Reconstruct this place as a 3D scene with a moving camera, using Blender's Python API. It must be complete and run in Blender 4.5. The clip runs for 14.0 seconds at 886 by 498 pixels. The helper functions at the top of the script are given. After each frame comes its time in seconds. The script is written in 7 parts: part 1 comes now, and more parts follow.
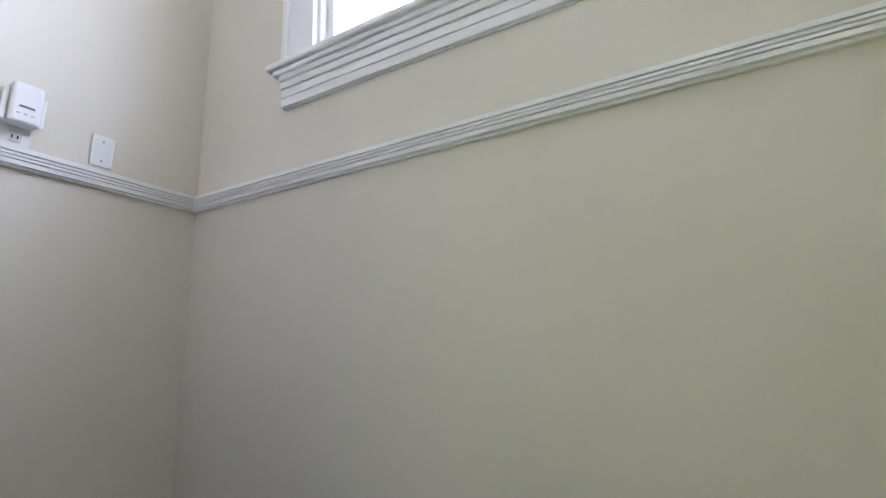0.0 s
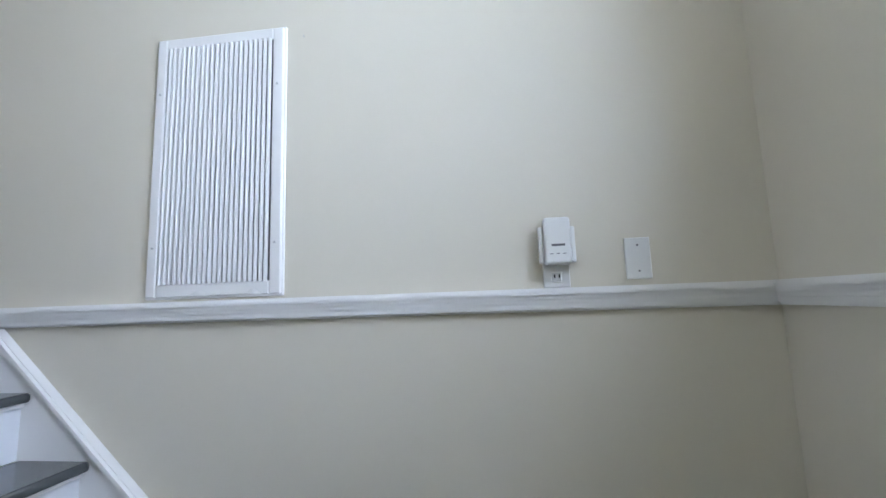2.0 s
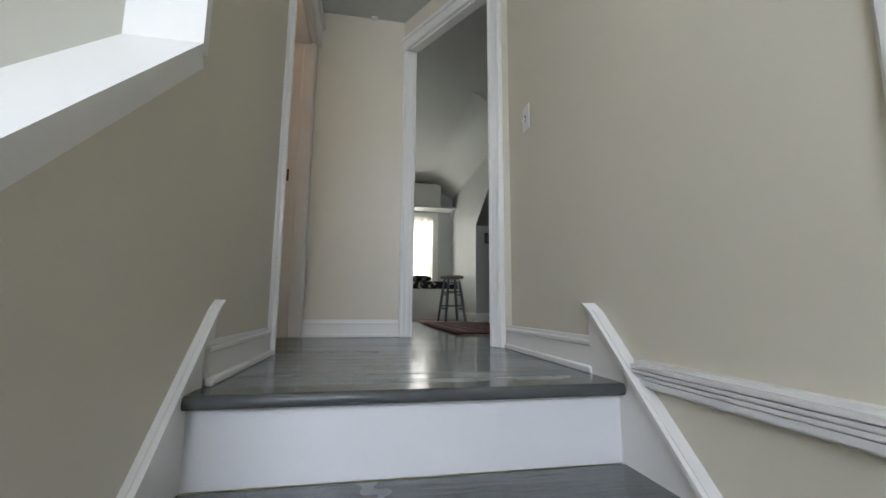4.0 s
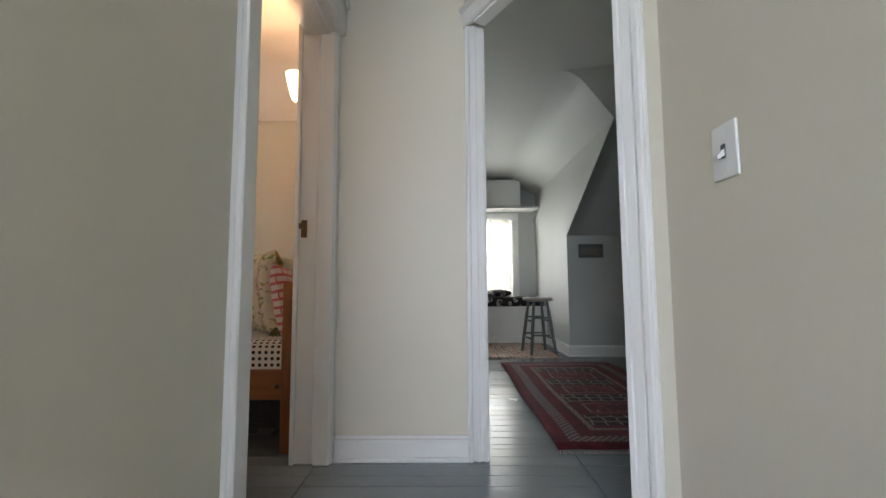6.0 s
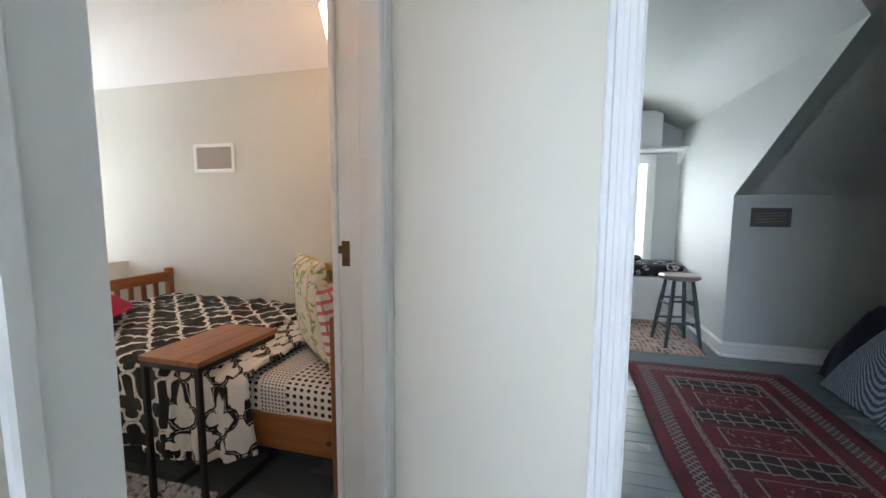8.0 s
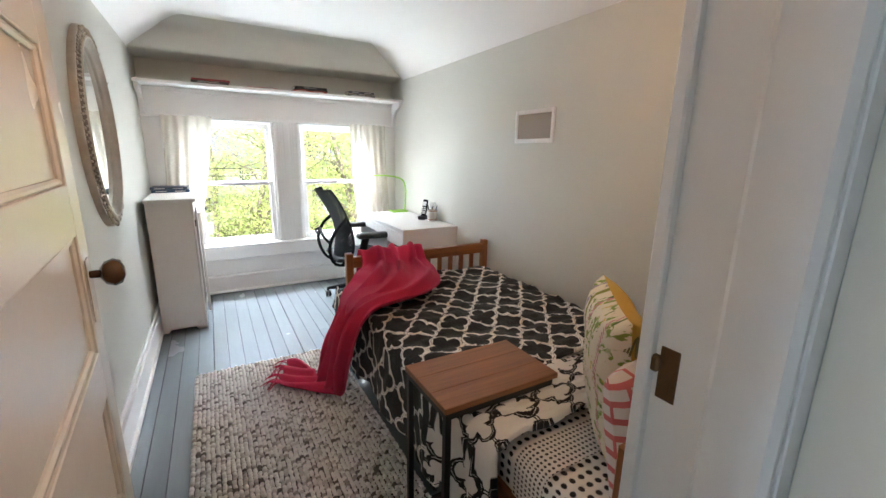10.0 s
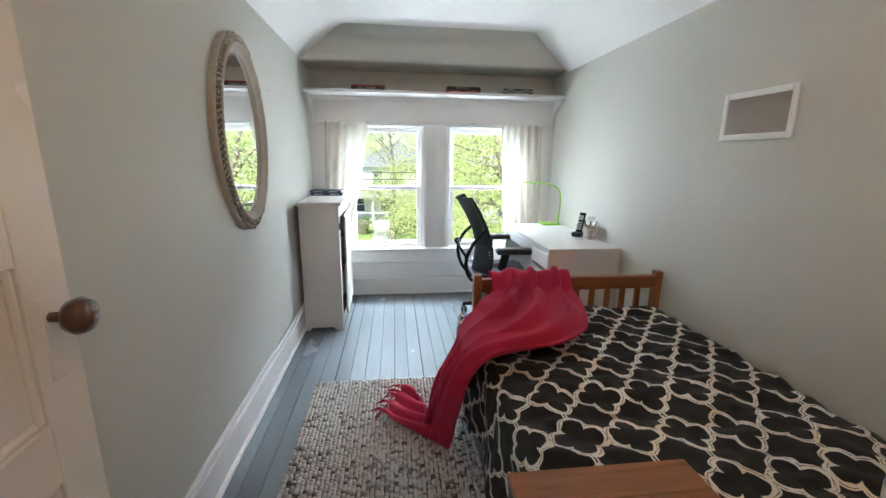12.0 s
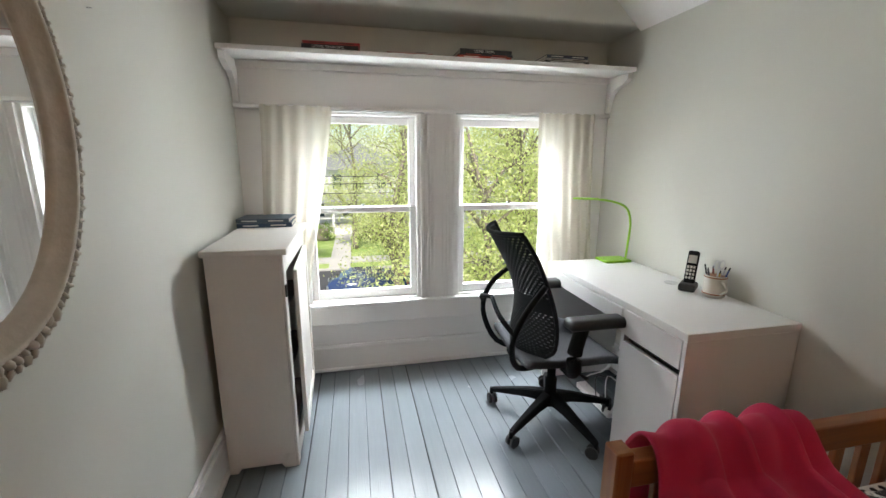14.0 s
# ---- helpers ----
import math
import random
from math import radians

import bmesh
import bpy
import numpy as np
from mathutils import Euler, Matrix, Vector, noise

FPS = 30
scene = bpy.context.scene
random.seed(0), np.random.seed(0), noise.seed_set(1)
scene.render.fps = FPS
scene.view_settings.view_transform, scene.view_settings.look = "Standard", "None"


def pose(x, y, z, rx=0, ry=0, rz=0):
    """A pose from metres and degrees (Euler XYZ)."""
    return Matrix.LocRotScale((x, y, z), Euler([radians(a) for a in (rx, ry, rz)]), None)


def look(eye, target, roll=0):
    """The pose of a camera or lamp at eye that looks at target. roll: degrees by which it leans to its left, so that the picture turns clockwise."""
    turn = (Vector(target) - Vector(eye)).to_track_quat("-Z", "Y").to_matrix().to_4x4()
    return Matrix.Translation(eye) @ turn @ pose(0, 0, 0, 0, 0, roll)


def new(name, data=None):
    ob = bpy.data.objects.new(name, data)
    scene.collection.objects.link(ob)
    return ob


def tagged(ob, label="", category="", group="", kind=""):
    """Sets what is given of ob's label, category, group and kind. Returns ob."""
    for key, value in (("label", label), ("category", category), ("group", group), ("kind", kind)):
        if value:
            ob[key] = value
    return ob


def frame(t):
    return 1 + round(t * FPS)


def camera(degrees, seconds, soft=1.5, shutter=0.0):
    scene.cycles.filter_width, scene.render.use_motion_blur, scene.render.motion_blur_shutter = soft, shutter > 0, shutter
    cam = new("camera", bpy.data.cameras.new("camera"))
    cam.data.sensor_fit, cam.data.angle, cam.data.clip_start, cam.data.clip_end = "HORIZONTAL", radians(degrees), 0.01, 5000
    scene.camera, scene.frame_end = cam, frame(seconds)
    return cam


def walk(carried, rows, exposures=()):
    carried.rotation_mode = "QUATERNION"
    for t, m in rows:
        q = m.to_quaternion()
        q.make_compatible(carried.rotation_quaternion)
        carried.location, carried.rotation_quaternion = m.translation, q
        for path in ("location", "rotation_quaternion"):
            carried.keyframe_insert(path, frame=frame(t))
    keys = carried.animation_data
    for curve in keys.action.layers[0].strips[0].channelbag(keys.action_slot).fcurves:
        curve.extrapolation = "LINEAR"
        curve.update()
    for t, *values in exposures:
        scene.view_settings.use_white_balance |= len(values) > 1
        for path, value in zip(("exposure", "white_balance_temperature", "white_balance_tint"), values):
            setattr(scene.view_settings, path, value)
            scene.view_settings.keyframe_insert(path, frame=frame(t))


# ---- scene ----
cam = camera(95.0, 14.0)
PATH = [
    (0, (0.032, -0.595, -0.549), (1.796, 0.257, -0.143), -2.4),
    (0.5, (0.214, -0.545, -0.394), (1.7, 0.737, -0.006), -2.1),
    (1, (0.26, -0.408, -0.255), (1.325, 1.251, 0.085), -2.6),
    (1.5, (0.281, -0.239, -0.108), (0.771, 1.677, 0.191), -2.6),
    (2, (0.307, -0.108, 0.045), (0.082, 1.864, 0.291), -2.0),
    (2.5, (0.188, 0.053, 0.093), (-0.735, 1.811, 0.331), -0.7),
    (3, (0.007, 0.234, 0.105), (-1.504, 1.521, 0.353), 0.1),
    (3.5, (-0.16, 0.35, 0.127), (-2.011, 1.061, 0.39), 0.7),
    (4, (-0.394, 0.391, 0.196), (-2.34, 0.753, 0.478), 0.4),
    (4.2, (-0.509, 0.396, 0.257), (-2.472, 0.677, 0.522), 0.2),
    (6.3, (-1.329, 0.519, 0.882), (-3.324, 0.476, 1.018), -0.2),
    (6.5, (-1.394, 0.524, 0.943), (-3.39, 0.459, 1.055), -0.1),
    (7, (-1.562, 0.518, 1.042), (-3.557, 0.381, 1.059), -0.2),
    (7.5, (-1.722, 0.521, 1.098), (-3.698, 0.232, 1.009), 0.0),
    (8, (-1.932, 0.492, 1.185), (-3.847, -0.045, 0.975), 0.3),
    (8.5, (-2.149, 0.397, 1.255), (-3.935, -0.448, 0.946), 0.4),
    (9, (-2.286, 0.311, 1.327), (-3.84, -0.891, 0.947), 0.8),
    (9.2, (-2.34, 0.27, 1.331), (-3.781, -1.059, 0.934), 0.9),
    (11.3, (-2.780, -0.035, 1.344), (-3.130, -1.952, 0.885), 0.5),
    (11.5, (-2.805, -0.083, 1.321), (-3.104, -2.009, 0.878), 0.5),
    (12, (-2.809, -0.252, 1.326), (-3.042, -2.189, 0.885), 0.7),
    (12.5, (-2.782, -0.532, 1.334), (-3.019, -2.469, 0.896), 0.6),
    (13, (-2.786, -0.884, 1.334), (-3.045, -2.821, 0.909), 0.6),
    (13.5, (-2.726, -1.242, 1.335), (-3.054, -3.169, 0.915), 0.4),
    (14, (-2.689, -1.622, 1.34), (-3.103, -3.531, 0.908), 0.3),
]
walk(cam, [(t, look(eye, target, roll)) for t, eye, target, roll in PATH], exposures=[(0, 1.44, 6350, 27), (0.6, 1.16, 6300, 24), (1.2, 1.0, 6250, 21), (2.2, 0.88, 6350, 17), (3.2, 0.66, 7250, 15), (4.2, 0.56, 7350, 16), (6.5, 1.1, 6800, 17), (7.5, 1.45, 6250, 14), (8.0, 1.66, 6250, 14), (8.5, 1.56, 6250, 14), (9.2, 1.42, 6250, 14), (11.5, 0.92, 5800, 8), (12.5, 0.88, 5800, 9), (14, 0.40, 6450, 12)])

# ---- world and light ----
world = bpy.data.worlds.new("sky")
scene.world = world
world.use_nodes = True
wn = world.node_tree.nodes
sky = wn.new("ShaderNodeTexSky")
sky.sky_type = "NISHITA"
sky.sun_disc = False
sky.sun_elevation = radians(52)
sky.sun_rotation = radians(20)
wn["Background"].inputs["Strength"].default_value = 0.15
world.node_tree.links.new(sky.outputs["Color"], wn["Background"].inputs["Color"])


def lamp(name, kind, m, energy, color=(1, 1, 1), size=None, size_y=None, angle=None):
    d = bpy.data.lights.new(name, kind)
    d.energy, d.color = energy, color
    if kind == "AREA":
        d.shape, d.size, d.size_y = "RECTANGLE", size, size_y
        if angle:
            d.spread = angle
    elif kind == "POINT":
        d.shadow_soft_size = size
    else:
        d.angle = angle
    ob = new(name, d)
    ob.matrix_world = m
    return ob


lamp("sun", "SUN", look((8, 22, 30), (0, 0, 0)), 5.0, (1, 0.95, 0.86), angle=radians(0.6))
# added area lamps outside the openings stand in for sky light
lamp("sky_light_south", "AREA", look((-3.2, -4.72, 2.12), (-3.2, -2.0, 0.3)), 290, (0.92, 0.98, 1.0), 2.0, 0.7)
# added below the sill in place of light bounced off the ground
lamp("bounce_light_south_low", "AREA", look((-3.2, -4.72, 0.02), (-3.2, -3.0, 1.35)), 32, (0.93, 0.99, 1.0), 2.0, 0.6)
# two fill lamps hidden beside the windows carry light deep into the room
lamp("fill_light_south_east", "AREA", look((-1.35, -5.0, 1.25), (-4.1, -1.3, 0.75)), 34, (0.92, 0.98, 1.0), 1.0, 1.7)
lamp("fill_light_south_west", "AREA", look((-5.35, -5.0, 1.25), (-2.3, -1.3, 0.75)), 120, (0.92, 0.98, 1.0), 1.0, 1.7)
# extra fill lamp far out from the house, aimed in through the windows
lamp("fill_light_garden", "AREA", look((0.1, -9.2, 1.75), (-3.2, -4.2, 1.15)), 18, (0.92, 0.98, 1.0), 2.6, 2.0)
lamp("sky_light_east", "AREA", look((1.45, -0.18, 1.32), (0.0, 0.0, 1.05)), 27.5, (0.66, 0.81, 1.0), 1.15, 1.35)
lamp("sky_light_west", "AREA", look((-7.5, 0.95, 1.2), (-6.0, 0.95, 1.2)), 25, (0.82, 0.93, 1.0), 0.95, 1.0)

# ---- materials ----


class Nodes:
    """A node tree with short calls for its nodes."""

    def __init__(self, name):
        self.mat = bpy.data.materials.new(name)
        self.mat.use_nodes = True
        self.tree = self.mat.node_tree
        self.bsdf = self.tree.nodes["Principled BSDF"]

    def add(self, kind, **values):
        n = self.tree.nodes.new(kind)
        for key, v in values.items():
            n.inputs[key.replace("_", " ")].default_value = v
        return n

    def link(self, a, b):
        self.tree.links.new(a, b)

    def math(self, op, a, b=0.0, c=0.0):
        n = self.tree.nodes.new("ShaderNodeMath")
        n.operation = op
        for i, v in enumerate((a, b, c)):
            if isinstance(v, (int, float)):
                n.inputs[i].default_value = v
            else:
                self.link(v, n.inputs[i])
        return n.outputs[0]

    def mix(self, fac, a, b, blend="MIX"):
        n = self.tree.nodes.new("ShaderNodeMix")
        n.data_type, n.blend_type = "RGBA", blend
        for i, v in ((0, fac), (6, a), (7, b)):
            if isinstance(v, (int, float)):
                n.inputs[i].default_value = v
            elif isinstance(v, tuple):
                n.inputs[i].default_value = (*v, 1)
            else:
                self.link(v, n.inputs[i])
        return n.outputs[2]

    def coords(self, kind="Object", scale=(1, 1, 1)):
        c = self.tree.nodes.new("ShaderNodeTexCoord")
        m = self.tree.nodes.new("ShaderNodeMapping")
        m.inputs["Scale"].default_value = scale
        self.link(c.outputs[kind], m.inputs["Vector"])
        return m.outputs[0]

    def noise(self, vec, scale, detail=4.0, rough=0.55, distort=0.0):
        n = self.add("ShaderNodeTexNoise", Scale=scale, Detail=detail, Roughness=rough, Distortion=distort)
        self.link(vec, n.inputs["Vector"])
        return n.outputs["Fac"]

    def ramp(self, fac, lo, hi, a=0.0, b=1.0):
        n = self.add("ShaderNodeMapRange", From_Min=lo, From_Max=hi, To_Min=a, To_Max=b)
        self.link(fac, n.inputs["Value"])
        return n.outputs[0]

    def bump(self, height, strength, distance=0.01):
        n = self.add("ShaderNodeBump", Strength=strength, Distance=distance)
        self.link(height, n.inputs["Height"])
        self.link(n.outputs[0], self.bsdf.inputs["Normal"])

    def set(self, **values):
        for key, v in values.items():
            s = self.bsdf.inputs[key.replace("_", " ")]
            if isinstance(v, tuple):
                s.default_value = (*v, 1)
            elif isinstance(v, (int, float)):
                s.default_value = v
            else:
                self.link(v, s)
        return self


def surface(name, color, rough=0.6, vary=0.08, big=1.2, fine=60.0, bump=0.15, depth=0.002, metal=0.0, stretch=(1, 1, 1), per_piece=0.0, coat=0.0, grime=None):
    """Colour with variation at two scales, a fine relief and, where told, a shade of its own for each piece."""
    n = Nodes(name)
    vec = n.coords("Object", stretch)
    a, b = n.noise(vec, big, 3), n.noise(vec, fine, 5)
    k = n.math("ADD", n.math("MULTIPLY", n.math("SUBTRACT", a, 0.5), vary * 2), n.math("MULTIPLY", n.math("SUBTRACT", b, 0.5), vary))
    if per_piece:
        info = n.tree.nodes.new("ShaderNodeObjectInfo")
        k = n.math("ADD", k, n.math("MULTIPLY", n.math("SUBTRACT", info.outputs["Random"], 0.5), per_piece))
    k = n.math("ADD", k, 1.0)
    v = n.tree.nodes.new("ShaderNodeVectorMath")
    v.operation = "SCALE"
    v.inputs[0].default_value = color
    n.link(k, v.inputs["Scale"])
    col = v.outputs[0]
    if grime:
        spots = n.ramp(n.noise(vec, 9.0, 6, 0.7), 0.62, 0.74)
        col = n.mix(n.math("MULTIPLY", spots, 0.35), col, grime)
    n.set(Base_Color=col, Roughness=n.ramp(a, 0.2, 0.8, max(rough - 0.03, 0.02), rough + 0.03), Metallic=metal, Coat_Weight=coat)
    if bump:
        n.bump(b, bump, depth)
    return n.mat


M_STAIR = surface("stair_wall_paint", (0.675, 0.628, 0.53), 0.5, 0.03, 0.8, 220, 0.25, 0.0008)
M_LAND = M_STAIR
M_BED = surface("bedroom_wall_paint", (0.57, 0.565, 0.51), 0.55, 0.03, 0.8, 220, 0.25, 0.0008)
M_ATTIC = surface("attic_wall_paint", (0.56, 0.57, 0.55), 0.6, 0.03, 0.8, 200, 0.25, 0.0008)
M_CEIL = surface("ceiling_paint", (0.80, 0.79, 0.77), 0.8, 0.02, 0.7, 160, 0.2, 0.0008)
M_TRIM = surface("white_gloss_paint", (0.80, 0.79, 0.775), 0.34, 0.02, 2.5, 90, 0.05, 0.0008)
M_RISER = surface("riser_paint", (0.78, 0.79, 0.82), 0.35, 0.03, 3.0, 70, 0.15, 0.001)
M_PLASTIC = surface("white_plastic", (0.78, 0.78, 0.77), 0.35, 0.02, 4, 120, 0.05)


def floor_paint(name, tone, rough=0.24, coat=0.3):
    n = Nodes(name)
    info = n.tree.nodes.new("ShaderNodeObjectInfo")
    own = n.math("MULTIPLY", info.outputs["Random"], 40.0)

    def shifted(vec):
        v = n.tree.nodes.new("ShaderNodeVectorMath")
        n.link(vec, v.inputs[0])
        n.link(own, v.inputs[1])
        return v.outputs[0]
    grain = n.noise(shifted(n.coords("Object", (14, 0.9, 14))), 2.6, 7, 0.62, 1.4)
    big = n.noise(shifted(n.coords("Object")), 1.6, 4)
    k = n.math("ADD", n.math("MULTIPLY", grain, 0.22), n.math("MULTIPLY", info.outputs["Random"], 0.16))
    k = n.math("ADD", k, n.math("MULTIPLY", big, 0.25))
    k = n.math("ADD", k, 0.68)
    v = n.tree.nodes.new("ShaderNodeVectorMath")
    v.operation = "SCALE"
    v.inputs[0].default_value = tone
    n.link(k, v.inputs["Scale"])
    n.set(Base_Color=v.outputs[0], Roughness=n.ramp(big, 0.25, 0.75, rough - 0.04, rough + 0.05), Coat_Weight=coat, Coat_Roughness=0.09)
    n.bump(grain, 0.35, 0.0025)
    return n.mat


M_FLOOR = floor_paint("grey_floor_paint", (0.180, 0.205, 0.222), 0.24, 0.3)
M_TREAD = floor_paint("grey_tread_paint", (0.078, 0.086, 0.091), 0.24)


def wood(name, dark, light, rough=0.4, scale=1.0, axis=0):
    n = Nodes(name)
    st = [16, 16, 16]
    st[axis] = 1.1
    vec = n.coords("Object", tuple(s * scale for s in st))
    g = n.noise(vec, 1.3, 6, 0.6, 1.8)
    f = n.noise(vec, 9.0, 4, 0.6)
    col = n.mix(n.ramp(g, 0.3, 0.7), dark, light)
    col = n.mix(n.math("MULTIPLY", f, 0.3), col, tuple(c * 0.6 for c in dark))
    n.set(Base_Color=col, Roughness=n.ramp(g, 0.2, 0.8, rough - 0.06, rough + 0.1))
    n.bump(f, 0.12, 0.001)
    return n.mat


M_PINE = wood("honey_pine", (0.20, 0.062, 0.016), (0.34, 0.125, 0.036), 0.34)
M_PINE_Y = wood("honey_pine_along", (0.22, 0.075, 0.02), (0.36, 0.14, 0.042), 0.34, 1.0, 1)
M_PINE_Z = wood("honey_pine_upright", (0.20, 0.062, 0.016), (0.34, 0.125, 0.036), 0.34, 1.0, 2)
M_WALNUT = wood("walnut_veneer", (0.20, 0.072, 0.024), (0.40, 0.165, 0.06), 0.36, 0.8, 0)
M_BLACK = surface("black_metal", (0.012, 0.012, 0.013), 0.45, 0.1, 3, 90, 0.1)
M_CHAIRBLACK = surface("graphite_plastic", (0.011, 0.012, 0.013), 0.55, 0.08, 5, 120, 0.15)
M_CHAIRBLACK.node_tree.nodes["Principled BSDF"].inputs["Specular IOR Level"].default_value = 0.06
M_DESK = surface("white_laminate", (0.72, 0.71, 0.70), 0.3, 0.02, 2, 200, 0.03)
M_CAB = surface("old_white_paint", (0.66, 0.63, 0.59), 0.5, 0.07, 3, 60, 0.3, 0.0015, grime=(0.42, 0.38, 0.33))
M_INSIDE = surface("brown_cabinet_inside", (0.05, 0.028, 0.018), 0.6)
M_BRASS = surface("aged_brass", (0.16, 0.10, 0.05), 0.42, 0.25, 20, 120, 0.2, metal=0.9)
M_STEEL = surface("steel", (0.55, 0.55, 0.55), 0.3, 0.05, metal=1.0)
M_GREEN = surface("lime_green_plastic", (0.30, 0.62, 0.03), 0.3, 0.03)
M_DARKGREY = surface("grey_stool_paint", (0.085, 0.10, 0.11), 0.4, 0.15, 8, 60, 0.3)
M_SEATWOOD = surface("worn_stool_seat", (0.30, 0.26, 0.23), 0.35, 0.2, 9, 70, 0.3)
M_NAVY = surface("navy_blanket", (0.010, 0.014, 0.032), 0.9, 0.2, 6, 240, 0.5, 0.003)
M_KNOB = surface("brown_knob", (0.09, 0.038, 0.018), 0.18, 0.2, 12, 60, 0.05, coat=0.6)
M_DOORPAINT = surface("door_gloss_paint", (0.78, 0.73, 0.66), 0.26, 0.03, 3, 90, 0.2, 0.001)
# near-black colour stands for the shade inside gaps, slots and recesses
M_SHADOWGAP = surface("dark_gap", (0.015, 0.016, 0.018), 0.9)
M_PRINTGREY = surface("grey_print", (0.13, 0.13, 0.14), 0.6)

n = Nodes("window_glass")
n.set(Base_Color=(1, 1, 1), Roughness=0.0, Transmission_Weight=1.0, IOR=1.02)
M_GLASS = n.mat
n = Nodes("mirror_silver")
n.set(Base_Color=(0.93, 0.95, 0.94), Roughness=0.015, Metallic=1.0)
M_MIRROR = n.mat


def cloth(name, color, rough=0.9, weave=700.0, sheer=0.0, vary=0.1, sheen=0.0, bump=0.3):
    n = Nodes(name)
    vec = n.coords("UV")
    a, b = n.noise(vec, 5.0, 4), n.noise(vec, weave, 2)
    k = n.math("ADD", n.math("MULTIPLY", n.math("SUBTRACT", a, 0.5), vary * 2), 1.0)
    v = n.tree.nodes.new("ShaderNodeVectorMath")
    v.operation = "SCALE"
    v.inputs[0].default_value = color
    n.link(k, v.inputs["Scale"])
    n.set(Base_Color=v.outputs[0], Roughness=rough, Sheen_Weight=sheen)
    n.bump(b, bump, 0.0015)
    if sheer:
        t = n.tree.nodes.new("ShaderNodeBsdfTranslucent")
        n.link(v.outputs[0], t.inputs["Color"])
        clear = n.tree.nodes.new("ShaderNodeBsdfTransparent")
        m1, m2 = n.tree.nodes.new("ShaderNodeMixShader"), n.tree.nodes.new("ShaderNodeMixShader")
        m1.inputs[0].default_value, m2.inputs[0].default_value = 0.26, sheer
        n.link(n.bsdf.outputs[0], m1.inputs[1])
        n.link(t.outputs[0], m1.inputs[2])
        n.link(m1.outputs[0], m2.inputs[1])
        n.link(clear.outputs[0], m2.inputs[2])
        n.link(m2.outputs[0], n.tree.nodes["Material Output"].inputs["Surface"])
    return n.mat


M_CURTAIN = cloth("sheer_ivory_curtain", (0.70, 0.66, 0.58), 0.9, 500, 0.16, 0.04)
M_THROW = cloth("raspberry_wool", (0.46, 0.018, 0.068), 0.95, 420, 0.0, 0.12, 0.03, 0.6)


def quatrefoil(name, ground, line, at=(0.0, 0.0), width=0.0085):
    """Rows of four-lobed outlines on UV metres, brushed in uneven strokes; side lobes touch, rows are tied by short double bars."""
    cx, cy = 0.165, 0.20
    n = Nodes(name)
    vec = n.coords("UV")
    sep = n.tree.nodes.new("ShaderNodeSeparateXYZ")
    n.link(vec, sep.inputs[0])
    wob = n.math("MULTIPLY", n.math("SUBTRACT", n.noise(vec, 16.0, 2), 0.5), 0.014)
    x, y = n.math("ADD", sep.outputs[0], wob), n.math("SUBTRACT", sep.outputs[1], wob)
    px = n.math("SUBTRACT", n.math("FLOORED_MODULO", n.math("SUBTRACT", x, at[0] - cx / 2), cx), cx / 2)
    py = n.math("SUBTRACT", n.math("FLOORED_MODULO", n.math("SUBTRACT", y, at[1] - cy / 2), cy), cy / 2)
    ax, ay = n.math("ABSOLUTE", px), n.math("ABSOLUTE", py)
    c, r = 0.041, 0.0385
    d = None
    for ox, oy in ((c, 0.0), (0.0, c * 1.04)):
        dx, dy = n.math("SUBTRACT", ax, ox), n.math("SUBTRACT", ay, oy)
        e = n.math("SUBTRACT", n.math("SQRT", n.math("ADD", n.math("MULTIPLY", dx, dx), n.math("MULTIPLY", dy, dy))), r)
        d = e if d is None else n.math("MINIMUM", d, e)
    heart = n.math("SUBTRACT", n.math("SQRT", n.math("ADD", n.math("MULTIPLY", ax, ax), n.math("MULTIPLY", ay, ay))), 0.046)
    d = n.math("MINIMUM", d, heart)
    stroke = n.noise(vec, 26.0, 3)
    w = n.math("MULTIPLY", n.ramp(stroke, 0.3, 0.7, 0.55, 1.25), width)
    mask = n.ramp(n.math("SUBTRACT", n.math("ABSOLUTE", d), w), 0.0008, -0.0008)
    # a thread of ground colour splits the stroke in two
    split = n.math("MULTIPLY", n.ramp(n.math("ABSOLUTE", n.math("SUBTRACT", d, n.math("MULTIPLY", n.math("SUBTRACT", stroke, 0.45), 0.02))), 0.0016, 0.0008), n.ramp(n.noise(vec, 34.0, 2), 0.42, 0.48))
    mask = n.math("MULTIPLY", mask, n.math("SUBTRACT", 1.0, n.math("MULTIPLY", split, 0.85)))
    bar = n.math("MULTIPLY", n.ramp(n.math("ABSOLUTE", n.math("SUBTRACT", ax, 0.0055)), 0.0034, 0.0022), n.math("GREATER_THAN", ay, 0.078))
    mask = n.math("MAXIMUM", mask, bar)
    fine = n.noise(vec, 500.0, 2)
    big = n.noise(vec, 7.0, 3)
    warm = n.mix(n.ramp(big, 0.5, 0.66), line, tuple(c * f for c, f in zip(line, (0.98, 0.85, 0.68))))
    n.set(Base_Color=n.mix(mask, ground, warm), Roughness=0.8, Sheen_Weight=0.05)
    n.bump(n.math("ADD", fine, n.math("MULTIPLY", n.noise(vec, 9.0, 4, 0.6, 1.0), 3.0)), 0.35, 0.004)
    return n.mat


M_DUVET = quatrefoil("black_trellis_cotton", (0.007, 0.007, 0.008), (0.82, 0.79, 0.73), (1.04, 0.677))
M_FOLD = quatrefoil("white_trellis_cotton", (0.78, 0.75, 0.70), (0.008, 0.008, 0.009), (0.08, 0.16), 0.0112)


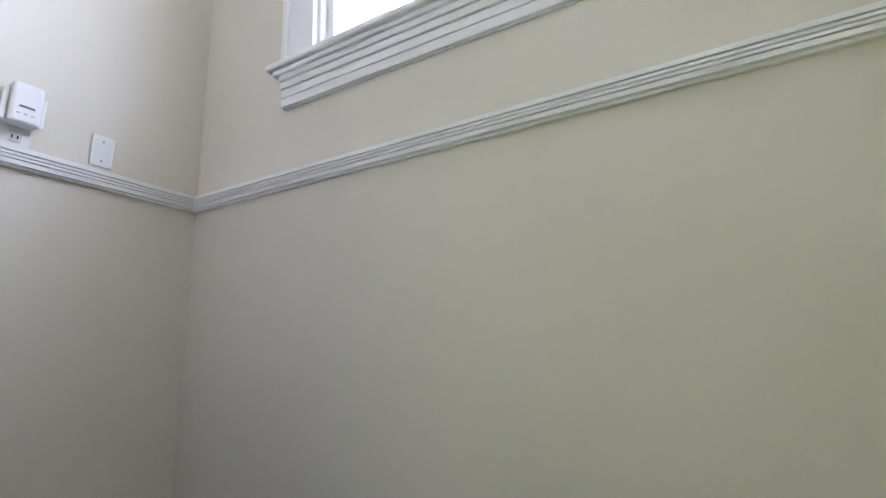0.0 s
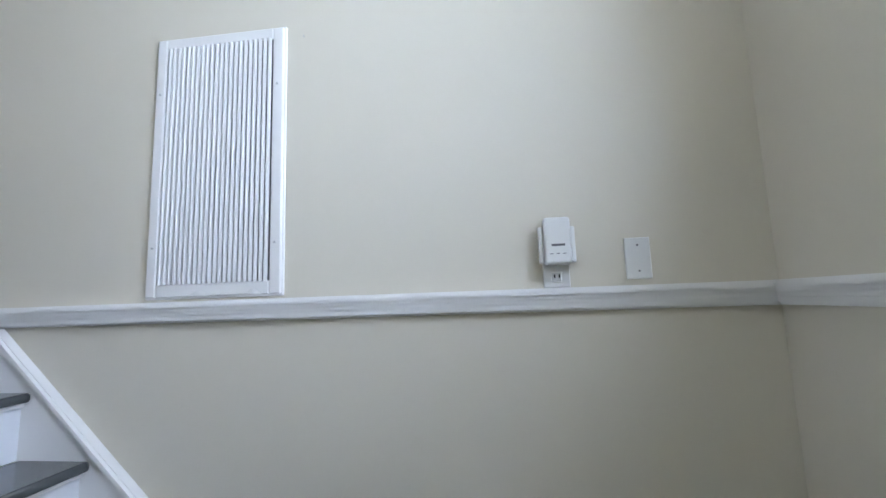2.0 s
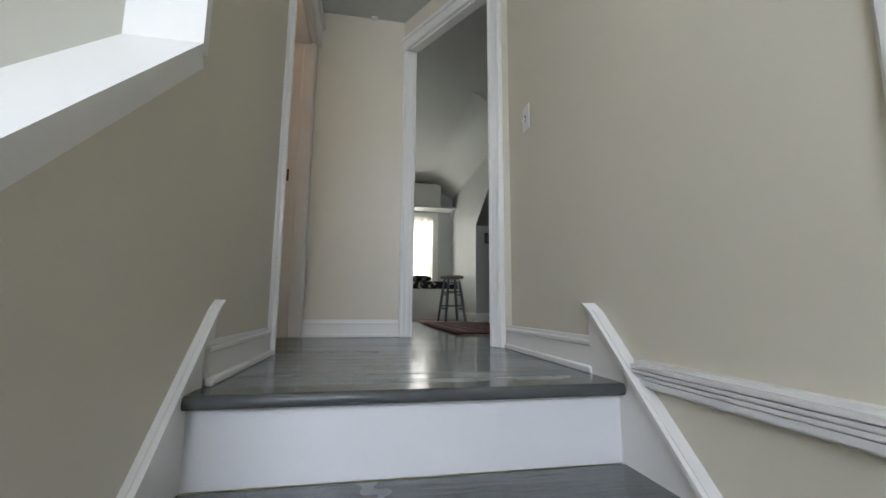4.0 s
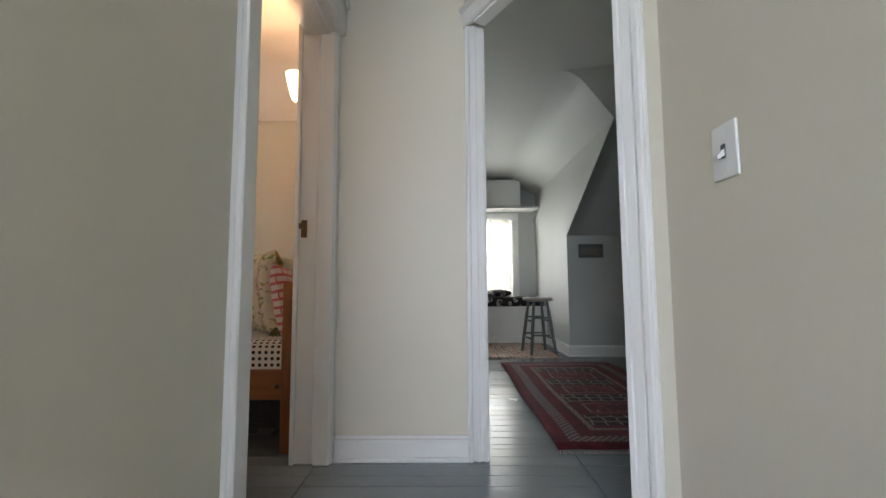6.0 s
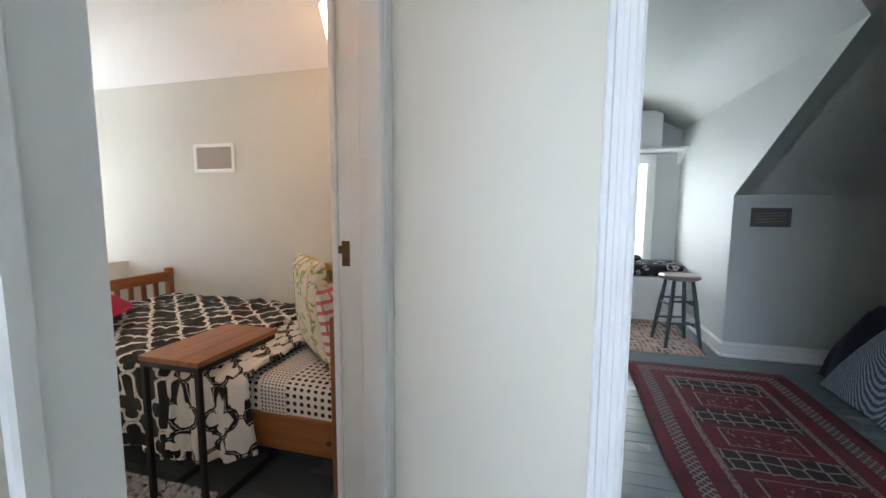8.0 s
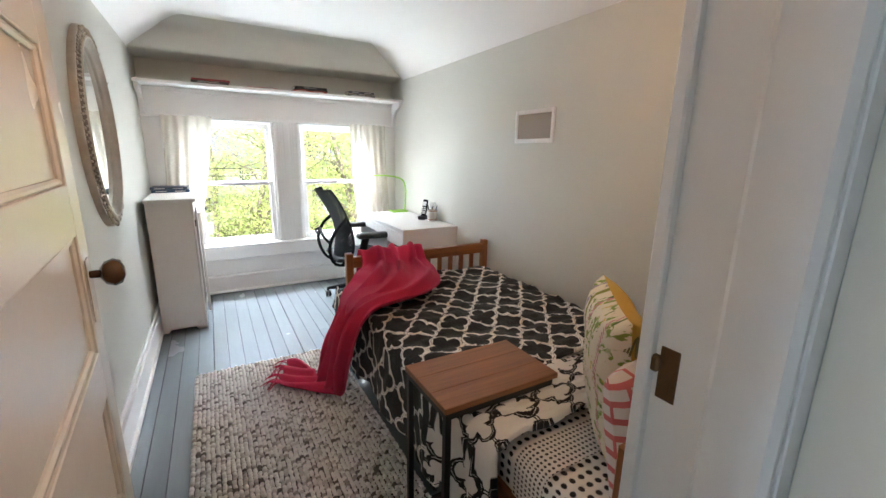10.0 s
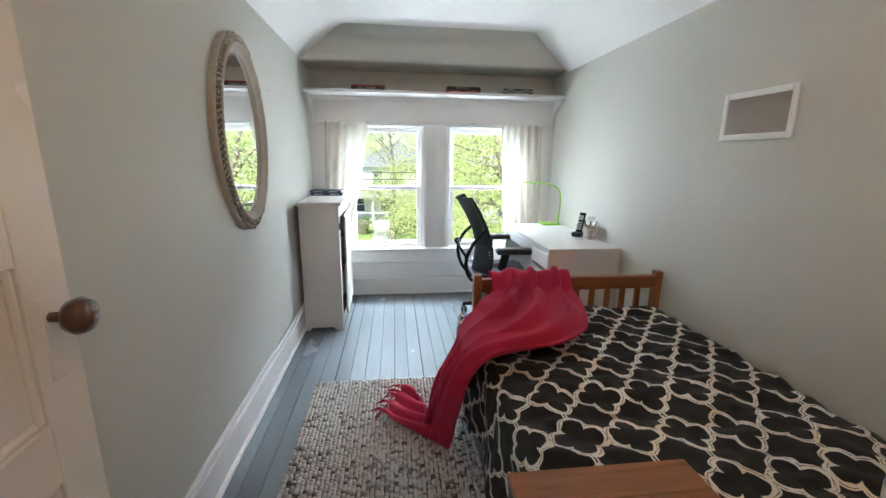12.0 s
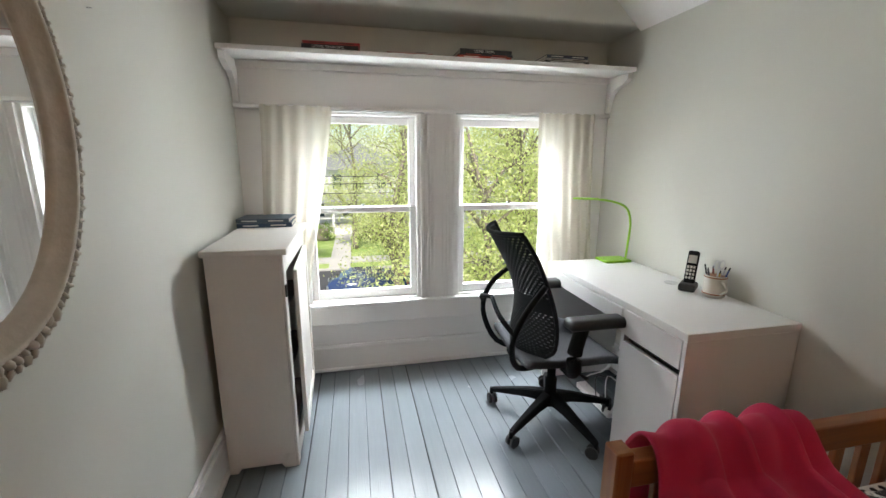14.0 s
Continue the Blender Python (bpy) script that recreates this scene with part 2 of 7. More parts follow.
def dots(name, ground, dot, cell, r):
    n = Nodes(name)
    sep = n.tree.nodes.new("ShaderNodeSeparateXYZ")
    vec = n.coords("UV")
    n.link(vec, sep.inputs[0])
    px = n.math("SUBTRACT", n.math("FLOORED_MODULO", sep.outputs[0], cell), cell / 2)
    py = n.math("SUBTRACT", n.math("FLOORED_MODULO", sep.outputs[1], cell), cell / 2)
    d = n.math("SQRT", n.math("ADD", n.math("MULTIPLY", px, px), n.math("MULTIPLY", py, py)))
    d = n.math("ADD", d, n.math("MULTIPLY", n.math("SUBTRACT", n.noise(vec, 80), 0.5), r * 0.7))
    n.set(Base_Color=n.mix(n.ramp(d, r * 1.15, r * 0.85), ground, dot), Roughness=0.85)
    n.bump(n.noise(vec, 500, 2), 0.2, 0.001)
    return n.mat


M_DOTS = dots("spotted_sheet", (0.74, 0.70, 0.65), (0.012, 0.010, 0.010), 0.030, 0.0085)
M_DOTS_FINE = dots("finely_spotted_sheet", (0.70, 0.66, 0.62), (0.05, 0.045, 0.045), 0.016, 0.0045)


def floral(name):
    """Cream cotton with sprays of green and yellow leaves and a lilac trailing stripe."""
    n = Nodes(name)
    vec = n.coords("UV")
    a = n.noise(vec, 13.0, 2, 0.5, 1.5)
    b = n.noise(vec, 22.0, 3, 0.5, 2.0)
    c = n.noise(vec, 30.0, 2)
    sep = n.tree.nodes.new("ShaderNodeSeparateXYZ")
    n.link(vec, sep.inputs[0])
    u = n.math("ADD", sep.outputs[0], n.math("MULTIPLY", n.math("SUBTRACT", a, 0.5), 0.03))
    spray = n.math("MULTIPLY", n.ramp(a, 0.52, 0.56), n.ramp(n.noise(vec, 48, 2, 0.5, 1.0), 0.46, 0.5))
    col = n.mix(spray, (0.66, 0.59, 0.46), (0.19, 0.27, 0.05))
    col = n.mix(n.math("MULTIPLY", n.ramp(b, 0.60, 0.64), n.ramp(a, 0.5, 0.53)), col, (0.55, 0.38, 0.06))
    col = n.mix(n.math("MULTIPLY", n.ramp(c, 0.64, 0.67), n.ramp(a, 0.46, 0.5)), col, (0.07, 0.11, 0.03))
    moss = n.math("LESS_THAN", n.math("ABSOLUTE", n.math("SUBTRACT", u, 0.125)), 0.010)
    col = n.mix(moss, col, (0.20, 0.21, 0.035))
    lilac = n.math("MULTIPLY", n.math("LESS_THAN", n.math("ABSOLUTE", n.math("SUBTRACT", u, 0.08)), 0.022), n.ramp(c, 0.5, 0.55))
    col = n.mix(lilac, col, (0.30, 0.25, 0.32))
    dash = n.math("LESS_THAN", n.math("FLOORED_MODULO", n.math("ADD", sep.outputs[1], n.math("MULTIPLY", n.math("ABSOLUTE", n.math("SUBTRACT", u, 0.205)), 0.8)), 0.012), 0.006)
    for at in (0.205, 0.36):
        rose = n.math("MULTIPLY", n.math("LESS_THAN", n.math("ABSOLUTE", n.math("SUBTRACT", u, at)), 0.009), dash)
        col = n.mix(rose, col, (0.50, 0.20, 0.24))
    n.set(Base_Color=col, Roughness=0.85)
    n.bump(n.noise(vec, 400, 2), 0.25, 0.0015)
    return n.mat


M_FLORAL = floral("floral_cotton")
M_MUSTARD = cloth("mustard_cotton", (0.46, 0.27, 0.035), 0.85, 500)
M_SAGE = cloth("pale_sage_cotton", (0.42, 0.42, 0.31), 0.85, 500)


def greek_key(name):
    """White cotton with a coral maze of right-angled bands."""
    n = Nodes(name)
    vec = n.coords("UV")
    br = n.tree.nodes.new("ShaderNodeTexBrick")
    n.link(vec, br.inputs["Vector"])
    for key, v in (("Scale", 1.0), ("Mortar Size", 0.0075), ("Mortar Smooth", 0.05), ("Brick Width", 0.085), ("Row Height", 0.04)):
        br.inputs[key].default_value = v
    n.set(Base_Color=n.mix(br.outputs["Fac"], (0.70, 0.62, 0.58), (0.58, 0.14, 0.14)), Roughness=0.85)
    n.bump(n.noise(vec, 450, 2), 0.25, 0.0015)
    return n.mat


M_CORAL = greek_key("coral_maze_cotton")


def ticking(name):
    n = Nodes(name)
    vec = n.coords("UV")
    wv = n.add("ShaderNodeTexWave", Scale=30.0, Distortion=2.2)
    wv.wave_type, wv.rings_direction = "RINGS", "Z"
    shift = n.tree.nodes.new("ShaderNodeMapping")
    shift.inputs["Location"].default_value = (-0.42, -0.30, 0)
    n.link(vec, shift.inputs["Vector"])
    n.link(shift.outputs[0], wv.inputs["Vector"])
    n.set(Base_Color=n.mix(n.ramp(wv.outputs["Fac"], 0.4, 0.6), (0.05, 0.075, 0.13), (0.30, 0.34, 0.40)), Roughness=0.9)
    n.bump(n.noise(vec, 300, 2), 0.3, 0.002)
    return n.mat


M_TICKING = ticking("blue_striped_quilt")

# ---- building helpers ----


def thing(name, at=(0, 0, 0), label="", category="", group="", kind=""):
    ob = new(name)
    ob.location = at
    ob.empty_display_size = 0.1
    return tagged(ob, label, category, group, kind)


def root_of(ob):
    while ob.parent:
        ob = ob.parent
    return ob


def part(name, bm, material, parent, label="", smooth=False, kind=""):
    """Links a bmesh, given in the place's own metres, as one mesh under a thing or a part."""
    me = bpy.data.meshes.new(name)
    if parent is not None:
        bmesh.ops.translate(bm, verts=bm.verts, vec=-root_of(parent).location)
    bm.normal_update()
    bm.to_mesh(me)
    bm.free()
    me.materials.append(material)
    if smooth:
        for p in me.polygons:
            p.use_smooth = True
    ob = new(name, me)
    ob.parent = parent
    return tagged(ob, label, kind=kind)


def solid(name, bm, material, label, category="", kind="", group="", smooth=False):
    ob = part(name, bm, material, None, smooth=smooth)
    return tagged(ob, label, category, group, kind)


def box(x0, y0, z0, x1, y1, z1, bm=None, bevel=0.0, segments=1):
    own = bmesh.new()
    bmesh.ops.create_cube(own, size=1.0, matrix=Matrix.LocRotScale(((x0 + x1) / 2, (y0 + y1) / 2, (z0 + z1) / 2), None, (abs(x1 - x0), abs(y1 - y0), abs(z1 - z0))))
    if bevel:
        bmesh.ops.bevel(own, geom=own.edges, offset=bevel, segments=segments, affect="EDGES", profile=0.5)
    return own if bm is None else join(bm, own)


def join(bm, other, m=None):
    if m is not None:
        bmesh.ops.transform(other, matrix=m, verts=other.verts)
    me = bpy.data.meshes.new("tmp")
    other.to_mesh(me)
    other.free()
    bm.from_mesh(me)
    bpy.data.meshes.remove(me)
    return bm


def rod(points, radius, n=10, bm=None, closed=False):
    """A round bar along points; radius a number or one for each point."""
    own = bmesh.new()
    pts = [Vector(p) for p in points]
    rings = []
    for i, p in enumerate(pts):
        if closed:
            d = pts[(i + 1) % len(pts)] - pts[i - 1]
        else:
            d = pts[min(i + 1, len(pts) - 1)] - pts[max(i - 1, 0)]
        q = d.normalized().to_track_quat("Z", "Y")
        r = radius[i] if isinstance(radius, (list, tuple)) else radius
        rings.append([own.verts.new(p + q @ Vector((r * math.cos(2 * math.pi * k / n), r * math.sin(2 * math.pi * k / n), 0))) for k in range(n)])
    for a, b in zip(rings, rings[1:] + ([rings[0]] if closed else [])):
        for k in range(n):
            own.faces.new((a[k], a[(k + 1) % n], b[(k + 1) % n], b[k]))
    if not closed:
        own.faces.new(rings[0][::-1])
        own.faces.new(rings[-1])
    return own if bm is None else join(bm, own)


def lathe(profile, centre, n=24, bm=None):
    """A turned shape from (radius, height) pairs about an upright axis."""
    own = bmesh.new()
    rings = [[own.verts.new((centre[0] + r * math.cos(2 * math.pi * k / n), centre[1] + r * math.sin(2 * math.pi * k / n), centre[2] + h)) for k in range(n)] for r, h in profile]
    for a, b in zip(rings, rings[1:]):
        for k in range(n):
            own.faces.new((a[k], a[(k + 1) % n], b[(k + 1) % n], b[k]))
    own.faces.new(rings[0][::-1])
    own.faces.new(rings[-1])
    return own if bm is None else join(bm, own)


def extrude(outline, depth_vec, bm=None):
    """A flat outline of 3D points, given thickness along a vector."""
    own = bmesh.new()
    a = [own.verts.new(p) for p in outline]
    b = [own.verts.new(Vector(p) + Vector(depth_vec)) for p in outline]
    own.faces.new(a)
    own.faces.new(b[::-1])
    for i in range(len(a)):
        j = (i + 1) % len(a)
        own.faces.new((a[j], a[i], b[i], b[j]))
    bmesh.ops.recalc_face_normals(own, faces=own.faces)
    return own if bm is None else join(bm, own)


def sheet(fn, nu, nv, uv=None):
    """A grid surface fn(u, v) with u, v from 0 to 1; uv(u, v) gives the cloth's metres."""
    own = bmesh.new()
    layer = own.loops.layers.uv.new("UVMap")
    vs = [[own.verts.new(fn(i / nu, j / nv)) for j in range(nv + 1)] for i in range(nu + 1)]
    for i in range(nu):
        for j in range(nv):
            f = own.faces.new((vs[i][j], vs[i + 1][j], vs[i + 1][j + 1], vs[i][j + 1]))
            for loop, (a, b) in zip(f.loops, ((i, j), (i + 1, j), (i + 1, j + 1), (i, j + 1))):
                u, v = a / nu, b / nv
                loop[layer].uv = uv(u, v) if uv else (u, v)
    bmesh.ops.recalc_face_normals(own, faces=own.faces)
    return own


def thick(ob, t, offset=0.0):
    m = ob.modifiers.new("thickness", "SOLIDIFY")
    m.thickness, m.offset = t, offset
    return ob


def spline(points, s):
    """A smooth curve through points (tuples of any length), s from 0 to 1."""
    k = s * (len(points) - 1)
    i = min(int(k), len(points) - 2)
    f = k - i
    p = [np.array(points[min(max(i + d, 0), len(points) - 1)], float) for d in (-1, 0, 1, 2)]
    return 0.5 * (2 * p[1] + (p[2] - p[0]) * f + (2 * p[0] - 5 * p[1] + 4 * p[2] - p[3]) * f * f + (3 * p[1] - p[0] - 3 * p[2] + p[3]) * f ** 3)


def wobble(x, y, z=0.0, s=1.0):
    return noise.noise(Vector((x * s, y * s, z)))

# ---- structure: stairwell and landing ----
TOP = 2.45          # top of all walls
RUN, RISE = 0.2265, 0.205
NOSE_X = -1.39      # nosing of the upper floor
LOW = -6 * RISE     # half landing

solid("wall_north", box(-2.32, 1.09, -1.5, 1.22, 1.21, TOP), M_STAIR, "cream painted plaster wall beside the stairs", "wall", "structure")

bm = box(1.08, -1.37, -3.2, 1.22, 1.09, 0.525)
box(1.08, -1.37, 2.0, 1.22, 1.09, TOP, bm)
box(1.08, 0.43, 0.525, 1.22, 1.09, 2.0, bm)
box(1.08, -1.37, 0.525, 1.22, -0.78, 2.0, bm)
solid("wall_east", bm, M_STAIR, "cream painted plaster wall with the stair window", "wall", "structure")
solid("wall_south_stair", box(-1.96, -1.37, -3.2, 1.08, -1.25, TOP), M_STAIR, "cream painted wall beyond the lower flight", "wall", "structure")

CAP = lambda x: 0.765 + (-1.33 - x) * 0.93      # sloped top of the wall between the flights
bm = extrude([(-0.12, 0, -3.0), (-0.12, 0, CAP(-0.12)), (-1.33, 0, CAP(-1.33)), (-1.33, 0, TOP), (-2.26, 0, TOP), (-2.26, 0, -3.0)], (0, -0.14, 0))
box(-3.11, -0.14, 1.985, -2.26, 0, TOP, bm)
solid("wall_stair_middle", bm, M_STAIR, "cream painted wall between the two flights, cut down with the slope", "wall", "structure")
bm = extrude([(-0.10, 0.012, CAP(-0.10)), (-1.33, 0.012, CAP(-1.33)), (-1.33, 0.012, CAP(-1.33) + 0.026), (-0.10, 0.012, CAP(-0.10) + 0.026)], (0, -0.164, 0))
box(-1.345, -0.152, CAP(-1.33) + 0.0, -1.318, 0.012, TOP - 0.17, bm)
extrude([(-0.10, 0.006, CAP(-0.10) - 0.040), (-1.345, 0.006, CAP(-1.33) - 0.030), (-1.33, 0.006, CAP(-1.33)), (-0.10, 0.006, CAP(-0.10))], (0, -0.012, 0), bm)
solid("trim_stair_cap", bm, M_TRIM, "white sloped cap and lining of the stair opening", "trim", "structure")

solid("wall_west_landing", box(-3.15, 0.0, 0, -3.11, 0.682, TOP), M_STAIR, "cream painted wall between the two doorways", "wall", "structure")
P0, DIRD, NRM = Vector((-3.11, 0.60, 0)), Vector((0.855, 0.518, 0)), Vector((0.518, -0.855, 0))


def diag(s0, s1, t0, t1, z0, z1, bm=None, bevel=0.0):
    """A box along the angled wall: s along it, t out of it towards the landing."""
    own = box(s0, t0, z0, s1, t1, z1, None, bevel)
    m = Matrix(((DIRD.x, NRM.x, 0, P0.x), (DIRD.y, NRM.y, 0, P0.y), (0, 0, 1, 0), (0, 0, 0, 1)))
    bmesh.ops.transform(own, matrix=m, verts=own.verts)
    bmesh.ops.recalc_face_normals(own, faces=own.faces)
    return own if bm is None else join(bm, own)


A0, A1, AH = 0.085, 0.825, 2.01
bm = diag(0.0, A0, -0.02, 0, AH + 0.01, TOP)
diag(A1, 1.0, -0.05, 0, 0, TOP, bm)
diag(A0, A1, -0.05, 0, AH, TOP, bm)
solid("wall_angled", bm, M_STAIR, "cream painted angled wall with an open doorway", "wall", "structure")


door_a = thing("door_1", (P0.x, P0.y, 0), "white moulded casing of the attic bedroom doorway", "doorway", kind="structure")
bm = box(-3.11, 0.600, 0, -3.092, 0.686, AH + 0.01, None, 0.003)
box(-3.092, 0.600, 0, -3.078, 0.620, AH + 0.01, bm, 0.004)
box(-3.092, 0.636, 0, -3.087, 0.652, AH + 0.01, bm, 0.002)
box(-3.092, 0.668, 0, -3.085, 0.686, AH + 0.01, bm, 0.003)
part("casing", bm, M_TRIM, door_a)
for s0, s1, nm in ((A1 - 0.004, A1 + 0.082, "casing"),):
    bm = diag(s0, s1, 0, 0.018, 0, AH + 0.004, None, 0.003)
    o0, o1 = (s0, s0 + 0.022) if s0 < 0.4 else (s1 - 0.022, s1)
    diag(o0, o1, 0.018, 0.034, 0, AH + 0.09, bm, 0.004)
    i0, i1 = (s1 - 0.02, s1) if s0 < 0.4 else (s0, s0 + 0.02)
    diag(i0, i1, 0.018, 0.025, 0, AH, bm, 0.003)
    mid = (s0 + s1) / 2
    diag(mid - 0.010, mid + 0.010, 0.018, 0.023, 0, AH, bm, 0.002)
    part(nm, bm, M_TRIM, door_a)
bm = diag(A0 - 0.082, A1 + 0.082, 0, 0.018, AH - 0.004, AH + 0.085, None, 0.003)
diag(A0 - 0.082, A1 + 0.082, 0.018, 0.034, AH + 0.065, AH + 0.09, bm, 0.004)
diag(A0 - 0.02, A1 + 0.02, 0.018, 0.025, AH - 0.004, AH + 0.016, bm, 0.003)
part("head_casing", bm, M_TRIM, door_a)
bm = box(-3.155, 0.682, 0, -3.098, 0.692, AH + 0.01)
diag(A1 - 0.016, A1 + 0.004, -0.055, 0.004, 0, AH, bm)
diag(A0, A1, -0.055, 0.004, AH - 0.016, AH + 0.004, bm)
part("jamb", bm, M_TRIM, door_a)
bm = box(-3.150, 0.691, 1.0, -3.118, 0.6945, 1.10, None, 0.001)
box(-3.142, 0.6945, 1.02, -3.126, 0.696, 1.045, bm)
box(-3.142, 0.6945, 1.06, -3.126, 0.696, 1.08, bm)
part("strike_plate", bm, M_BRASS, door_a, "aged brass strike plate")

# doorway to the window bedroom
B0, B1, BH = -2.262, -3.068, 1.985
door_b = thing("door_2", (-2.7, 0, 0), "white painted casing of the window bedroom doorway", "doorway", kind="structure")
bm = box(-2.262, 0, 0, -2.165, 0.016, BH, None, 0.003)
box(-2.183, 0.016, 0, -2.157, 0.034, BH + 0.002, bm, 0.004)
part("casing", bm, M_TRIM, door_b)
bm = box(-3.108, 0, BH - 0.006, -2.15, 0.026, BH + 0.15, None, 0.004)
box(-3.108, 0.026, BH + 0.125, -2.14, 0.045, BH + 0.16, bm, 0.006)
part("head_casing", bm, M_TRIM, door_b)
bm = box(-2.264, -0.155, 0, -2.244, 0.003, BH)
box(-2.278, -0.112, 0, -2.264, -0.02, BH, bm, 0.003)
part("jamb", bm, M_TRIM, door_b)
for z in (0.22, 1.70):
    bm = box(-2.3095, -0.172, z, -2.264, -0.166, z + 0.09, None, 0.001)
    rod([(-2.305, -0.160, z - 0.004), (-2.305, -0.160, z + 0.094)], 0.006, 10, bm)
    part("hinge", bm, M_TRIM, door_b, "painted-over butt hinge")
bm = box(-3.112, -0.17, 0, -3.070, -0.001, BH, None, 0.002)
box(-3.072, -0.085, 0, -3.048, -0.004, BH, bm, 0.008)
part("jamb", bm, M_TRIM, door_b)
bm = box(-3.07, -0.155, BH - 0.02, -2.244, 0.002, BH + 0.002)
box(-3.06, -0.085, BH - 0.034, -2.262, -0.03, BH - 0.018, bm, 0.003)
part("head_jamb", bm, M_TRIM, door_b)
bm = box(-3.0715, -0.158, 0.995, -3.0685, -0.130, 1.075, None, 0.001)
box(-3.0685, -0.150, 1.01, -3.0675, -0.138, 1.03, bm)
box(-3.075, -0.172, 1.035, -3.060, -0.155, 1.06, bm, 0.003)
part("strike_plate", bm, M_BRASS, door_b, "aged brass strike plate")
bm = box(-3.11, -0.185, 0, -3.055, -0.165, BH + 0.06, None, 0.003)
box(-2.26, -0.158, 0, -2.17, -0.14, BH + 0.06, bm, 0.003)
box(-3.11, -0.165, BH, -2.20, -0.14, BH + 0.085, bm, 0.003)
part("inner_casing", bm, M_TRIM, door_b)


def baseboard(parent, axis, a, b, at, out, h=0.11, t=0.016):
    """A skirting of board, cap and shoe along x ('x') or y ('y') from a to b, on the plane at, facing out (+1 or -1)."""
    bm = bmesh.new()
    for z0, z1, d in ((0, h - 0.02, t), (h - 0.022, h, t * 0.6), (h - 0.03, h - 0.014, t * 1.35), (0, 0.02, t * 1.9)):
        lo, hi = sorted((at, at + out * d))
        if axis == "x":
            box(a, lo, z0, b, hi, z1, bm, 0.003)
        else:
            box(lo, a, z0, hi, b, z1, bm, 0.003)
    return part("baseboard", bm, M_TRIM, parent)


bb = thing("baseboard", (-2.5, 0.5, 0), "white painted baseboard round the landing", "baseboard", kind="structure")
baseboard(bb, "y", 0.0, 0.60, -3.11, 1)
baseboard(bb, "x", -2.37, -1.555, 1.09, -1)
baseboard(bb, "x", -2.16, -1.50, 0.0, 1)

bm = box(-3.3, -0.0, 2.285, -1.2, 1.09, 2.345)
box(-1.2, -1.25, 2.33, 1.08, 1.09, 2.39, bm)
box(-1.96, -1.25, 2.33, -1.2, -0.14, 2.39, bm)
solid("ceiling_stairs", bm, M_CEIL, "white plaster ceiling over stairs and landing", "ceiling", "structure")
bm = box(-3.11, 0.0, 2.255, -3.085, 0.36, 2.285, None, 0.004)
box(-3.11, 0.36, 2.235, -3.08, 0.40, 2.285, bm, 0.003)
box(-3.11, 0.40, 2.27, -3.095, 0.60, 2.285, bm, 0.003)
diag(0.0, 0.96, 0, 0.014, 2.27, 2.285, bm, 0.003)
solid("trim_landing_ceiling", bm, M_TRIM, "white moulding where landing wall meets ceiling", "trim", "structure")

# chair rail
RAIL = ((0.0, 0.008, 0.012), (0.008, 0.021, 0.026), (0.021, 0.0246, 0.021), (0.0246, 0.032, 0.029), (0.032, 0.0356, 0.023), (0.0356, 0.043, 0.031), (0.043, 0.0466, 0.025), (0.0466, 0.057, 0.034), (0.057, 0.066, 0.024))
rail = thing("chair_rail", (1.08, 1.09, 0), "white fluted chair rail with painted grooves", "chair rail", kind="structure")
# one stepped section, drawn along each wall
step = [(d, z) for z0, z1, d in RAIL for z in (z0, z1)]
part("rail", extrude([(-1.352, 1.09, 0.0)] + [(-1.352, 1.09 - d, z) for d, z in step] + [(-1.352, 1.09, 0.066)], (2.432, 0, 0)), M_TRIM, rail)
part("rail", extrude([(1.08, -1.25, 0.0005)] + [(1.08 - d, -1.25, z + 0.0005) for d, z in step] + [(1.08, -1.25, 0.0665)], (0, 2.34, 0)), M_TRIM, rail)

# stair skirt boards
for side, y0, y1, xend in (("north", 1.066, 1.09, -0.2), ("south", -0.001, 0.007, -0.2)):
    skirt = thing("stair_skirt", (-1.5, y0, 0), "white painted stair skirt board with a moulded cap", "skirt board", kind="structure")
    f = lambda x: 0.190 - 0.925 * (x + 1.518)
    part("board", extrude([(-1.56, y0, 0), (-1.56, y0, 0.172), (-1.53, y0, 0.182), (-0.12, y0, f(-0.12) - 0.03), (-0.12, y0, LOW), (-0.5, y0, LOW), (-1.45, y0, -0.2)], (0, y1 - y0, 0)), M_TRIM, skirt)
    yo = y0 - 0.012 if side == "north" else y0
    yi = y1 if side == "north" else y1 + 0.012
    bm = extrude([(-1.572, yo, f(-1.572) - 0.038), (-1.518, yo, f(-1.518)), (-0.12, yo, f(-0.12)), (-0.12, yo, f(-0.12) - 0.045)], (0, yi - yo, 0))
    bmesh.ops.bevel(bm, geom=bm.edges, offset=0.004, segments=2, affect="EDGES")
    yo2, yi2 = (yo - 0.008, yi) if side == "north" else (yo, yi + 0.008)
    extrude([(-1.56, yo2, f(-1.56) - 0.018), (-1.518, yo2, f(-1.518) - 0.004), (-0.12, yo2, f(-0.12) - 0.004), (-0.12, yo2, f(-0.12) - 0.024)], (0, yi2 - yo2, 0), bm)
    part("cap", bm, M_TRIM, skirt)


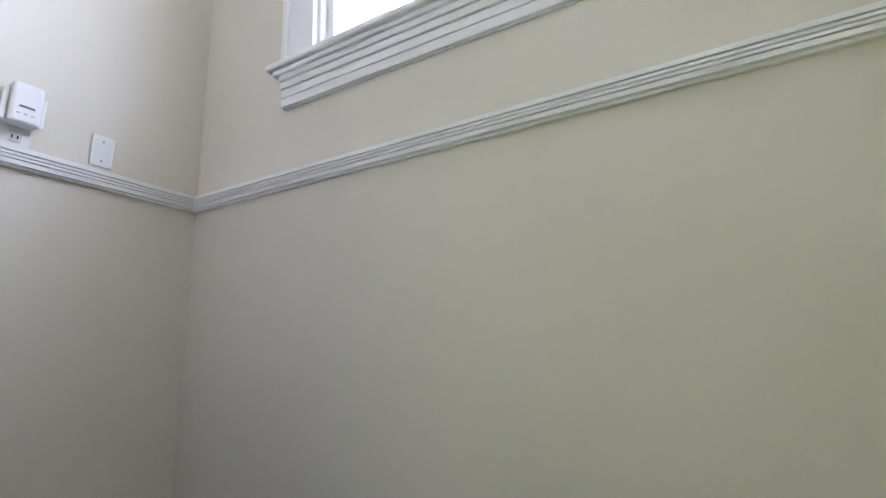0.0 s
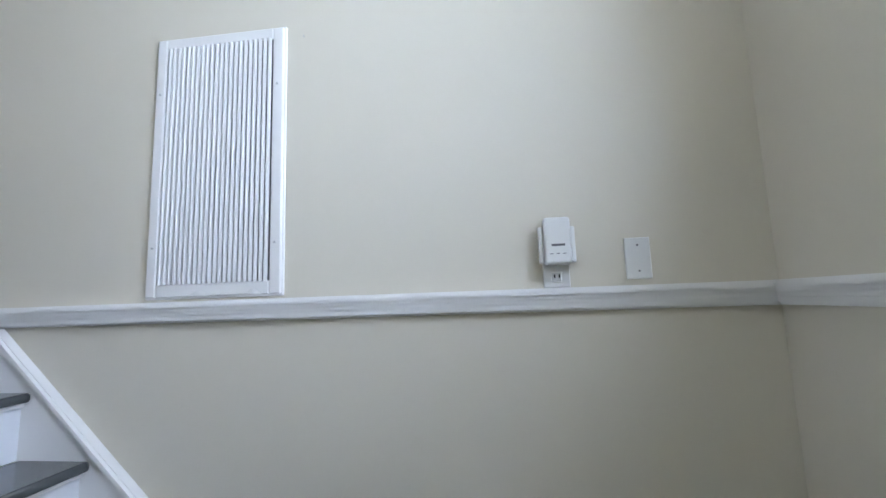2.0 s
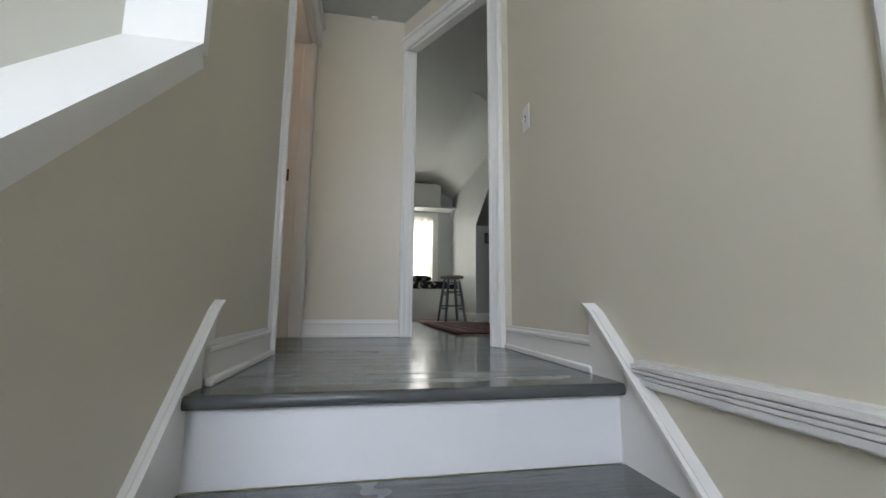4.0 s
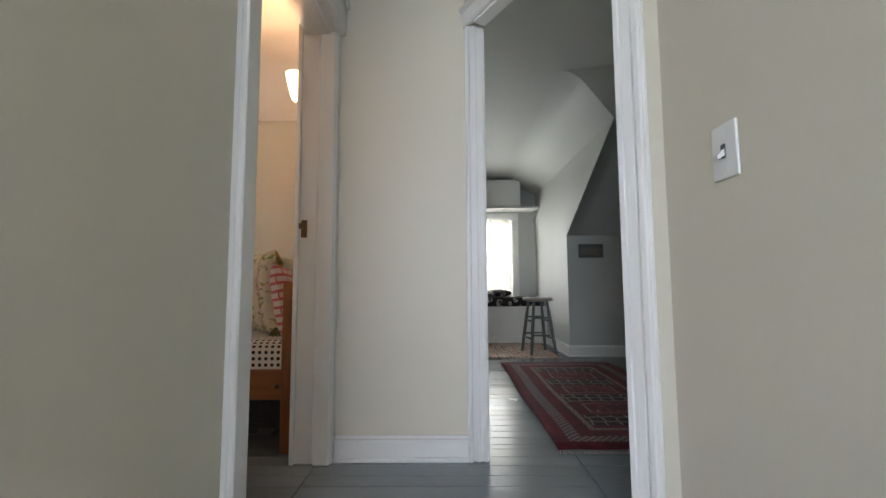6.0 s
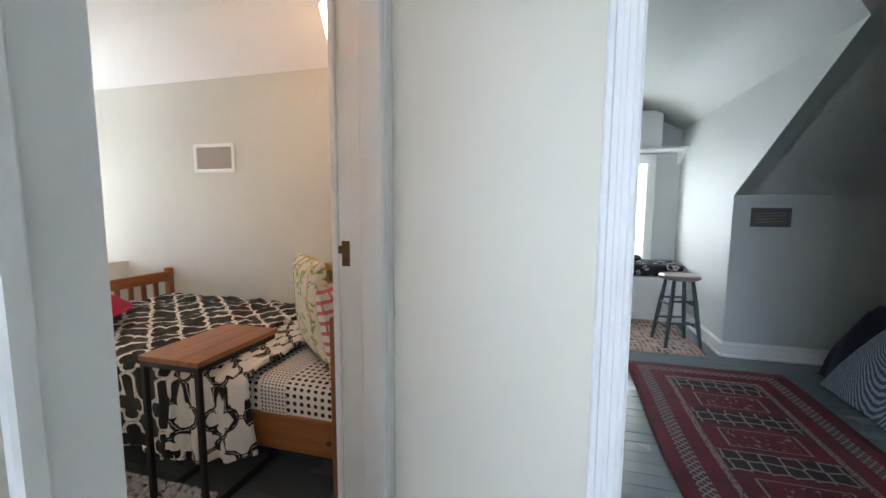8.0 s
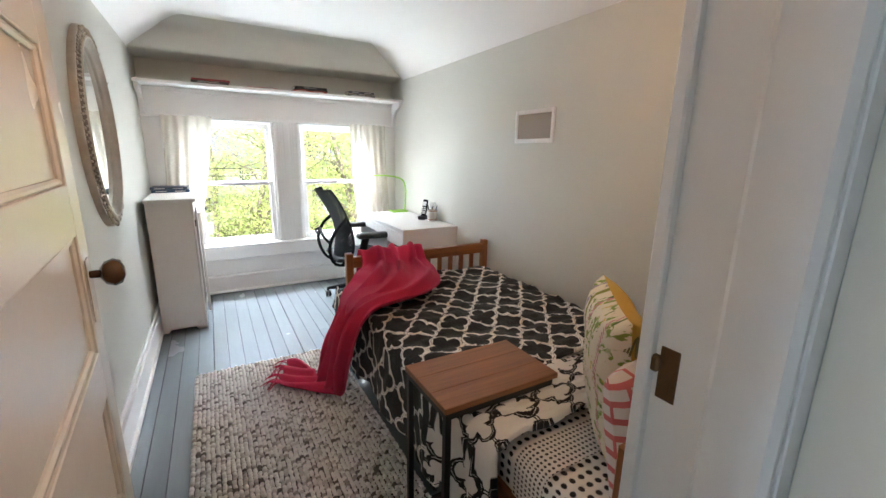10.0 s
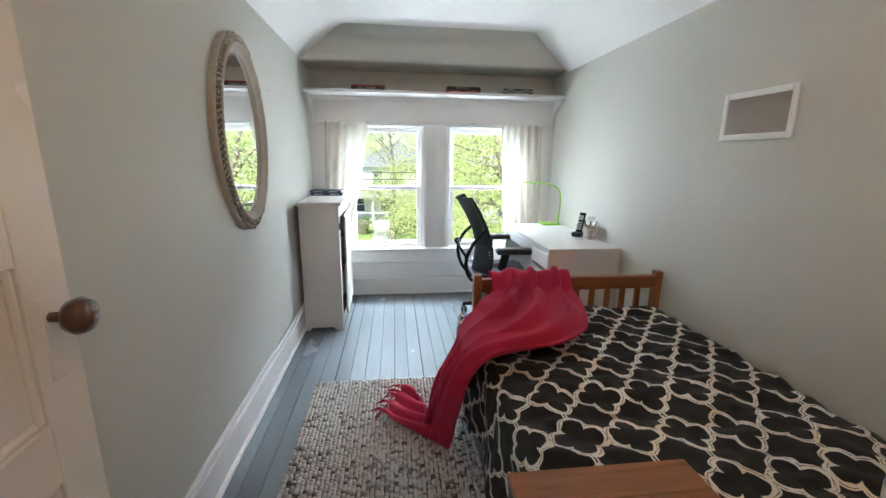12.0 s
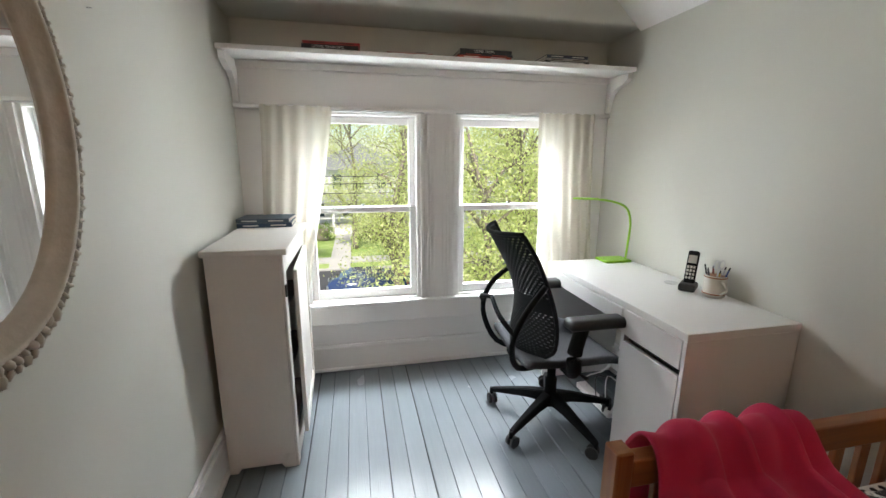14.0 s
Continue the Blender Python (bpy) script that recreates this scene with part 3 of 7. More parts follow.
def flight(name, x_nose, z_top, count, y0, y1, direction, label):
    """Steps that go down from a nosing; direction +1 leads down towards +x."""
    st = thing(name, (x_nose, (y0 + y1) / 2, z_top), label, "stairs", kind="structure")
    for k in range(count):
        x, z = x_nose + direction * RUN * k, z_top - RISE * k
        if k:
            lo, hi = sorted((x, x - direction * (RUN + 0.02)))
            bm = box(lo, y0, z - 0.03, hi, y1, z)
            edges = [e for e in bm.edges if all(abs(v.co.x - x) < 1e-4 for v in e.verts) and abs(e.verts[0].co.z - e.verts[1].co.z) < 1e-4]
            bmesh.ops.bevel(bm, geom=edges, offset=0.013, segments=4, affect="EDGES", profile=0.5)
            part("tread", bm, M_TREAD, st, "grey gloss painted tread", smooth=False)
        rx = x - direction * 0.030
        lo, hi = sorted((rx, rx - direction * 0.018))
        part("riser", box(lo, y0, z - RISE, hi, y1, z - 0.028), M_RISER, st, "white painted riser")
        lo, hi = sorted((rx, rx + direction * 0.014))
        bm = box(lo, y0, z - 0.044, hi, y1, z - 0.029, None, 0.004, 2)
        if k:
            part("scotia", bm, M_TRIM, st)
        else:
            bm.free()
    return st


flight("stairs_upper", NOSE_X, 0.0, 6, 0.007, 1.066, 1, "steep stairs with grey treads and white risers")
flight("stairs_lower", 0.28, LOW, 9, -1.25, -0.14, -1, "lower flight with grey treads and white risers")
bm = box(NOSE_X - 0.09, 0.0, -0.032, NOSE_X, 1.09, 0.0)
edges = [e for e in bm.edges if all(abs(v.co.x - NOSE_X) < 1e-4 for v in e.verts) and abs(e.verts[0].co.z - e.verts[1].co.z) < 1e-4]
bmesh.ops.bevel(bm, geom=edges, offset=0.014, segments=4, affect="EDGES", profile=0.5)
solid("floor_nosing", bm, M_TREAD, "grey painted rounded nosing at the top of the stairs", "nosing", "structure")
bm = box(-0.30, -0.14, LOW - 0.1, 1.08, 1.09, LOW)
box(0.25, -1.25, LOW - 0.1, 1.08, -0.14, LOW, bm)
box(-1.96, -1.25, -3.2, 1.08, 1.09, -3.1, bm)
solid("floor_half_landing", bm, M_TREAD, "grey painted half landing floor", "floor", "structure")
solid("wall_under_stairs", box(-1.96, 0.0, -3.1, -1.85, 1.09, -0.14), M_STAIR, "plain wall under the landing", "wall", "structure")


def sash_window(win, x0, x1, z0, z1, y_in, y_out, material, rail_z, axis="x"):
    """A double-hung window: frame, two sashes with their glass. Built along x facing y, or with axis 'y' along y facing x."""
    def b(a0, d0, c0, a1, d1, c1, bm=None, bevel=0.003):
        if axis == "x":
            return box(a0, min(d0, d1), c0, a1, max(d0, d1), c1, bm, bevel)
        return box(min(d0, d1), a0, c0, max(d0, d1), a1, c1, bm, bevel)
    s = 1 if y_out > y_in else -1
    bm = b(x0 - 0.002, y_in, z0, x0 + 0.02, y_out, z1)
    b(x1 - 0.02, y_in, z0, x1 + 0.002, y_out, z1, bm)
    b(x0 + 0.02, y_in, z1 - 0.02, x1 - 0.02, y_out, z1 + 0.002, bm)
    b(x0 + 0.02, y_in, z0 - 0.002, x1 - 0.02, y_out, z0 + 0.012, bm)
    part("window_frame", bm, material, win)
    for lo, hi, d, nm in ((z0 + 0.012, rail_z + 0.018, y_in + s * 0.03, "lower_sash"), (rail_z - 0.018, z1 - 0.02, y_in + s * 0.068, "upper_sash")):
        e = d + s * 0.035
        bm = b(x0 + 0.02, d, lo, x0 + 0.058, e, hi)
        b(x1 - 0.058, d, lo, x1 - 0.02, e, hi, bm)
        b(x0 + 0.058, d + s * 0.001, lo, x1 - 0.058, e, lo + (0.05 if nm == "lower_sash" else 0.035), bm)
        b(x0 + 0.058, d + s * 0.001, hi - (0.035 if nm == "lower_sash" else 0.042), x1 - 0.058, e, hi, bm)
        sash = part(nm, bm, material, win)
        pane = part("pane", b(x0 + 0.05, d + s * 0.014, lo + 0.03, x1 - 0.05, d + s * 0.018, hi - 0.03, None, 0), M_GLASS, sash)
        pane.visible_shadow = False


# stair window
WS, WY = 0.525, 0.43     # sill line and north edge of its opening
win = thing("window_1", (1.08, -0.15, WS), "white stair window with moulded casing and sill", "window", kind="structure")
sash_window(win, -0.78, WY, WS, 2.0, 1.09, 1.22, M_TRIM, 1.28, "y")
bm = box(1.062, WY - 0.005, WS - 0.005, 1.08, WY + 0.145, 2.1, None, 0.003)
box(1.045, WY + 0.12, WS - 0.005, 1.08, WY + 0.148, 2.1, bm, 0.004)
box(1.062, -0.925, WS - 0.005, 1.08, -0.775, 2.1, bm, 0.003)
box(1.062, -0.925, 2.0, 1.08, WY + 0.145, 2.12, bm, 0.003)
part("casing", bm, M_TRIM, win)
bm = box(1.020, -0.985, WS - 0.032, 1.12, WY + 0.205, WS - 0.005, None, 0.009, 3)
box(1.036, -0.965, WS - 0.055, 1.08, WY + 0.18, WS - 0.031, bm, 0.006, 2)
part("window_sill", bm, M_TRIM, win)
bm = bmesh.new()
for z0, z1, d in ((-0.19, -0.185, 0.010), (-0.185, -0.148, 0.018), (-0.146, -0.112, 0.020), (-0.110, -0.080, 0.026), (-0.080, -0.054, 0.034)):
    box(1.08 - d, -0.93, WS + z0, 1.08, WY + 0.152, WS + z1, bm, 0.002)
part("apron", bm, M_TRIM, win)

# ---- structure: window bedroom ----
XE, XW, YS = -2.08, -4.30, -4.13
solid("wall_bedroom_east", box(XE, -4.30, -0.1, XE + 0.12, -0.14, TOP), M_BED, "sage grey painted wall with an oval mirror", "wall", "structure")
solid("wall_bedroom_west", box(XW - 0.12, -4.30, -0.1, XW, -0.14, TOP), M_BED, "sage grey painted wall beside the bed", "wall", "structure")
bm = box(-7.2, -0.14, -0.1, -3.112, 0.0, TOP)
solid("wall_bedroom_north", bm, M_BED, "sage grey painted wall at the bed's head", "wall", "structure")
W1, W2, WZ0, WZ1 = (-3.075, -2.395), (-3.985, -3.305), 0.475, 1.60
bm = box(XW, -4.30, -0.1, XE, YS, WZ0 - 0.01)
box(XW, -4.30, WZ1 + 0.01, XE, YS, TOP, bm)
for a, b in ((XW, W2[0]), (W2[1], W1[0]), (W1[1], XE)):
    box(a, -4.30, WZ0 - 0.01, b, YS, WZ1 + 0.01, bm)
solid("wall_bedroom_south", bm, M_BED, "sage grey painted wall with two sash windows", "wall", "structure")

# trim round the pair of windows
trim = thing("trim_windows", (-3.19, YS, 0), "white painted boards round the pair of windows", "trim", kind="structure")
YT = -4.055
bm = box(XW, YS, 1.60, XE, YT, 1.835, None, 0.003)
box(XW, YT, 1.60, XE, YT + 0.012, 1.622, bm, 0.003)
part("header_board", bm, M_TRIM, trim)
part("side_board", box(XW, YS, 0.475, W2[0], YT - 0.012, 1.60, None, 0.003), M_TRIM, trim)
part("side_board", box(W1[1], YS, 0.475, XE, YT - 0.012, 1.60, None, 0.003), M_TRIM, trim)
bm = box(W2[1], YS, 0.475, W1[0], YT - 0.014, 1.60, None, 0.003)
for x, w, d in ((-3.29, 0.022, 0.012), (-3.255, 0.012, 0.006), (-3.235, 0.008, 0.004), (-3.190, 0.05, 0.004), (-3.145, 0.008, 0.004), (-3.125, 0.012, 0.006), (-3.09, 0.022, 0.012)):
    box(x - w / 2, YT - 0.014, 0.475, x + w / 2, YT - 0.014 + d, 1.60, bm, 0.002)
part("mullion", bm, M_TRIM, trim)
bm = box(XW, YS - 0.01, 0.452, XE, YT + 0.025, 0.476, None, 0.006, 2)
part("window_stool", bm, M_TRIM, trim)
part("apron", box(XW, YS, 0.335, XE, YT, 0.452, None, 0.004), M_TRIM, trim)
bm = box(XW, YS, 0.175, XE, YS + 0.010, 0.335, None, 0.002)
part("panel", bm, M_TRIM, trim)
bm = box(XW, YS, 0.0, XE, YS + 0.018, 0.172, None, 0.004)
box(XW, YS + 0.018, 0.145, XE, YS + 0.024, 0.165, bm, 0.003)
box(XW, YS + 0.018, 0.0, XE, YS + 0.036, 0.022, bm, 0.006)
part("baseboard", bm, M_TRIM, trim)
for k, (a, b) in enumerate((W1, W2)):
    win = thing("window_%d" % (k + 2), ((a + b) / 2, YS, WZ0), "white double-hung sash window with two panes", "window", "bedroom windows", "structure")
    sash_window(win, a, b, WZ0, WZ1, YT - 0.015, -4.30, M_TRIM, 1.04)
    bm = box((a + b) / 2 - 0.016, YT - 0.045, 1.058, (a + b) / 2 + 0.016, YT - 0.02, 1.066, None, 0.003)
    lathe([(0.010, 0), (0.010, 0.012), (0.004, 0.014)], ((a + b) / 2, YT - 0.035, 1.064), 10, bm)
    part("sash_lock", bm, M_STEEL, win, "metal sash lock")
    part("curtain_rod", rod([(a - 0.02, YT + 0.02, 1.598), (b + 0.02, YT + 0.02, 1.598)], 0.005, 8), M_STEEL, win)

bb = thing("baseboard", (XE, -2, 0), "tall white baseboard of the bedroom", "baseboard", kind="structure")
for y0, y1, at, out in ((YS + 0.02, -0.2, XE, -1), (YS + 0.02, -0.14, XW, 1)):
    bm = bmesh.new()
    for z0, z1, d in ((0, 0.15, 0.018), (0.15, 0.165, 0.026), (0.165, 0.19, 0.012), (0, 0.02, 0.034)):
        lo, hi = sorted((at, at + out * d))
        box(lo, y0, z0, hi, y1, z1, bm, 0.003)
    part("baseboard", bm, M_TRIM, bb)

# coved ceiling: flat middle, sloped sides, hipped end
HE, HW, CE, CW, CY, CZ = 2.08, 2.05, -2.37, -4.0, -3.83, 2.315
bm = bmesh.new()


def quad(bm, pts):
    bm.faces.new([bm.verts.new(p) for p in pts])


quad(bm, [(CE, CY, CZ), (CE, -0.14, CZ), (CW, -0.14, CZ), (CW, CY, CZ)])
quad(bm, [(XE, CY, HE), (XE, -0.14, HE), (CE, -0.14, CZ), (CE, CY, CZ)])
quad(bm, [(XW, -0.14, HW), (XW, CY, HW), (CW, CY, CZ), (CW, -0.14, CZ)])
bmesh.ops.remove_doubles(bm, verts=bm.verts, dist=1e-4)
seams = [e for e in bm.edges if len(e.link_faces) == 2]
bmesh.ops.bevel(bm, geom=seams, offset=0.09, segments=6, affect="EDGES", profile=0.5)
solid("ceiling_bedroom", bm, M_CEIL, "white plaster ceiling with sloped sides", "ceiling", "structure", smooth=True)


def gable(u, v):
    """The plaster over the window bay: a soffit that turns up into an end face and curves on to the ceiling."""
    prof = ((YS, 2.058), (YS + 0.16, 2.062), (CY - 0.03, 2.072), (CY - 0.004, 2.10), (CY, 2.17), (CY + 0.004, 2.24), (CY + 0.04, 2.285), (CY + 0.14, CZ + 0.004))
    y, z = spline(prof, v)
    f = min(max((z - 2.075) / (CZ - 2.075), 0), 1)
    return (XE + (CE - XE) * f + ((XW - XE) + (CW - XW - CE + XE) * f) * u, y, z)


solid("wall_bedroom_hip", sheet(gable, 4, 42), M_BED, "sage grey plaster gable over the window bay", "wall", "structure", smooth=True)
# unseen slab added above the ceilings to stop light leaking in
solid("roof", box(-7.6, -4.6, 2.60, 1.5, 4.3, 2.75), M_CEIL, "plain unseen slab over the rooms, added against light leaks", "roof", "structure")

# ---- structure: attic bedroom beyond the angled doorway ----
bm = box(-7.25, 0.0, -0.1, -7.10, 0.42, TOP)
box(-7.25, 1.46, -0.1, -7.10, 1.95, TOP, bm)
box(-7.25, 0.42, -0.1, -7.10, 1.46, 0.60, bm)
box(-7.25, 0.42, 1.68, -7.10, 1.46, TOP, bm)
solid("wall_attic_west", bm, M_ATTIC, "pale grey painted dormer wall with a window", "wall", "structure")
solid("wall_attic_dormer", extrude([(-7.1, 1.80, 0), (-5.58, 1.80, 0), (-5.58, 1.80, 1.28), (-4.27, 1.80, 2.04), (-4.27, 1.80, TOP), (-7.1, 1.80, TOP)], (0, 0.12, 0)), M_ATTIC, "pale grey painted dormer cheek wall", "wall", "structure")
solid("wall_attic_knee", box(-5.70, 1.92, -0.1, -5.58, 4.0, 1.285), M_ATTIC, "pale grey painted knee wall under the slope", "wall", "structure")
bm = box(-5.7, 4.0, -0.1, -2.0, 4.12, TOP)
box(-2.2, 1.21, -0.1, -2.08, 4.0, TOP, bm)
solid("wall_attic_far", bm, M_ATTIC, "plain pale grey attic wall", "wall", "structure")
bm = bmesh.new()
D1, D2, C2 = (-3.95, 1.40, 2.25), (-4.27, 1.80, 2.04), (-3.87, 1.74, 2.252)
quad(bm, [(-7.1, 1.80, 2.04), D2, D1, (-7.1, 1.40, 2.25)])
quad(bm, [D2, C2, D1])
quad(bm, [(-5.58, 1.80, 1.28), (-5.58, 4.0, 1.28), (-3.87, 4.0, 2.252), C2, D2])
quad(bm, [(-7.1, 1.40, 2.25), D1, (-2.08, 1.40, 2.25), (-2.08, 0.0, 2.25), (-7.1, 0.0, 2.25)])
quad(bm, [D1, C2, (-3.87, 4.0, 2.252), (-2.08, 4.0, 2.252), (-2.08, 1.40, 2.25)])
bmesh.ops.remove_doubles(bm, verts=bm.verts, dist=1e-4)
bmesh.ops.recalc_face_normals(bm, faces=bm.faces)
soft = [e for e in bm.edges if len(e.link_faces) == 2 and all(abs(v.co.y - 1.40) < 1e-3 and v.co.x < -3.9 for v in e.verts)]
bmesh.ops.bevel(bm, geom=soft, offset=0.10, segments=6, affect="EDGES", profile=0.5)
solid("ceiling_attic", bm, M_ATTIC, "pale grey sloped attic ceiling with a dormer valley", "ceiling", "structure")
win = thing("window_4", (-7.1, 0.94, 0.6), "white sash window of the attic dormer", "window", kind="structure")
sash_window(win, 0.42, 1.46, 0.60, 1.68, -7.11, -7.25, M_TRIM, 1.14, "y")
bm = box(-7.1, 1.455, 0.56, -7.08, 1.55, 1.76, None, 0.003)
box(-7.1, 0.33, 0.56, -7.08, 0.425, 1.76, bm, 0.003)
box(-7.1, 0.33, 1.67, -7.075, 1.55, 1.78, bm, 0.003)
part("casing", bm, M_TRIM, win)
bb = thing("baseboard", (-5.58, 2, 0), "white baseboard of the attic bedroom", "baseboard", kind="structure")
baseboard(bb, "y", 1.80, 4.0, -5.58, 1, 0.12)
baseboard(bb, "x", -6.55, -5.56, 1.80, -1, 0.12)

# ---- stairwell and landing: fixtures ----


# shade between the louvres is put into this dark backing colour
M_VENTBACK = surface("gap_shade_backing", (0.09, 0.09, 0.092), 0.6)


def wall_vent():
    """A large white louvred grille of upright fins in a frame."""
    v = thing("wall_vent", (-0.563, 1.09, 0.08), "large white metal return grille with upright louvres", "vent")
    x0, x1, z0, z1 = -0.793, -0.335, 0.080, 0.965
    bm = bmesh.new()
    for a in ((x0, z0, x0 + 0.036, z1), (x1 - 0.038, z0, x1, z1), (x0 + 0.036, z0, x1 - 0.038, z0 + 0.042), (x0 + 0.036, z1 - 0.038, x1 - 0.038, z1)):
        box(a[0], 1.0755, a[1], a[2], 1.092, a[3], bm, 0.004)
    part("frame", bm, M_TRIM, v)
    bm = box(x0 - 0.006, 1.083, z0 - 0.006, x1 + 0.006, 1.093, z1 + 0.006, None, 0.003)
    part("flange", bm, M_TRIM, v)
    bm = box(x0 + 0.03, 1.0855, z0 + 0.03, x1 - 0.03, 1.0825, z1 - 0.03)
    part("backing", bm, M_VENTBACK, v, "dark grey backing coloured as shade behind the louvres")
    n_f = 22
    for k in range(n_f):
        xc = x0 + 0.040 + (x1 - 0.038 - x0 - 0.044) * (k + 0.5) / n_f
        own = bmesh.new()
        prof = [(-0.0076, 1.083), (-0.0056, 1.0745), (-0.0005, 1.0710), (0.0034, 1.0735), (0.0044, 1.083)]
        lo = [own.verts.new((xc + a, y, z0 + 0.040)) for a, y in prof]
        hi = [own.verts.new((xc + a + 0.002, y, z1 - 0.036)) for a, y in prof]
        for i in range(4):
            own.faces.new((lo[i], lo[i + 1], hi[i + 1], hi[i]))
        own.faces.new(lo[::-1])
        own.faces.new(hi)
        own.faces.new((lo[4], lo[0], hi[0], hi[4]))
        bmesh.ops.recalc_face_normals(own, faces=own.faces)
        part("louvre", own, M_TRIM, v)
    for xs, zs in ((x0 + 0.02, z0 + 0.16), (x1 - 0.02, z1 - 0.2), (x0 + 0.02, z1 - 0.2), (x1 - 0.02, z0 + 0.16)):
        part("screw", rod([(xs, 1.0765, zs), (xs, 1.0725, zs)], 0.004, 8), M_STEEL, v)
    # bent lower lip of the frame
    for xc, w in ((-0.60, 0.07), (-0.42, 0.05)):
        part("dented_lip", sheet(lambda u, q: (xc - w / 2 + w * u, 1.0750 - 0.008 * math.sin(math.pi * u), z0 + 0.002 + 0.016 * q * math.sin(math.pi * u)), 10, 2), M_TRIM, v)


wall_vent()


def plate(bm, x0, x1, z0, z1, y=1.09, t=0.006):
    return box(x0, y - t, z0, x1, y, z1, bm, 0.003, 2)


sw = thing("light_switch", (-2.066, 1.09, 1.0), "white toggle light switch on the landing wall", "light switch")
part("plate", plate(None, -2.103, -2.028, 1.0, 1.117), M_PLASTIC, sw)
bm = box(-2.0712, 1.0815, 1.044, -2.0598, 1.085, 1.073)
part("slot", bm, M_PRINTGREY, sw)
part("toggle", extrude([(-2.071, 1.083, 1.064), (-2.071, 1.083, 1.048), (-2.071, 1.067, 1.040), (-2.071, 1.067, 1.048)], (0.011, 0, 0)), M_PLASTIC, sw)
for z in (1.022, 1.095):
    part("screw", rod([(-2.0655, 1.085, z), (-2.0655, 1.0828, z)], 0.003, 8), M_PLASTIC, sw)

bp = thing("blank_plate", (0.722, 1.09, 0.083), "white blank wall plate above the chair rail", "wall plate")
part("plate", plate(None, 0.687, 0.757, 0.083, 0.2), M_PLASTIC, bp)
for z in (0.105, 0.178):
    part("screw", rod([(0.722, 1.085, z), (0.722, 1.0828, z)], 0.003, 8), M_PRINTGREY, bp)

ol = thing("wall_outlet", (0.495, 1.09, 0.067), "white duplex wall outlet above the chair rail", "outlet")
part("plate", plate(None, 0.458, 0.533, 0.067, 0.185), M_PLASTIC, ol)
own = box(0.480, 1.080, 0.083, 0.511, 1.0845, 0.112, None, 0.004, 2)
sock = part("socket", own, M_PLASTIC, ol)
for x in (0.489, 0.502):
    part("slot", box(x - 0.0018, 1.0793, 0.094, x + 0.0018, 1.0802, 0.104), M_SHADOWGAP, sock)
ex = thing("wifi_extender", (0.497, 1.06, 0.13), "white plug-in wireless extender with two side antennas", "extender")
bm = box(0.461, 1.030, 0.130, 0.533, 1.079, 0.262, None, 0.009, 3)
part("body", bm, M_PLASTIC, ex)
part("logo_bar", box(0.479, 1.0285, 0.180, 0.515, 1.0302, 0.186), M_PRINTGREY, ex)
for x in (0.478, 0.495, 0.512):
    part("indicator", box(x - 0.004, 1.0287, 0.158, x + 0.004, 1.0302, 0.160), M_PRINTGREY, ex)
for x0, x1 in ((0.446, 0.459), (0.5345, 0.5475)):
    part("antenna", box(x0, 1.05, 0.135, x1, 1.064, 0.238, None, 0.004, 2), M_PLASTIC, ex)
for x, z in ((-0.27, 0.93),):
    solid("nail", rod([(x, 1.09, z), (x, 1.082, z)], 0.0016, 6), M_STEEL, "small steel nail in the cream stair wall", "nail")

# ---- attic bedroom beyond the angled doorway ----


def rug_flat(name, x0, x1, y0, y1, material, label, h=0.008):
    own = sheet(lambda u, v: (x0 + (x1 - x0) * u, y0 + (y1 - y0) * v + 0.006 * math.sin(9 * u), h + 0.002 * wobble(u * 7, v * 7)), 24, 24, lambda u, v: ((x1 - x0) * u, (y1 - y0) * v))
    r = thing(name, ((x0 + x1) / 2, (y0 + y1) / 2, 0), label, "rug")
    thick(part("woven_field", own, material, r, smooth=True), h, -1)
    return r


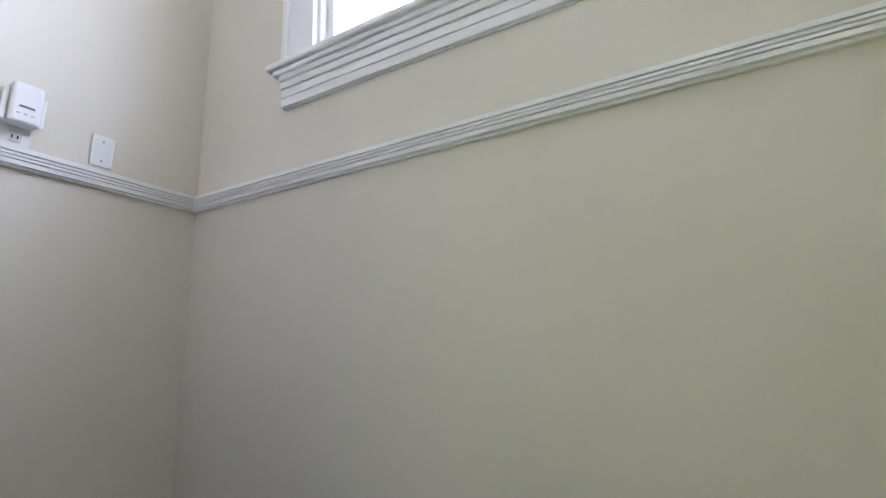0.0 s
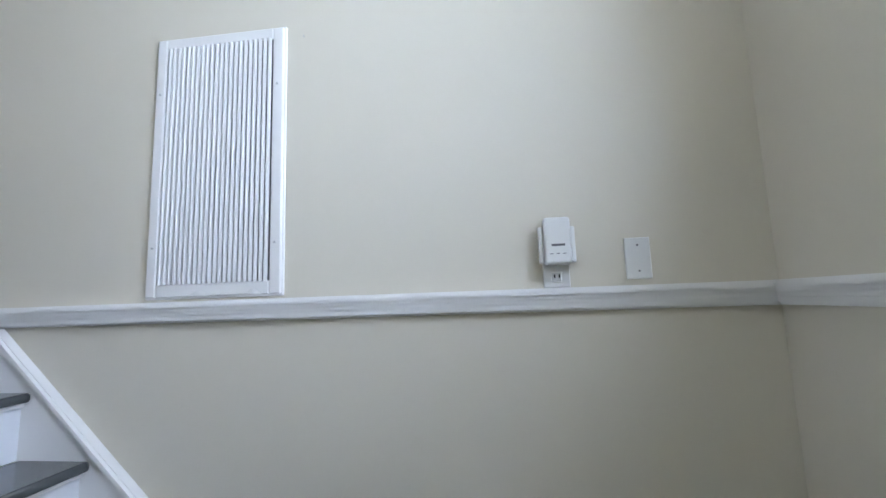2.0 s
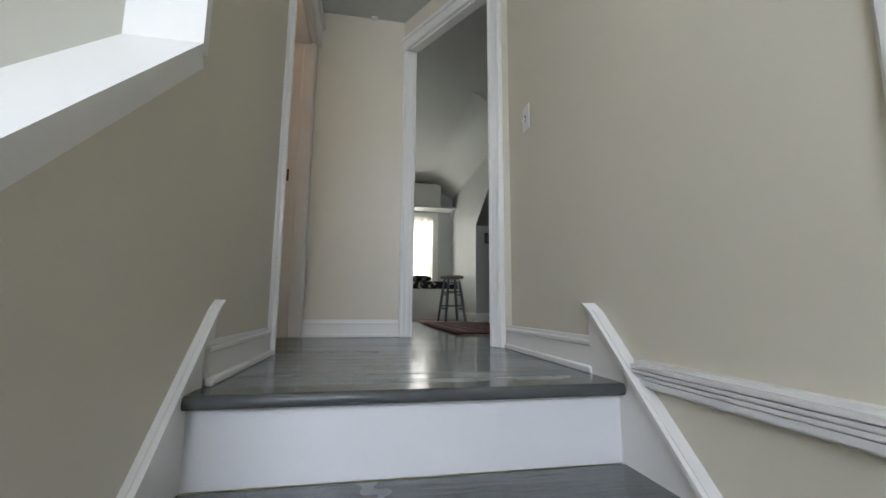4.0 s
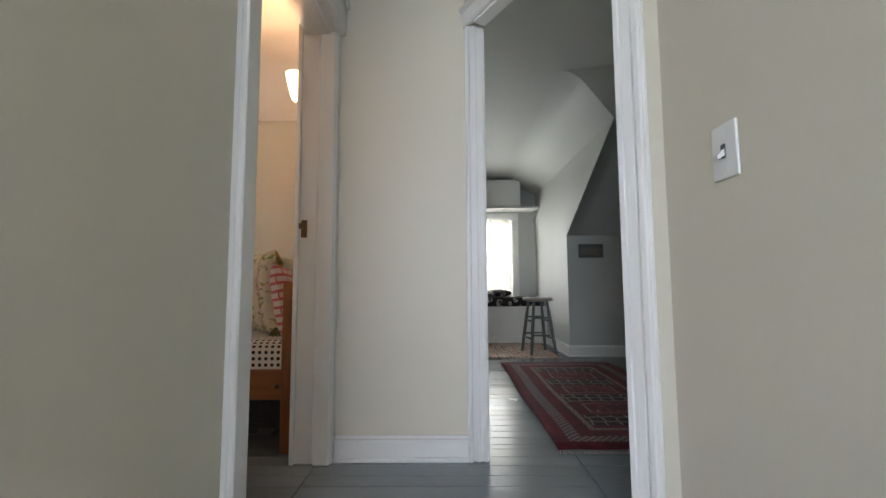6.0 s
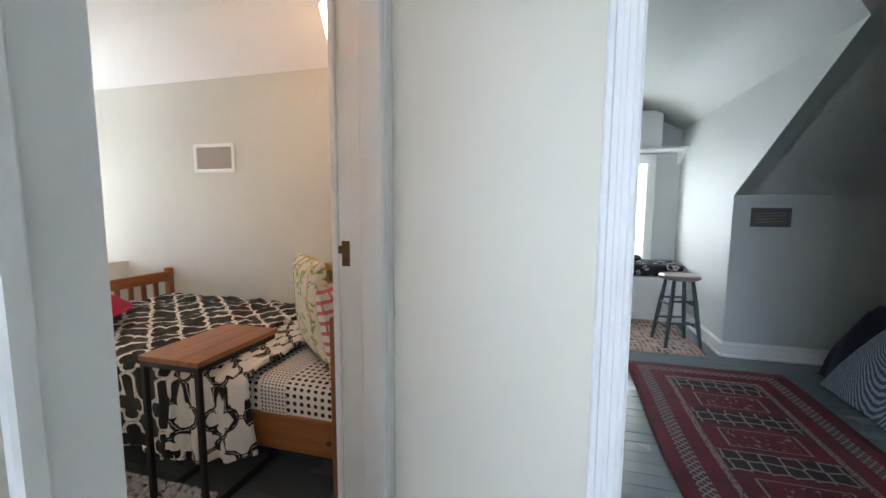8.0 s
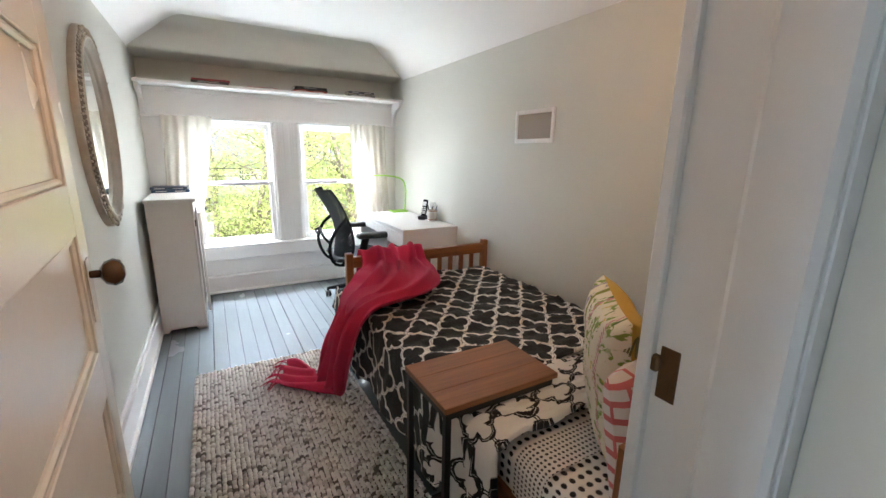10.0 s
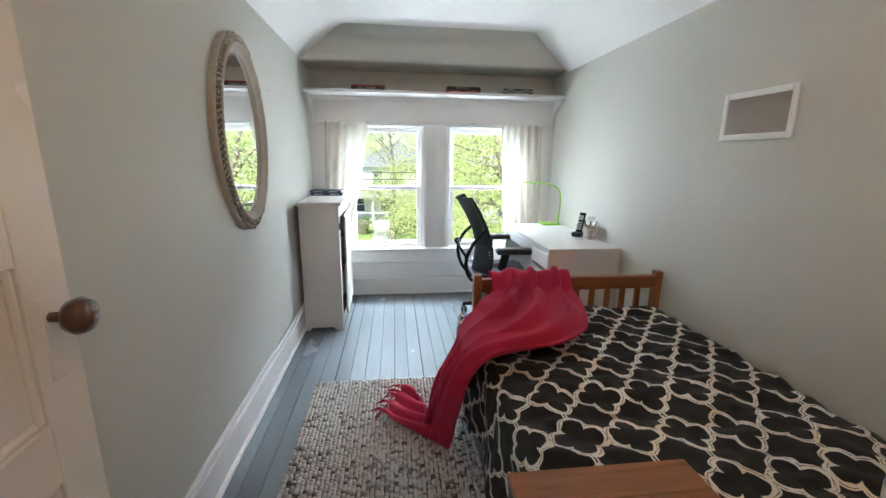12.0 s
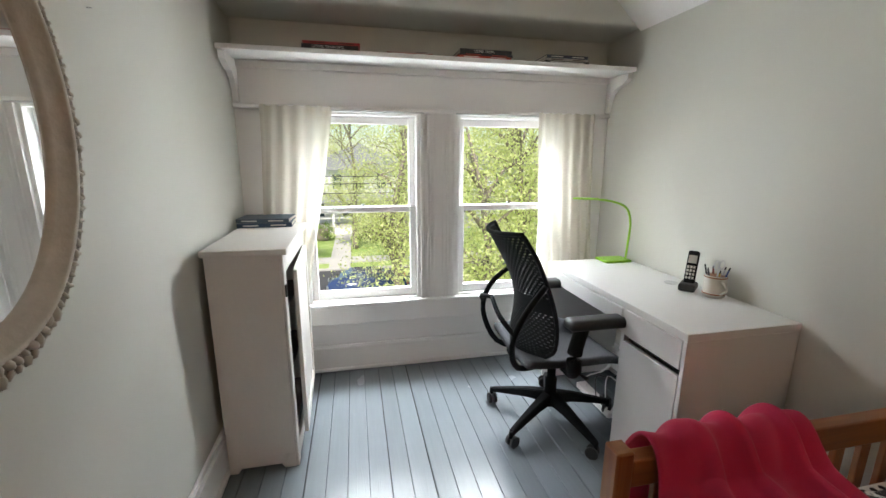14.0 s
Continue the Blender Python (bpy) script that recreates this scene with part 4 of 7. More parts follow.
def persian():
    """Red wool rug: guard stripes, a barber-pole border and a field of medallions between framed panels."""
    n = Nodes("red_tribal_wool")
    vec = n.coords("UV")
    sep = n.tree.nodes.new("ShaderNodeSeparateXYZ")
    n.link(vec, sep.inputs[0])
    L, W = 2.02, 1.02
    x, y = sep.outputs[0], sep.outputs[1]
    ex_ = n.math("MINIMUM", x, n.math("SUBTRACT", L, x))
    ey_ = n.math("MINIMUM", y, n.math("SUBTRACT", W, y))
    e = n.math("MINIMUM", ex_, ey_)

    def between(v, a, b):
        return n.math("MULTIPLY", n.math("GREATER_THAN", v, a), n.math("LESS_THAN", v, b))
    # chain of small crosses in the border
    chk = n.tree.nodes.new("ShaderNodeTexVoronoi")
    chk.feature, chk.distance = "F1", "MANHATTAN"
    chk.inputs["Scale"].default_value = 26.0
    chk.inputs["Randomness"].default_value = 0.0
    n.link(vec, chk.inputs["Vector"])
    cross = between(chk.outputs["Distance"], 0.35, 0.62)
    vor = n.tree.nodes.new("ShaderNodeTexVoronoi")
    vor.feature = "DISTANCE_TO_EDGE"
    vor.inputs["Scale"].default_value = 13.0
    vor.inputs["Randomness"].default_value = 0.25
    n.link(vec, vor.inputs["Vector"])
    lace = n.math("LESS_THAN", vor.outputs["Distance"], 0.065)
    grain = n.noise(vec, 160, 3)
    red, deep, cream, dark = (0.15, 0.006, 0.014), (0.07, 0.004, 0.010), (0.27, 0.20, 0.16), (0.010, 0.007, 0.010)
    col = n.mix(n.ramp(n.noise(vec, 6, 3), 0.35, 0.65), red, deep)
    col = n.mix(n.math("MULTIPLY", between(e, 0.075, 0.145), cross), col, (0.22, 0.20, 0.19))
    col = n.mix(n.math("MULTIPLY", between(e, 0.225, 0.255), n.ramp(n.noise(vec, 90), 0.44, 0.5)), col, cream)
    inside = n.math("GREATER_THAN", e, 0.26)
    px = n.math("FLOORED_MODULO", n.math("SUBTRACT", x, 0.26), 0.43)
    panel = n.math("MULTIPLY", inside, n.math("LESS_THAN", px, 0.17))
    col = n.mix(n.math("MULTIPLY", panel, 0.85), col, dark)
    col = n.mix(n.math("MULTIPLY", panel, lace), col, cream)
    gap = n.math("MULTIPLY", inside, n.math("GREATER_THAN", px, 0.17))
    d1 = n.math("ABSOLUTE", n.math("SUBTRACT", px, 0.30))
    d2 = n.math("ABSOLUTE", n.math("SUBTRACT", y, W / 2))
    m = n.math("MAXIMUM", n.math("MULTIPLY", d1, 2.0), d2)
    col = n.mix(n.math("MULTIPLY", gap, between(m, 0.166, 0.176)), col, cream)
    col = n.mix(n.math("MULTIPLY", n.math("MULTIPLY", gap, n.math("LESS_THAN", m, 0.15)), n.ramp(n.noise(vec, 30, 2), 0.6, 0.63)), col, (0.30, 0.15, 0.13))
    k = n.mix(n.math("MULTIPLY", grain, 0.35), col, (0.02, 0.004, 0.006))
    n.set(Base_Color=k, Roughness=0.95)
    n.bump(grain, 0.6, 0.003)
    return n.mat


rug = rug_flat("red_rug", -5.22, -3.20, 1.02, 2.05, persian(), "red tribal wool rug with dark medallions on the floor")
bm = bmesh.new()
rr = random.Random(2)
for k in range(90):
    for x in (-5.22, -3.20):
        y = 1.03 + k * 0.0113
        s = -1 if x < -4 else 1
        rod([(x, y, 0.006), (x + s * 0.02, y + rr.uniform(-0.004, 0.004), 0.005), (x + s * 0.035, y + rr.uniform(-0.008, 0.008), 0.003)], 0.0018, 4, bm)
part("fringe", bm, cloth("cream_fringe", (0.5, 0.45, 0.36)), rug, "cream knotted fringe", kind="stuff")


def rag_weave():
    n = Nodes("rag_rug_weave")
    vec = n.coords("UV")
    br = n.tree.nodes.new("ShaderNodeTexBrick")
    n.link(vec, br.inputs["Vector"])
    for key, v in (("Scale", 1.0), ("Mortar Size", 0.006), ("Brick Width", 0.17), ("Row Height", 0.042), ("Bias", 0.0)):
        br.inputs[key].default_value = v
    br.inputs["Color1"].default_value = (0.42, 0.16, 0.10, 1)
    br.inputs["Color2"].default_value = (0.06, 0.05, 0.07, 1)
    br.inputs["Mortar"].default_value = (0.50, 0.44, 0.38, 1)
    n.set(Base_Color=n.mix(n.ramp(n.noise(vec, 14, 2), 0.4, 0.6), br.outputs["Color"], (0.52, 0.40, 0.33)), Roughness=0.95)
    n.bump(n.noise(vec, 120, 2), 0.5, 0.003)
    return n.mat


rug_flat("rag_rug", -6.52, -5.50, 0.35, 1.68, rag_weave(), "small rag rug in coral and charcoal strips")


def stool():
    s = thing("bar_stool", (-5.80, 1.52, 0), "round wooden stool with grey legs and worn seat", "stool")
    part("seat", lathe([(0.0, 0.572), (0.13, 0.572), (0.158, 0.582), (0.165, 0.596), (0.160, 0.609), (0.14, 0.614), (0.06, 0.607), (0.0, 0.605)], (-5.80, 1.52, 0), 32), M_SEATWOOD, s, "worn pale wooden seat", smooth=True)
    feet = []
    for k in range(4):
        a = math.pi / 4 + k * math.pi / 2 + 0.18
        top, foot = Vector((-5.80 + 0.105 * math.cos(a), 1.52 + 0.105 * math.sin(a), 0.58)), Vector((-5.80 + 0.20 * math.cos(a), 1.52 + 0.20 * math.sin(a), 0))
        feet.append((top, foot))
        part("leg", rod([foot, foot.lerp(top, 0.3), foot.lerp(top, 0.6), top], [0.013, 0.018, 0.019, 0.014], 12), M_DARKGREY, s, smooth=True)
    for h, ks in ((0.30, (0, 2)), (0.36, (1, 3)), (0.62, (0, 2)), (0.68, (1, 3))):
        for k in ks:
            a, b = feet[k], feet[(k + 1) % 4]
            p, q = a[1].lerp(a[0], h), b[1].lerp(b[0], h)
            part("rung", rod([p, p.lerp(q, 0.5), q], [0.008, 0.011, 0.008], 10), M_DARKGREY, s, smooth=True)


stool()

bench = thing("window_bench", (-6.83, 0.9, 0), "white built-in window bench in the dormer", "bench")
part("front", box(-6.56, 0.0, 0, -6.54, 1.80, 0.44), M_TRIM, bench)
part("seat", box(-7.10, 0.0, 0.44, -6.53, 1.80, 0.465, None, 0.006, 2), M_TRIM, bench)
part("kickboard", box(-6.54, 0.0, 0, -6.528, 1.80, 0.09, None, 0.003), M_TRIM, bench)


def dark_floral():
    n = Nodes("dark_floral_print")
    vec = n.coords("Object")
    v1 = n.tree.nodes.new("ShaderNodeTexVoronoi")
    v1.inputs["Scale"].default_value = 11.0
    n.link(vec, v1.inputs["Vector"])
    petals = n.math("MULTIPLY", n.math("GREATER_THAN", v1.outputs["Distance"], 0.18), n.math("LESS_THAN", v1.outputs["Distance"], 0.42))
    lobes = n.ramp(n.noise(vec, 38, 2, 0.5, 1.0), 0.46, 0.5)
    n.set(Base_Color=n.mix(n.math("MULTIPLY", petals, lobes), (0.014, 0.012, 0.014), (0.50, 0.46, 0.42)), Roughness=0.9)
    n.bump(n.noise(vec, 300, 2), 0.3, 0.002)
    return n.mat


M_DARKFLORAL = dark_floral()
cu = thing("bench_cushion", (-6.83, 0.9, 0.465), "dark floral box cushion on the window bench", "cushion")
bm = box(-7.08, 0.05, 0.467, -6.55, 1.78, 0.585, None, 0.03, 4)
part("cover", bm, M_DARKFLORAL, cu, smooth=True)
for k in range(2):
    xs, ys = (-6.75, 1.2), (-6.9, 0.8)
    c = (xs, ys)[k]
    own = sheet(lambda u, v: (c[0] + 0.16 * math.cos(2 * math.pi * u) * math.sin(math.pi * v), c[1] + 0.19 * math.sin(2 * math.pi * u) * math.sin(math.pi * v), 0.635 - 0.05 * math.cos(math.pi * v) + 0.008 * wobble(u * 4, v * 4)), 20, 10, lambda u, v: (u, v))
    solid("bench_pillow", own, M_DARKFLORAL, "dark floral pillow lying on the bench cushion", "pillow", smooth=True)

shelf = thing("dormer_shelf", (-6.95, 0.9, 1.80), "white shelf above the dormer window", "shelf")
part("board", box(-7.10, 0.0, 1.795, -6.78, 1.80, 1.82, None, 0.004), M_TRIM, shelf)
part("bracket", extrude([(-7.1, 1.765, 1.795), (-6.86, 1.765, 1.795), (-7.1, 1.765, 1.66)], (0, 0.03, 0)), M_TRIM, shelf)
hb = thing("high_cupboard", (-6.95, 0.8, 1.82), "white boxed cupboard on the dormer shelf", "cupboard")
part("body", box(-7.10, 0.02, 1.822, -6.85, 1.55, 2.22, None, 0.004), M_TRIM, hb)
part("door", box(-6.85, 0.82, 1.835, -6.832, 1.54, 2.21, None, 0.003), M_TRIM, hb)
part("door", box(-6.85, 0.05, 1.835, -6.832, 0.81, 2.21, None, 0.003), M_TRIM, hb)
bm = bmesh.new()
quad(bm, [(-7.1, 0.0, 2.23), (-7.1, 1.8, 2.23), (-6.85, 1.40, 2.252), (-6.85, 0.0, 2.252)])
solid("wall_attic_hip", bm, M_ATTIC, "pale grey sloped plaster over the dormer shelf", "wall", "structure")


def curtain(name, path_x, z0, z1, y, folds, amp, label, axis="x", group="bedroom curtains", spread=(1.0, 1.0), lean=0.0):
    """A gathered curtain along path_x = (from, to), hung from z1; spread widens it towards the hem."""
    a, b = path_x
    nu = folds * 8

    def fn(u, v):
        z = z1 + (z0 - z1) * v
        w = 1 + (spread[0] - 1) * v
        base = a + (b - a) * u * w + lean * v ** 1.5
        wave = amp * (0.35 + 0.65 * v) * math.sin(2 * math.pi * folds * u + 0.9 * math.sin(5 * u + 2 * v)) + 0.006 * wobble(u * 9, v * 5)
        return (base, y + wave, z) if axis == "x" else (y + wave, base, z)
    c = thing(name, ((a + b) / 2, y, z0) if axis == "x" else (y, (a + b) / 2, z0), label, "curtain", group)
    part("cloth", sheet(fn, nu, 36, lambda u, v: (abs(b - a) * 1.6 * u, (z1 - z0) * v)), M_CURTAIN, c, smooth=True)
    head = sheet(lambda u, v: fn(u, 0)[:2] + (z1 - 0.03 + 0.05 * v + 0.004 * math.sin(40 * u),), nu, 3)
    part("heading", head, M_CURTAIN, c, smooth=True)
    return c


curtain("attic_curtain", (0.95, 1.43), 0.60, 1.66, -7.055, 6, 0.012, "sheer ivory curtain at the dormer window", "y", "attic curtains")
curtain("attic_curtain", (0.35, 0.75), 0.60, 1.66, -7.055, 6, 0.012, "sheer ivory curtain at the dormer window", "y", "attic curtains")


def grille(name, m, w, h, slats, upright, material, label, back):
    """A framed wall register; local x along the wall, z up, y out of the wall."""
    g = thing(name, m.translation, label, "vent")

    def put(nm, bm, mat):
        bmesh.ops.transform(bm, matrix=m, verts=bm.verts)
        bmesh.ops.recalc_face_normals(bm, faces=bm.faces)
        return part(nm, bm, mat, g)
    bm = bmesh.new()
    f = 0.026
    for a in ((0, 0, f, h), (w - f, 0, w, h), (f, 0, w - f, f), (f, h - f, w - f, h)):
        box(a[0], 0, a[1], a[2], 0.012, a[3], bm, 0.003)
    put("frame", bm, material)
    put("backing", box(f * 0.5, 0.001, f * 0.5, w - f * 0.5, 0.003, h - f * 0.5), back)
    for k in range(slats):
        if upright:
            x = f + (w - 2 * f) * (k + 0.5) / slats
            put("slat", box(x - 0.0027, 0.003, f, x + 0.0027, 0.009, h - f), M_GRILLE)
        else:
            z = f + (h - 2 * f) * (k + 0.5) / slats
            put("slat", box(f, 0.003, z - 0.003, w - f, 0.010, z + 0.002), M_GRILLE)
    for x in (0.012, w - 0.012):
        put("screw", rod([(x, 0.012, h * 0.45), (x, 0.0135, h * 0.45)], 0.003, 8), M_STEEL)


M_GRILLE = surface("beige_grille_metal", (0.40, 0.35, 0.30), 0.4, 0.08)
M_GRILLEGREY = surface("grey_register", (0.13, 0.13, 0.13), 0.5, 0.08)
grille("wall_register", Matrix(((0, 1, 0, -5.58), (1, 0, 0, 1.92), (0, 0, 1, 1.04), (0, 0, 0, 1))), 0.26, 0.145, 8, False, M_GRILLEGREY, "small grey metal wall register on the knee wall", M_SHADOWGAP)

ab = thing("attic_bed", (-4.6, 3.0, 0), "low bed with navy blanket and striped blue quilt", "bed")


def quilt_end(x0, x1, y0, y1, top, bulge, seed):
    def fn(u, v):
        s, t = 2 * u - 1, v
        x = (x0 + x1) / 2 + (x1 - x0) / 2 * s * (1 + 0.05 * (1 - t))
        edge = (1 - abs(s) ** 4)
        y = y0 + (y1 - y0) * t + 0.05 * wobble(u * 5 + seed, v * 4)
        z = top * (edge ** 0.35) * min(1.0, (t * 7.0) ** 0.5) + 0.025 * wobble(u * 8, v * 6, seed)
        return (x, y, max(z, 0.012))
    return sheet(fn, 30, 26, lambda u, v: ((x1 - x0) * u, (y1 - y0) * v))


part("mattress", box(-5.15, 2.55, 0.15, -4.15, 3.95, 0.42, None, 0.05, 3), M_SAGE, ab)
part("navy_blanket", quilt_end(-5.34, -4.62, 2.30, 3.95, 0.57, 0.1, 3), M_NAVY, ab, "navy knitted blanket", smooth=True)
part("quilt", quilt_end(-5.10, -3.9, 2.22, 3.95, 0.56, 0.1, 8), M_TICKING, ab, "blue and white striped quilt", smooth=True)
for x in (-5.1, -4.2):
    for y in (2.6, 3.9):
        part("leg", box(x - 0.03, y - 0.03, 0, x + 0.03, y + 0.03, 0.16), M_PINE_Z, ab)

# ---- window bedroom: furniture ----


def oval_mirror():
    yc, zc, ry, rz = -2.362, 1.416, 0.333, 0.450
    m = thing("oval_mirror", (XE, yc, zc), "oval wall mirror in a distressed cream carved frame", "mirror")
    N = 72
    prof = [(0.0, 0.0), (0.0, 0.016), (0.004, 0.024), (0.010, 0.027), (0.014, 0.025), (0.040, 0.034), (0.044, 0.040), (0.050, 0.042), (0.056, 0.040), (0.058, 0.034), (0.072, 0.028), (0.075, 0.024), (0.082, 0.022), (0.088, 0.016), (0.090, 0.010)]
    own = bmesh.new()
    rings = []
    for k in range(N):
        a = 2 * math.pi * k / N
        rings.append([own.verts.new((XE - h, yc + (ry - d) * math.cos(a), zc + (rz - d) * math.sin(a))) for d, h in prof])
    for k in range(N):
        p, q = rings[k], rings[(k + 1) % N]
        for i in range(len(prof) - 1):
            own.faces.new((p[i], p[i + 1], q[i + 1], q[i]))
    bmesh.ops.recalc_face_normals(own, faces=own.faces)
    part("frame", own, M_FRAME, m, smooth=True)
    own = bmesh.new()
    vs = [own.verts.new((XE - 0.012, yc + (ry - 0.084) * math.cos(2 * math.pi * k / N), zc + (rz - 0.084) * math.sin(2 * math.pi * k / N))) for k in range(N)]
    own.faces.new(vs)
    part("mirror_glass", own, M_MIRROR, m, "silvered mirror glass")
    # carved leaves and beads on the outer band
    r = random.Random(11)
    leaf = bmesh.new()
    for k in range(100):
        a = 2 * math.pi * k / 100
        dense = 1.0 if abs(math.sin(a)) > 0.86 else 0.7
        for j in range(2):
            d = 0.018 + 0.016 * j + r.uniform(-0.004, 0.004)
            c = Vector((XE - 0.029 - 0.006 * j, yc + (ry - d) * math.cos(a + 0.02 * j), zc + (rz - d) * math.sin(a + 0.02 * j)))
            s = r.uniform(0.008, 0.0135) * dense
            bmesh.ops.create_icosphere(leaf, subdivisions=1, radius=1.0, matrix=Matrix.Translation(c) @ Matrix.Rotation(a + r.uniform(-0.8, 0.8), 4, "X") @ Matrix.Diagonal((s * 0.8, s * 1.5, s * 0.7, 1)))
    # a darker colour deepens the recess behind the carved leaves
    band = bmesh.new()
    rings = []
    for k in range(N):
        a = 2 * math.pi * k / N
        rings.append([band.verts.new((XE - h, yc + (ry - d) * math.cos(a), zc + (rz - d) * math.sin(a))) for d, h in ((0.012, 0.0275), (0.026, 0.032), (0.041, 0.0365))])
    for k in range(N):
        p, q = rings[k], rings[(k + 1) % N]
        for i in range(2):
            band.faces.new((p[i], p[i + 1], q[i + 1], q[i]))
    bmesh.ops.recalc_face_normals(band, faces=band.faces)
    part("carved_band", band, M_FRAMEDARK, m, "dark brown ground in the recess of the carved band", smooth=True)
    part("carving", leaf, M_FRAME, m, "carved leaf and bead ornament", smooth=True)
    return m


M_FRAMEDARK = surface("recess_dark_ground", (0.15, 0.115, 0.08), 0.55, 0.3, 20, 90, 0.6, 0.003)
M_FRAME = surface("distressed_cream", (0.43, 0.38, 0.31), 0.5, 0.25, 14, 70, 0.5, 0.003, grime=(0.08, 0.065, 0.05))
oval_mirror()
for y, z in ((-2.85, 1.69), (-1.93, 1.86)):
    solid("nail", rod([(XE, y, z), (XE - 0.012, y, z)], 0.0016, 6), M_STEEL, "small steel nail in the grey bedroom wall", "nail")


def narrow_cabinet():
    x0, x1, y0, y1 = -2.385, -2.112, -3.95, -3.285
    c = thing("narrow_cabinet", (-2.25, -3.6, 0), "old white painted narrow cabinet with door ajar", "cabinet")
    part("side_panel", extrude([(x0, y1, 0), (x0 + 0.045, y1, 0), (x0 + 0.06, y1, 0.022), (x1 - 0.05, y1, 0.022), (x1 - 0.035, y1, 0), (x1, y1, 0), (x1, y1, 0.972), (x0, y1, 0.972)], (0, -0.02, 0)), M_CAB, c)
    part("side_panel", box(x0, y0, 0, x1, y0 + 0.02, 0.972), M_CAB, c)
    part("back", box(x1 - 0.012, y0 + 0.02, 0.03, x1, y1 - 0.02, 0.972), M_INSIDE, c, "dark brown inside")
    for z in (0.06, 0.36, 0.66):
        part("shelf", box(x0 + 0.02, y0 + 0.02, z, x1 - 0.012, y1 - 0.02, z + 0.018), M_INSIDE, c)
    bm = box(x0 - 0.014, y1 - 0.05, 0.0, x0, y1, 0.972, None, 0.003)
    box(x0 - 0.014, y0, 0.0, x0, y0 + 0.05, 0.972, bm, 0.003)
    box(x0 - 0.014, y0 + 0.05, 0.885, x0, y1 - 0.05, 0.972, bm, 0.003)
    box(x0 - 0.014, y0 + 0.05, 0.02, x0, y1 - 0.05, 0.10, bm, 0.003)
    part("face_frame", bm, M_CAB, c)
    d = part("door", bmesh_door(0.52, 0.775), M_CAB, c)
    d.matrix_basis = Matrix.Translation(Vector((x0 - 0.016, y0 + 0.06, 0.105)) - c.location) @ Matrix.Rotation(radians(2.0), 4, "Z")
    part("hinge", box(x0 - 0.019, y1 - 0.018, 0.79, x0 - 0.013, y1 - 0.002, 0.84), M_BLACK, c)
    bm = box(x0 - 0.035, y0 - 0.01, 0.972, x1 + 0.005, y1 + 0.03, 0.997, None, 0.004, 2)
    part("top", bm, M_CAB, c)
    return c


def bmesh_door(w, h):
    """A framed door leaf in the plane x = 0, from y = 0 to w and z = 0 to h."""
    bm = box(-0.018, 0, 0, 0, 0.05, h, None, 0.002)
    box(-0.018, w - 0.05, 0, 0, w, h, bm, 0.002)
    box(-0.018, 0.05, 0, 0, w - 0.05, 0.06, bm, 0.002)
    box(-0.018, 0.05, h - 0.06, 0, w - 0.05, h, bm, 0.002)
    box(-0.012, 0.05, 0.06, -0.006, w - 0.05, h - 0.06, bm)
    # the helper part() moves meshes by the thing's base; undo it for this local leaf
    bmesh.ops.translate(bm, verts=bm.verts, vec=Vector((-2.25, -3.6, 0)))
    return bm


narrow_cabinet()

PAGES = surface("book_pages", (0.62, 0.57, 0.48), 0.8, 0.1, 6, 300, 0.3)


def spine_text(body, at, size, material, parent, rz=0.0):
    """Raised lettering that faces +y, standing upright."""
    cu = bpy.data.curves.new("spine_text", "FONT")
    cu.body, cu.size, cu.extrude, cu.align_x, cu.align_y = body, size, 0.0002, "CENTER", "CENTER"
    tmp = bpy.data.objects.new("tmp", cu)
    me = bpy.data.meshes.new_from_object(tmp)
    bpy.data.objects.remove(tmp)
    me.materials.append(material)
    ob = new("spine_text", me)
    ob.parent = parent
    ob.matrix_basis = Matrix.Translation(Vector(at) - root_of(parent).location) @ pose(0, 0, 0, 90, 0, 180 + rz)
    return ob


M_LETTER = surface("white_lettering", (0.72, 0.70, 0.66), 0.6)
M_LETTER_R = surface("red_lettering", (0.5, 0.08, 0.05), 0.6)


def book(x0, x1, y0, y1, z, h, color, label, text="", bars=0, rz=0.0, ink=None):
    """A book lying flat, spine towards +y."""
    b = thing("book", ((x0 + x1) / 2, (y0 + y1) / 2, z), label, "book", "books")
    mt = surface("book_cover", color, 0.4, 0.06, 8, 90, 0.05)
    part("pages", box(x0 + 0.004, y0 + 0.003, z + 0.0025, x1 - 0.004, y1 - 0.004, z + h - 0.0025), PAGES, b)
    bm = box(x0, y0, z, x1, y1, z + 0.0025, None, 0.0006)
    box(x0, y0, z + h - 0.0025, x1, y1, z + h, bm, 0.0006)
    box(x0, y1 - 0.004, z, x1, y1, z + h, bm, 0.0012)
    part("cover", bm, mt, b)
    w = x1 - x0
    if text:
        spine_text(text, ((x0 + x1) / 2 + 0.01, y1 + 0.0006, z + h / 2), h * 0.72, ink or M_LETTER, b)
    for k in range(bars):
        c = x0 + w * (0.25 + 0.5 * k / max(bars - 1, 1))
        part("title_bar", box(c - w * 0.14, y1, z + h * 0.35, c + w * 0.14, y1 + 0.0006, z + h * 0.65), ink or M_LETTER, b)
    if rz:
        b.matrix_basis = Matrix.Translation(b.location) @ Matrix.Rotation(radians(rz), 4, "Z")
    return b


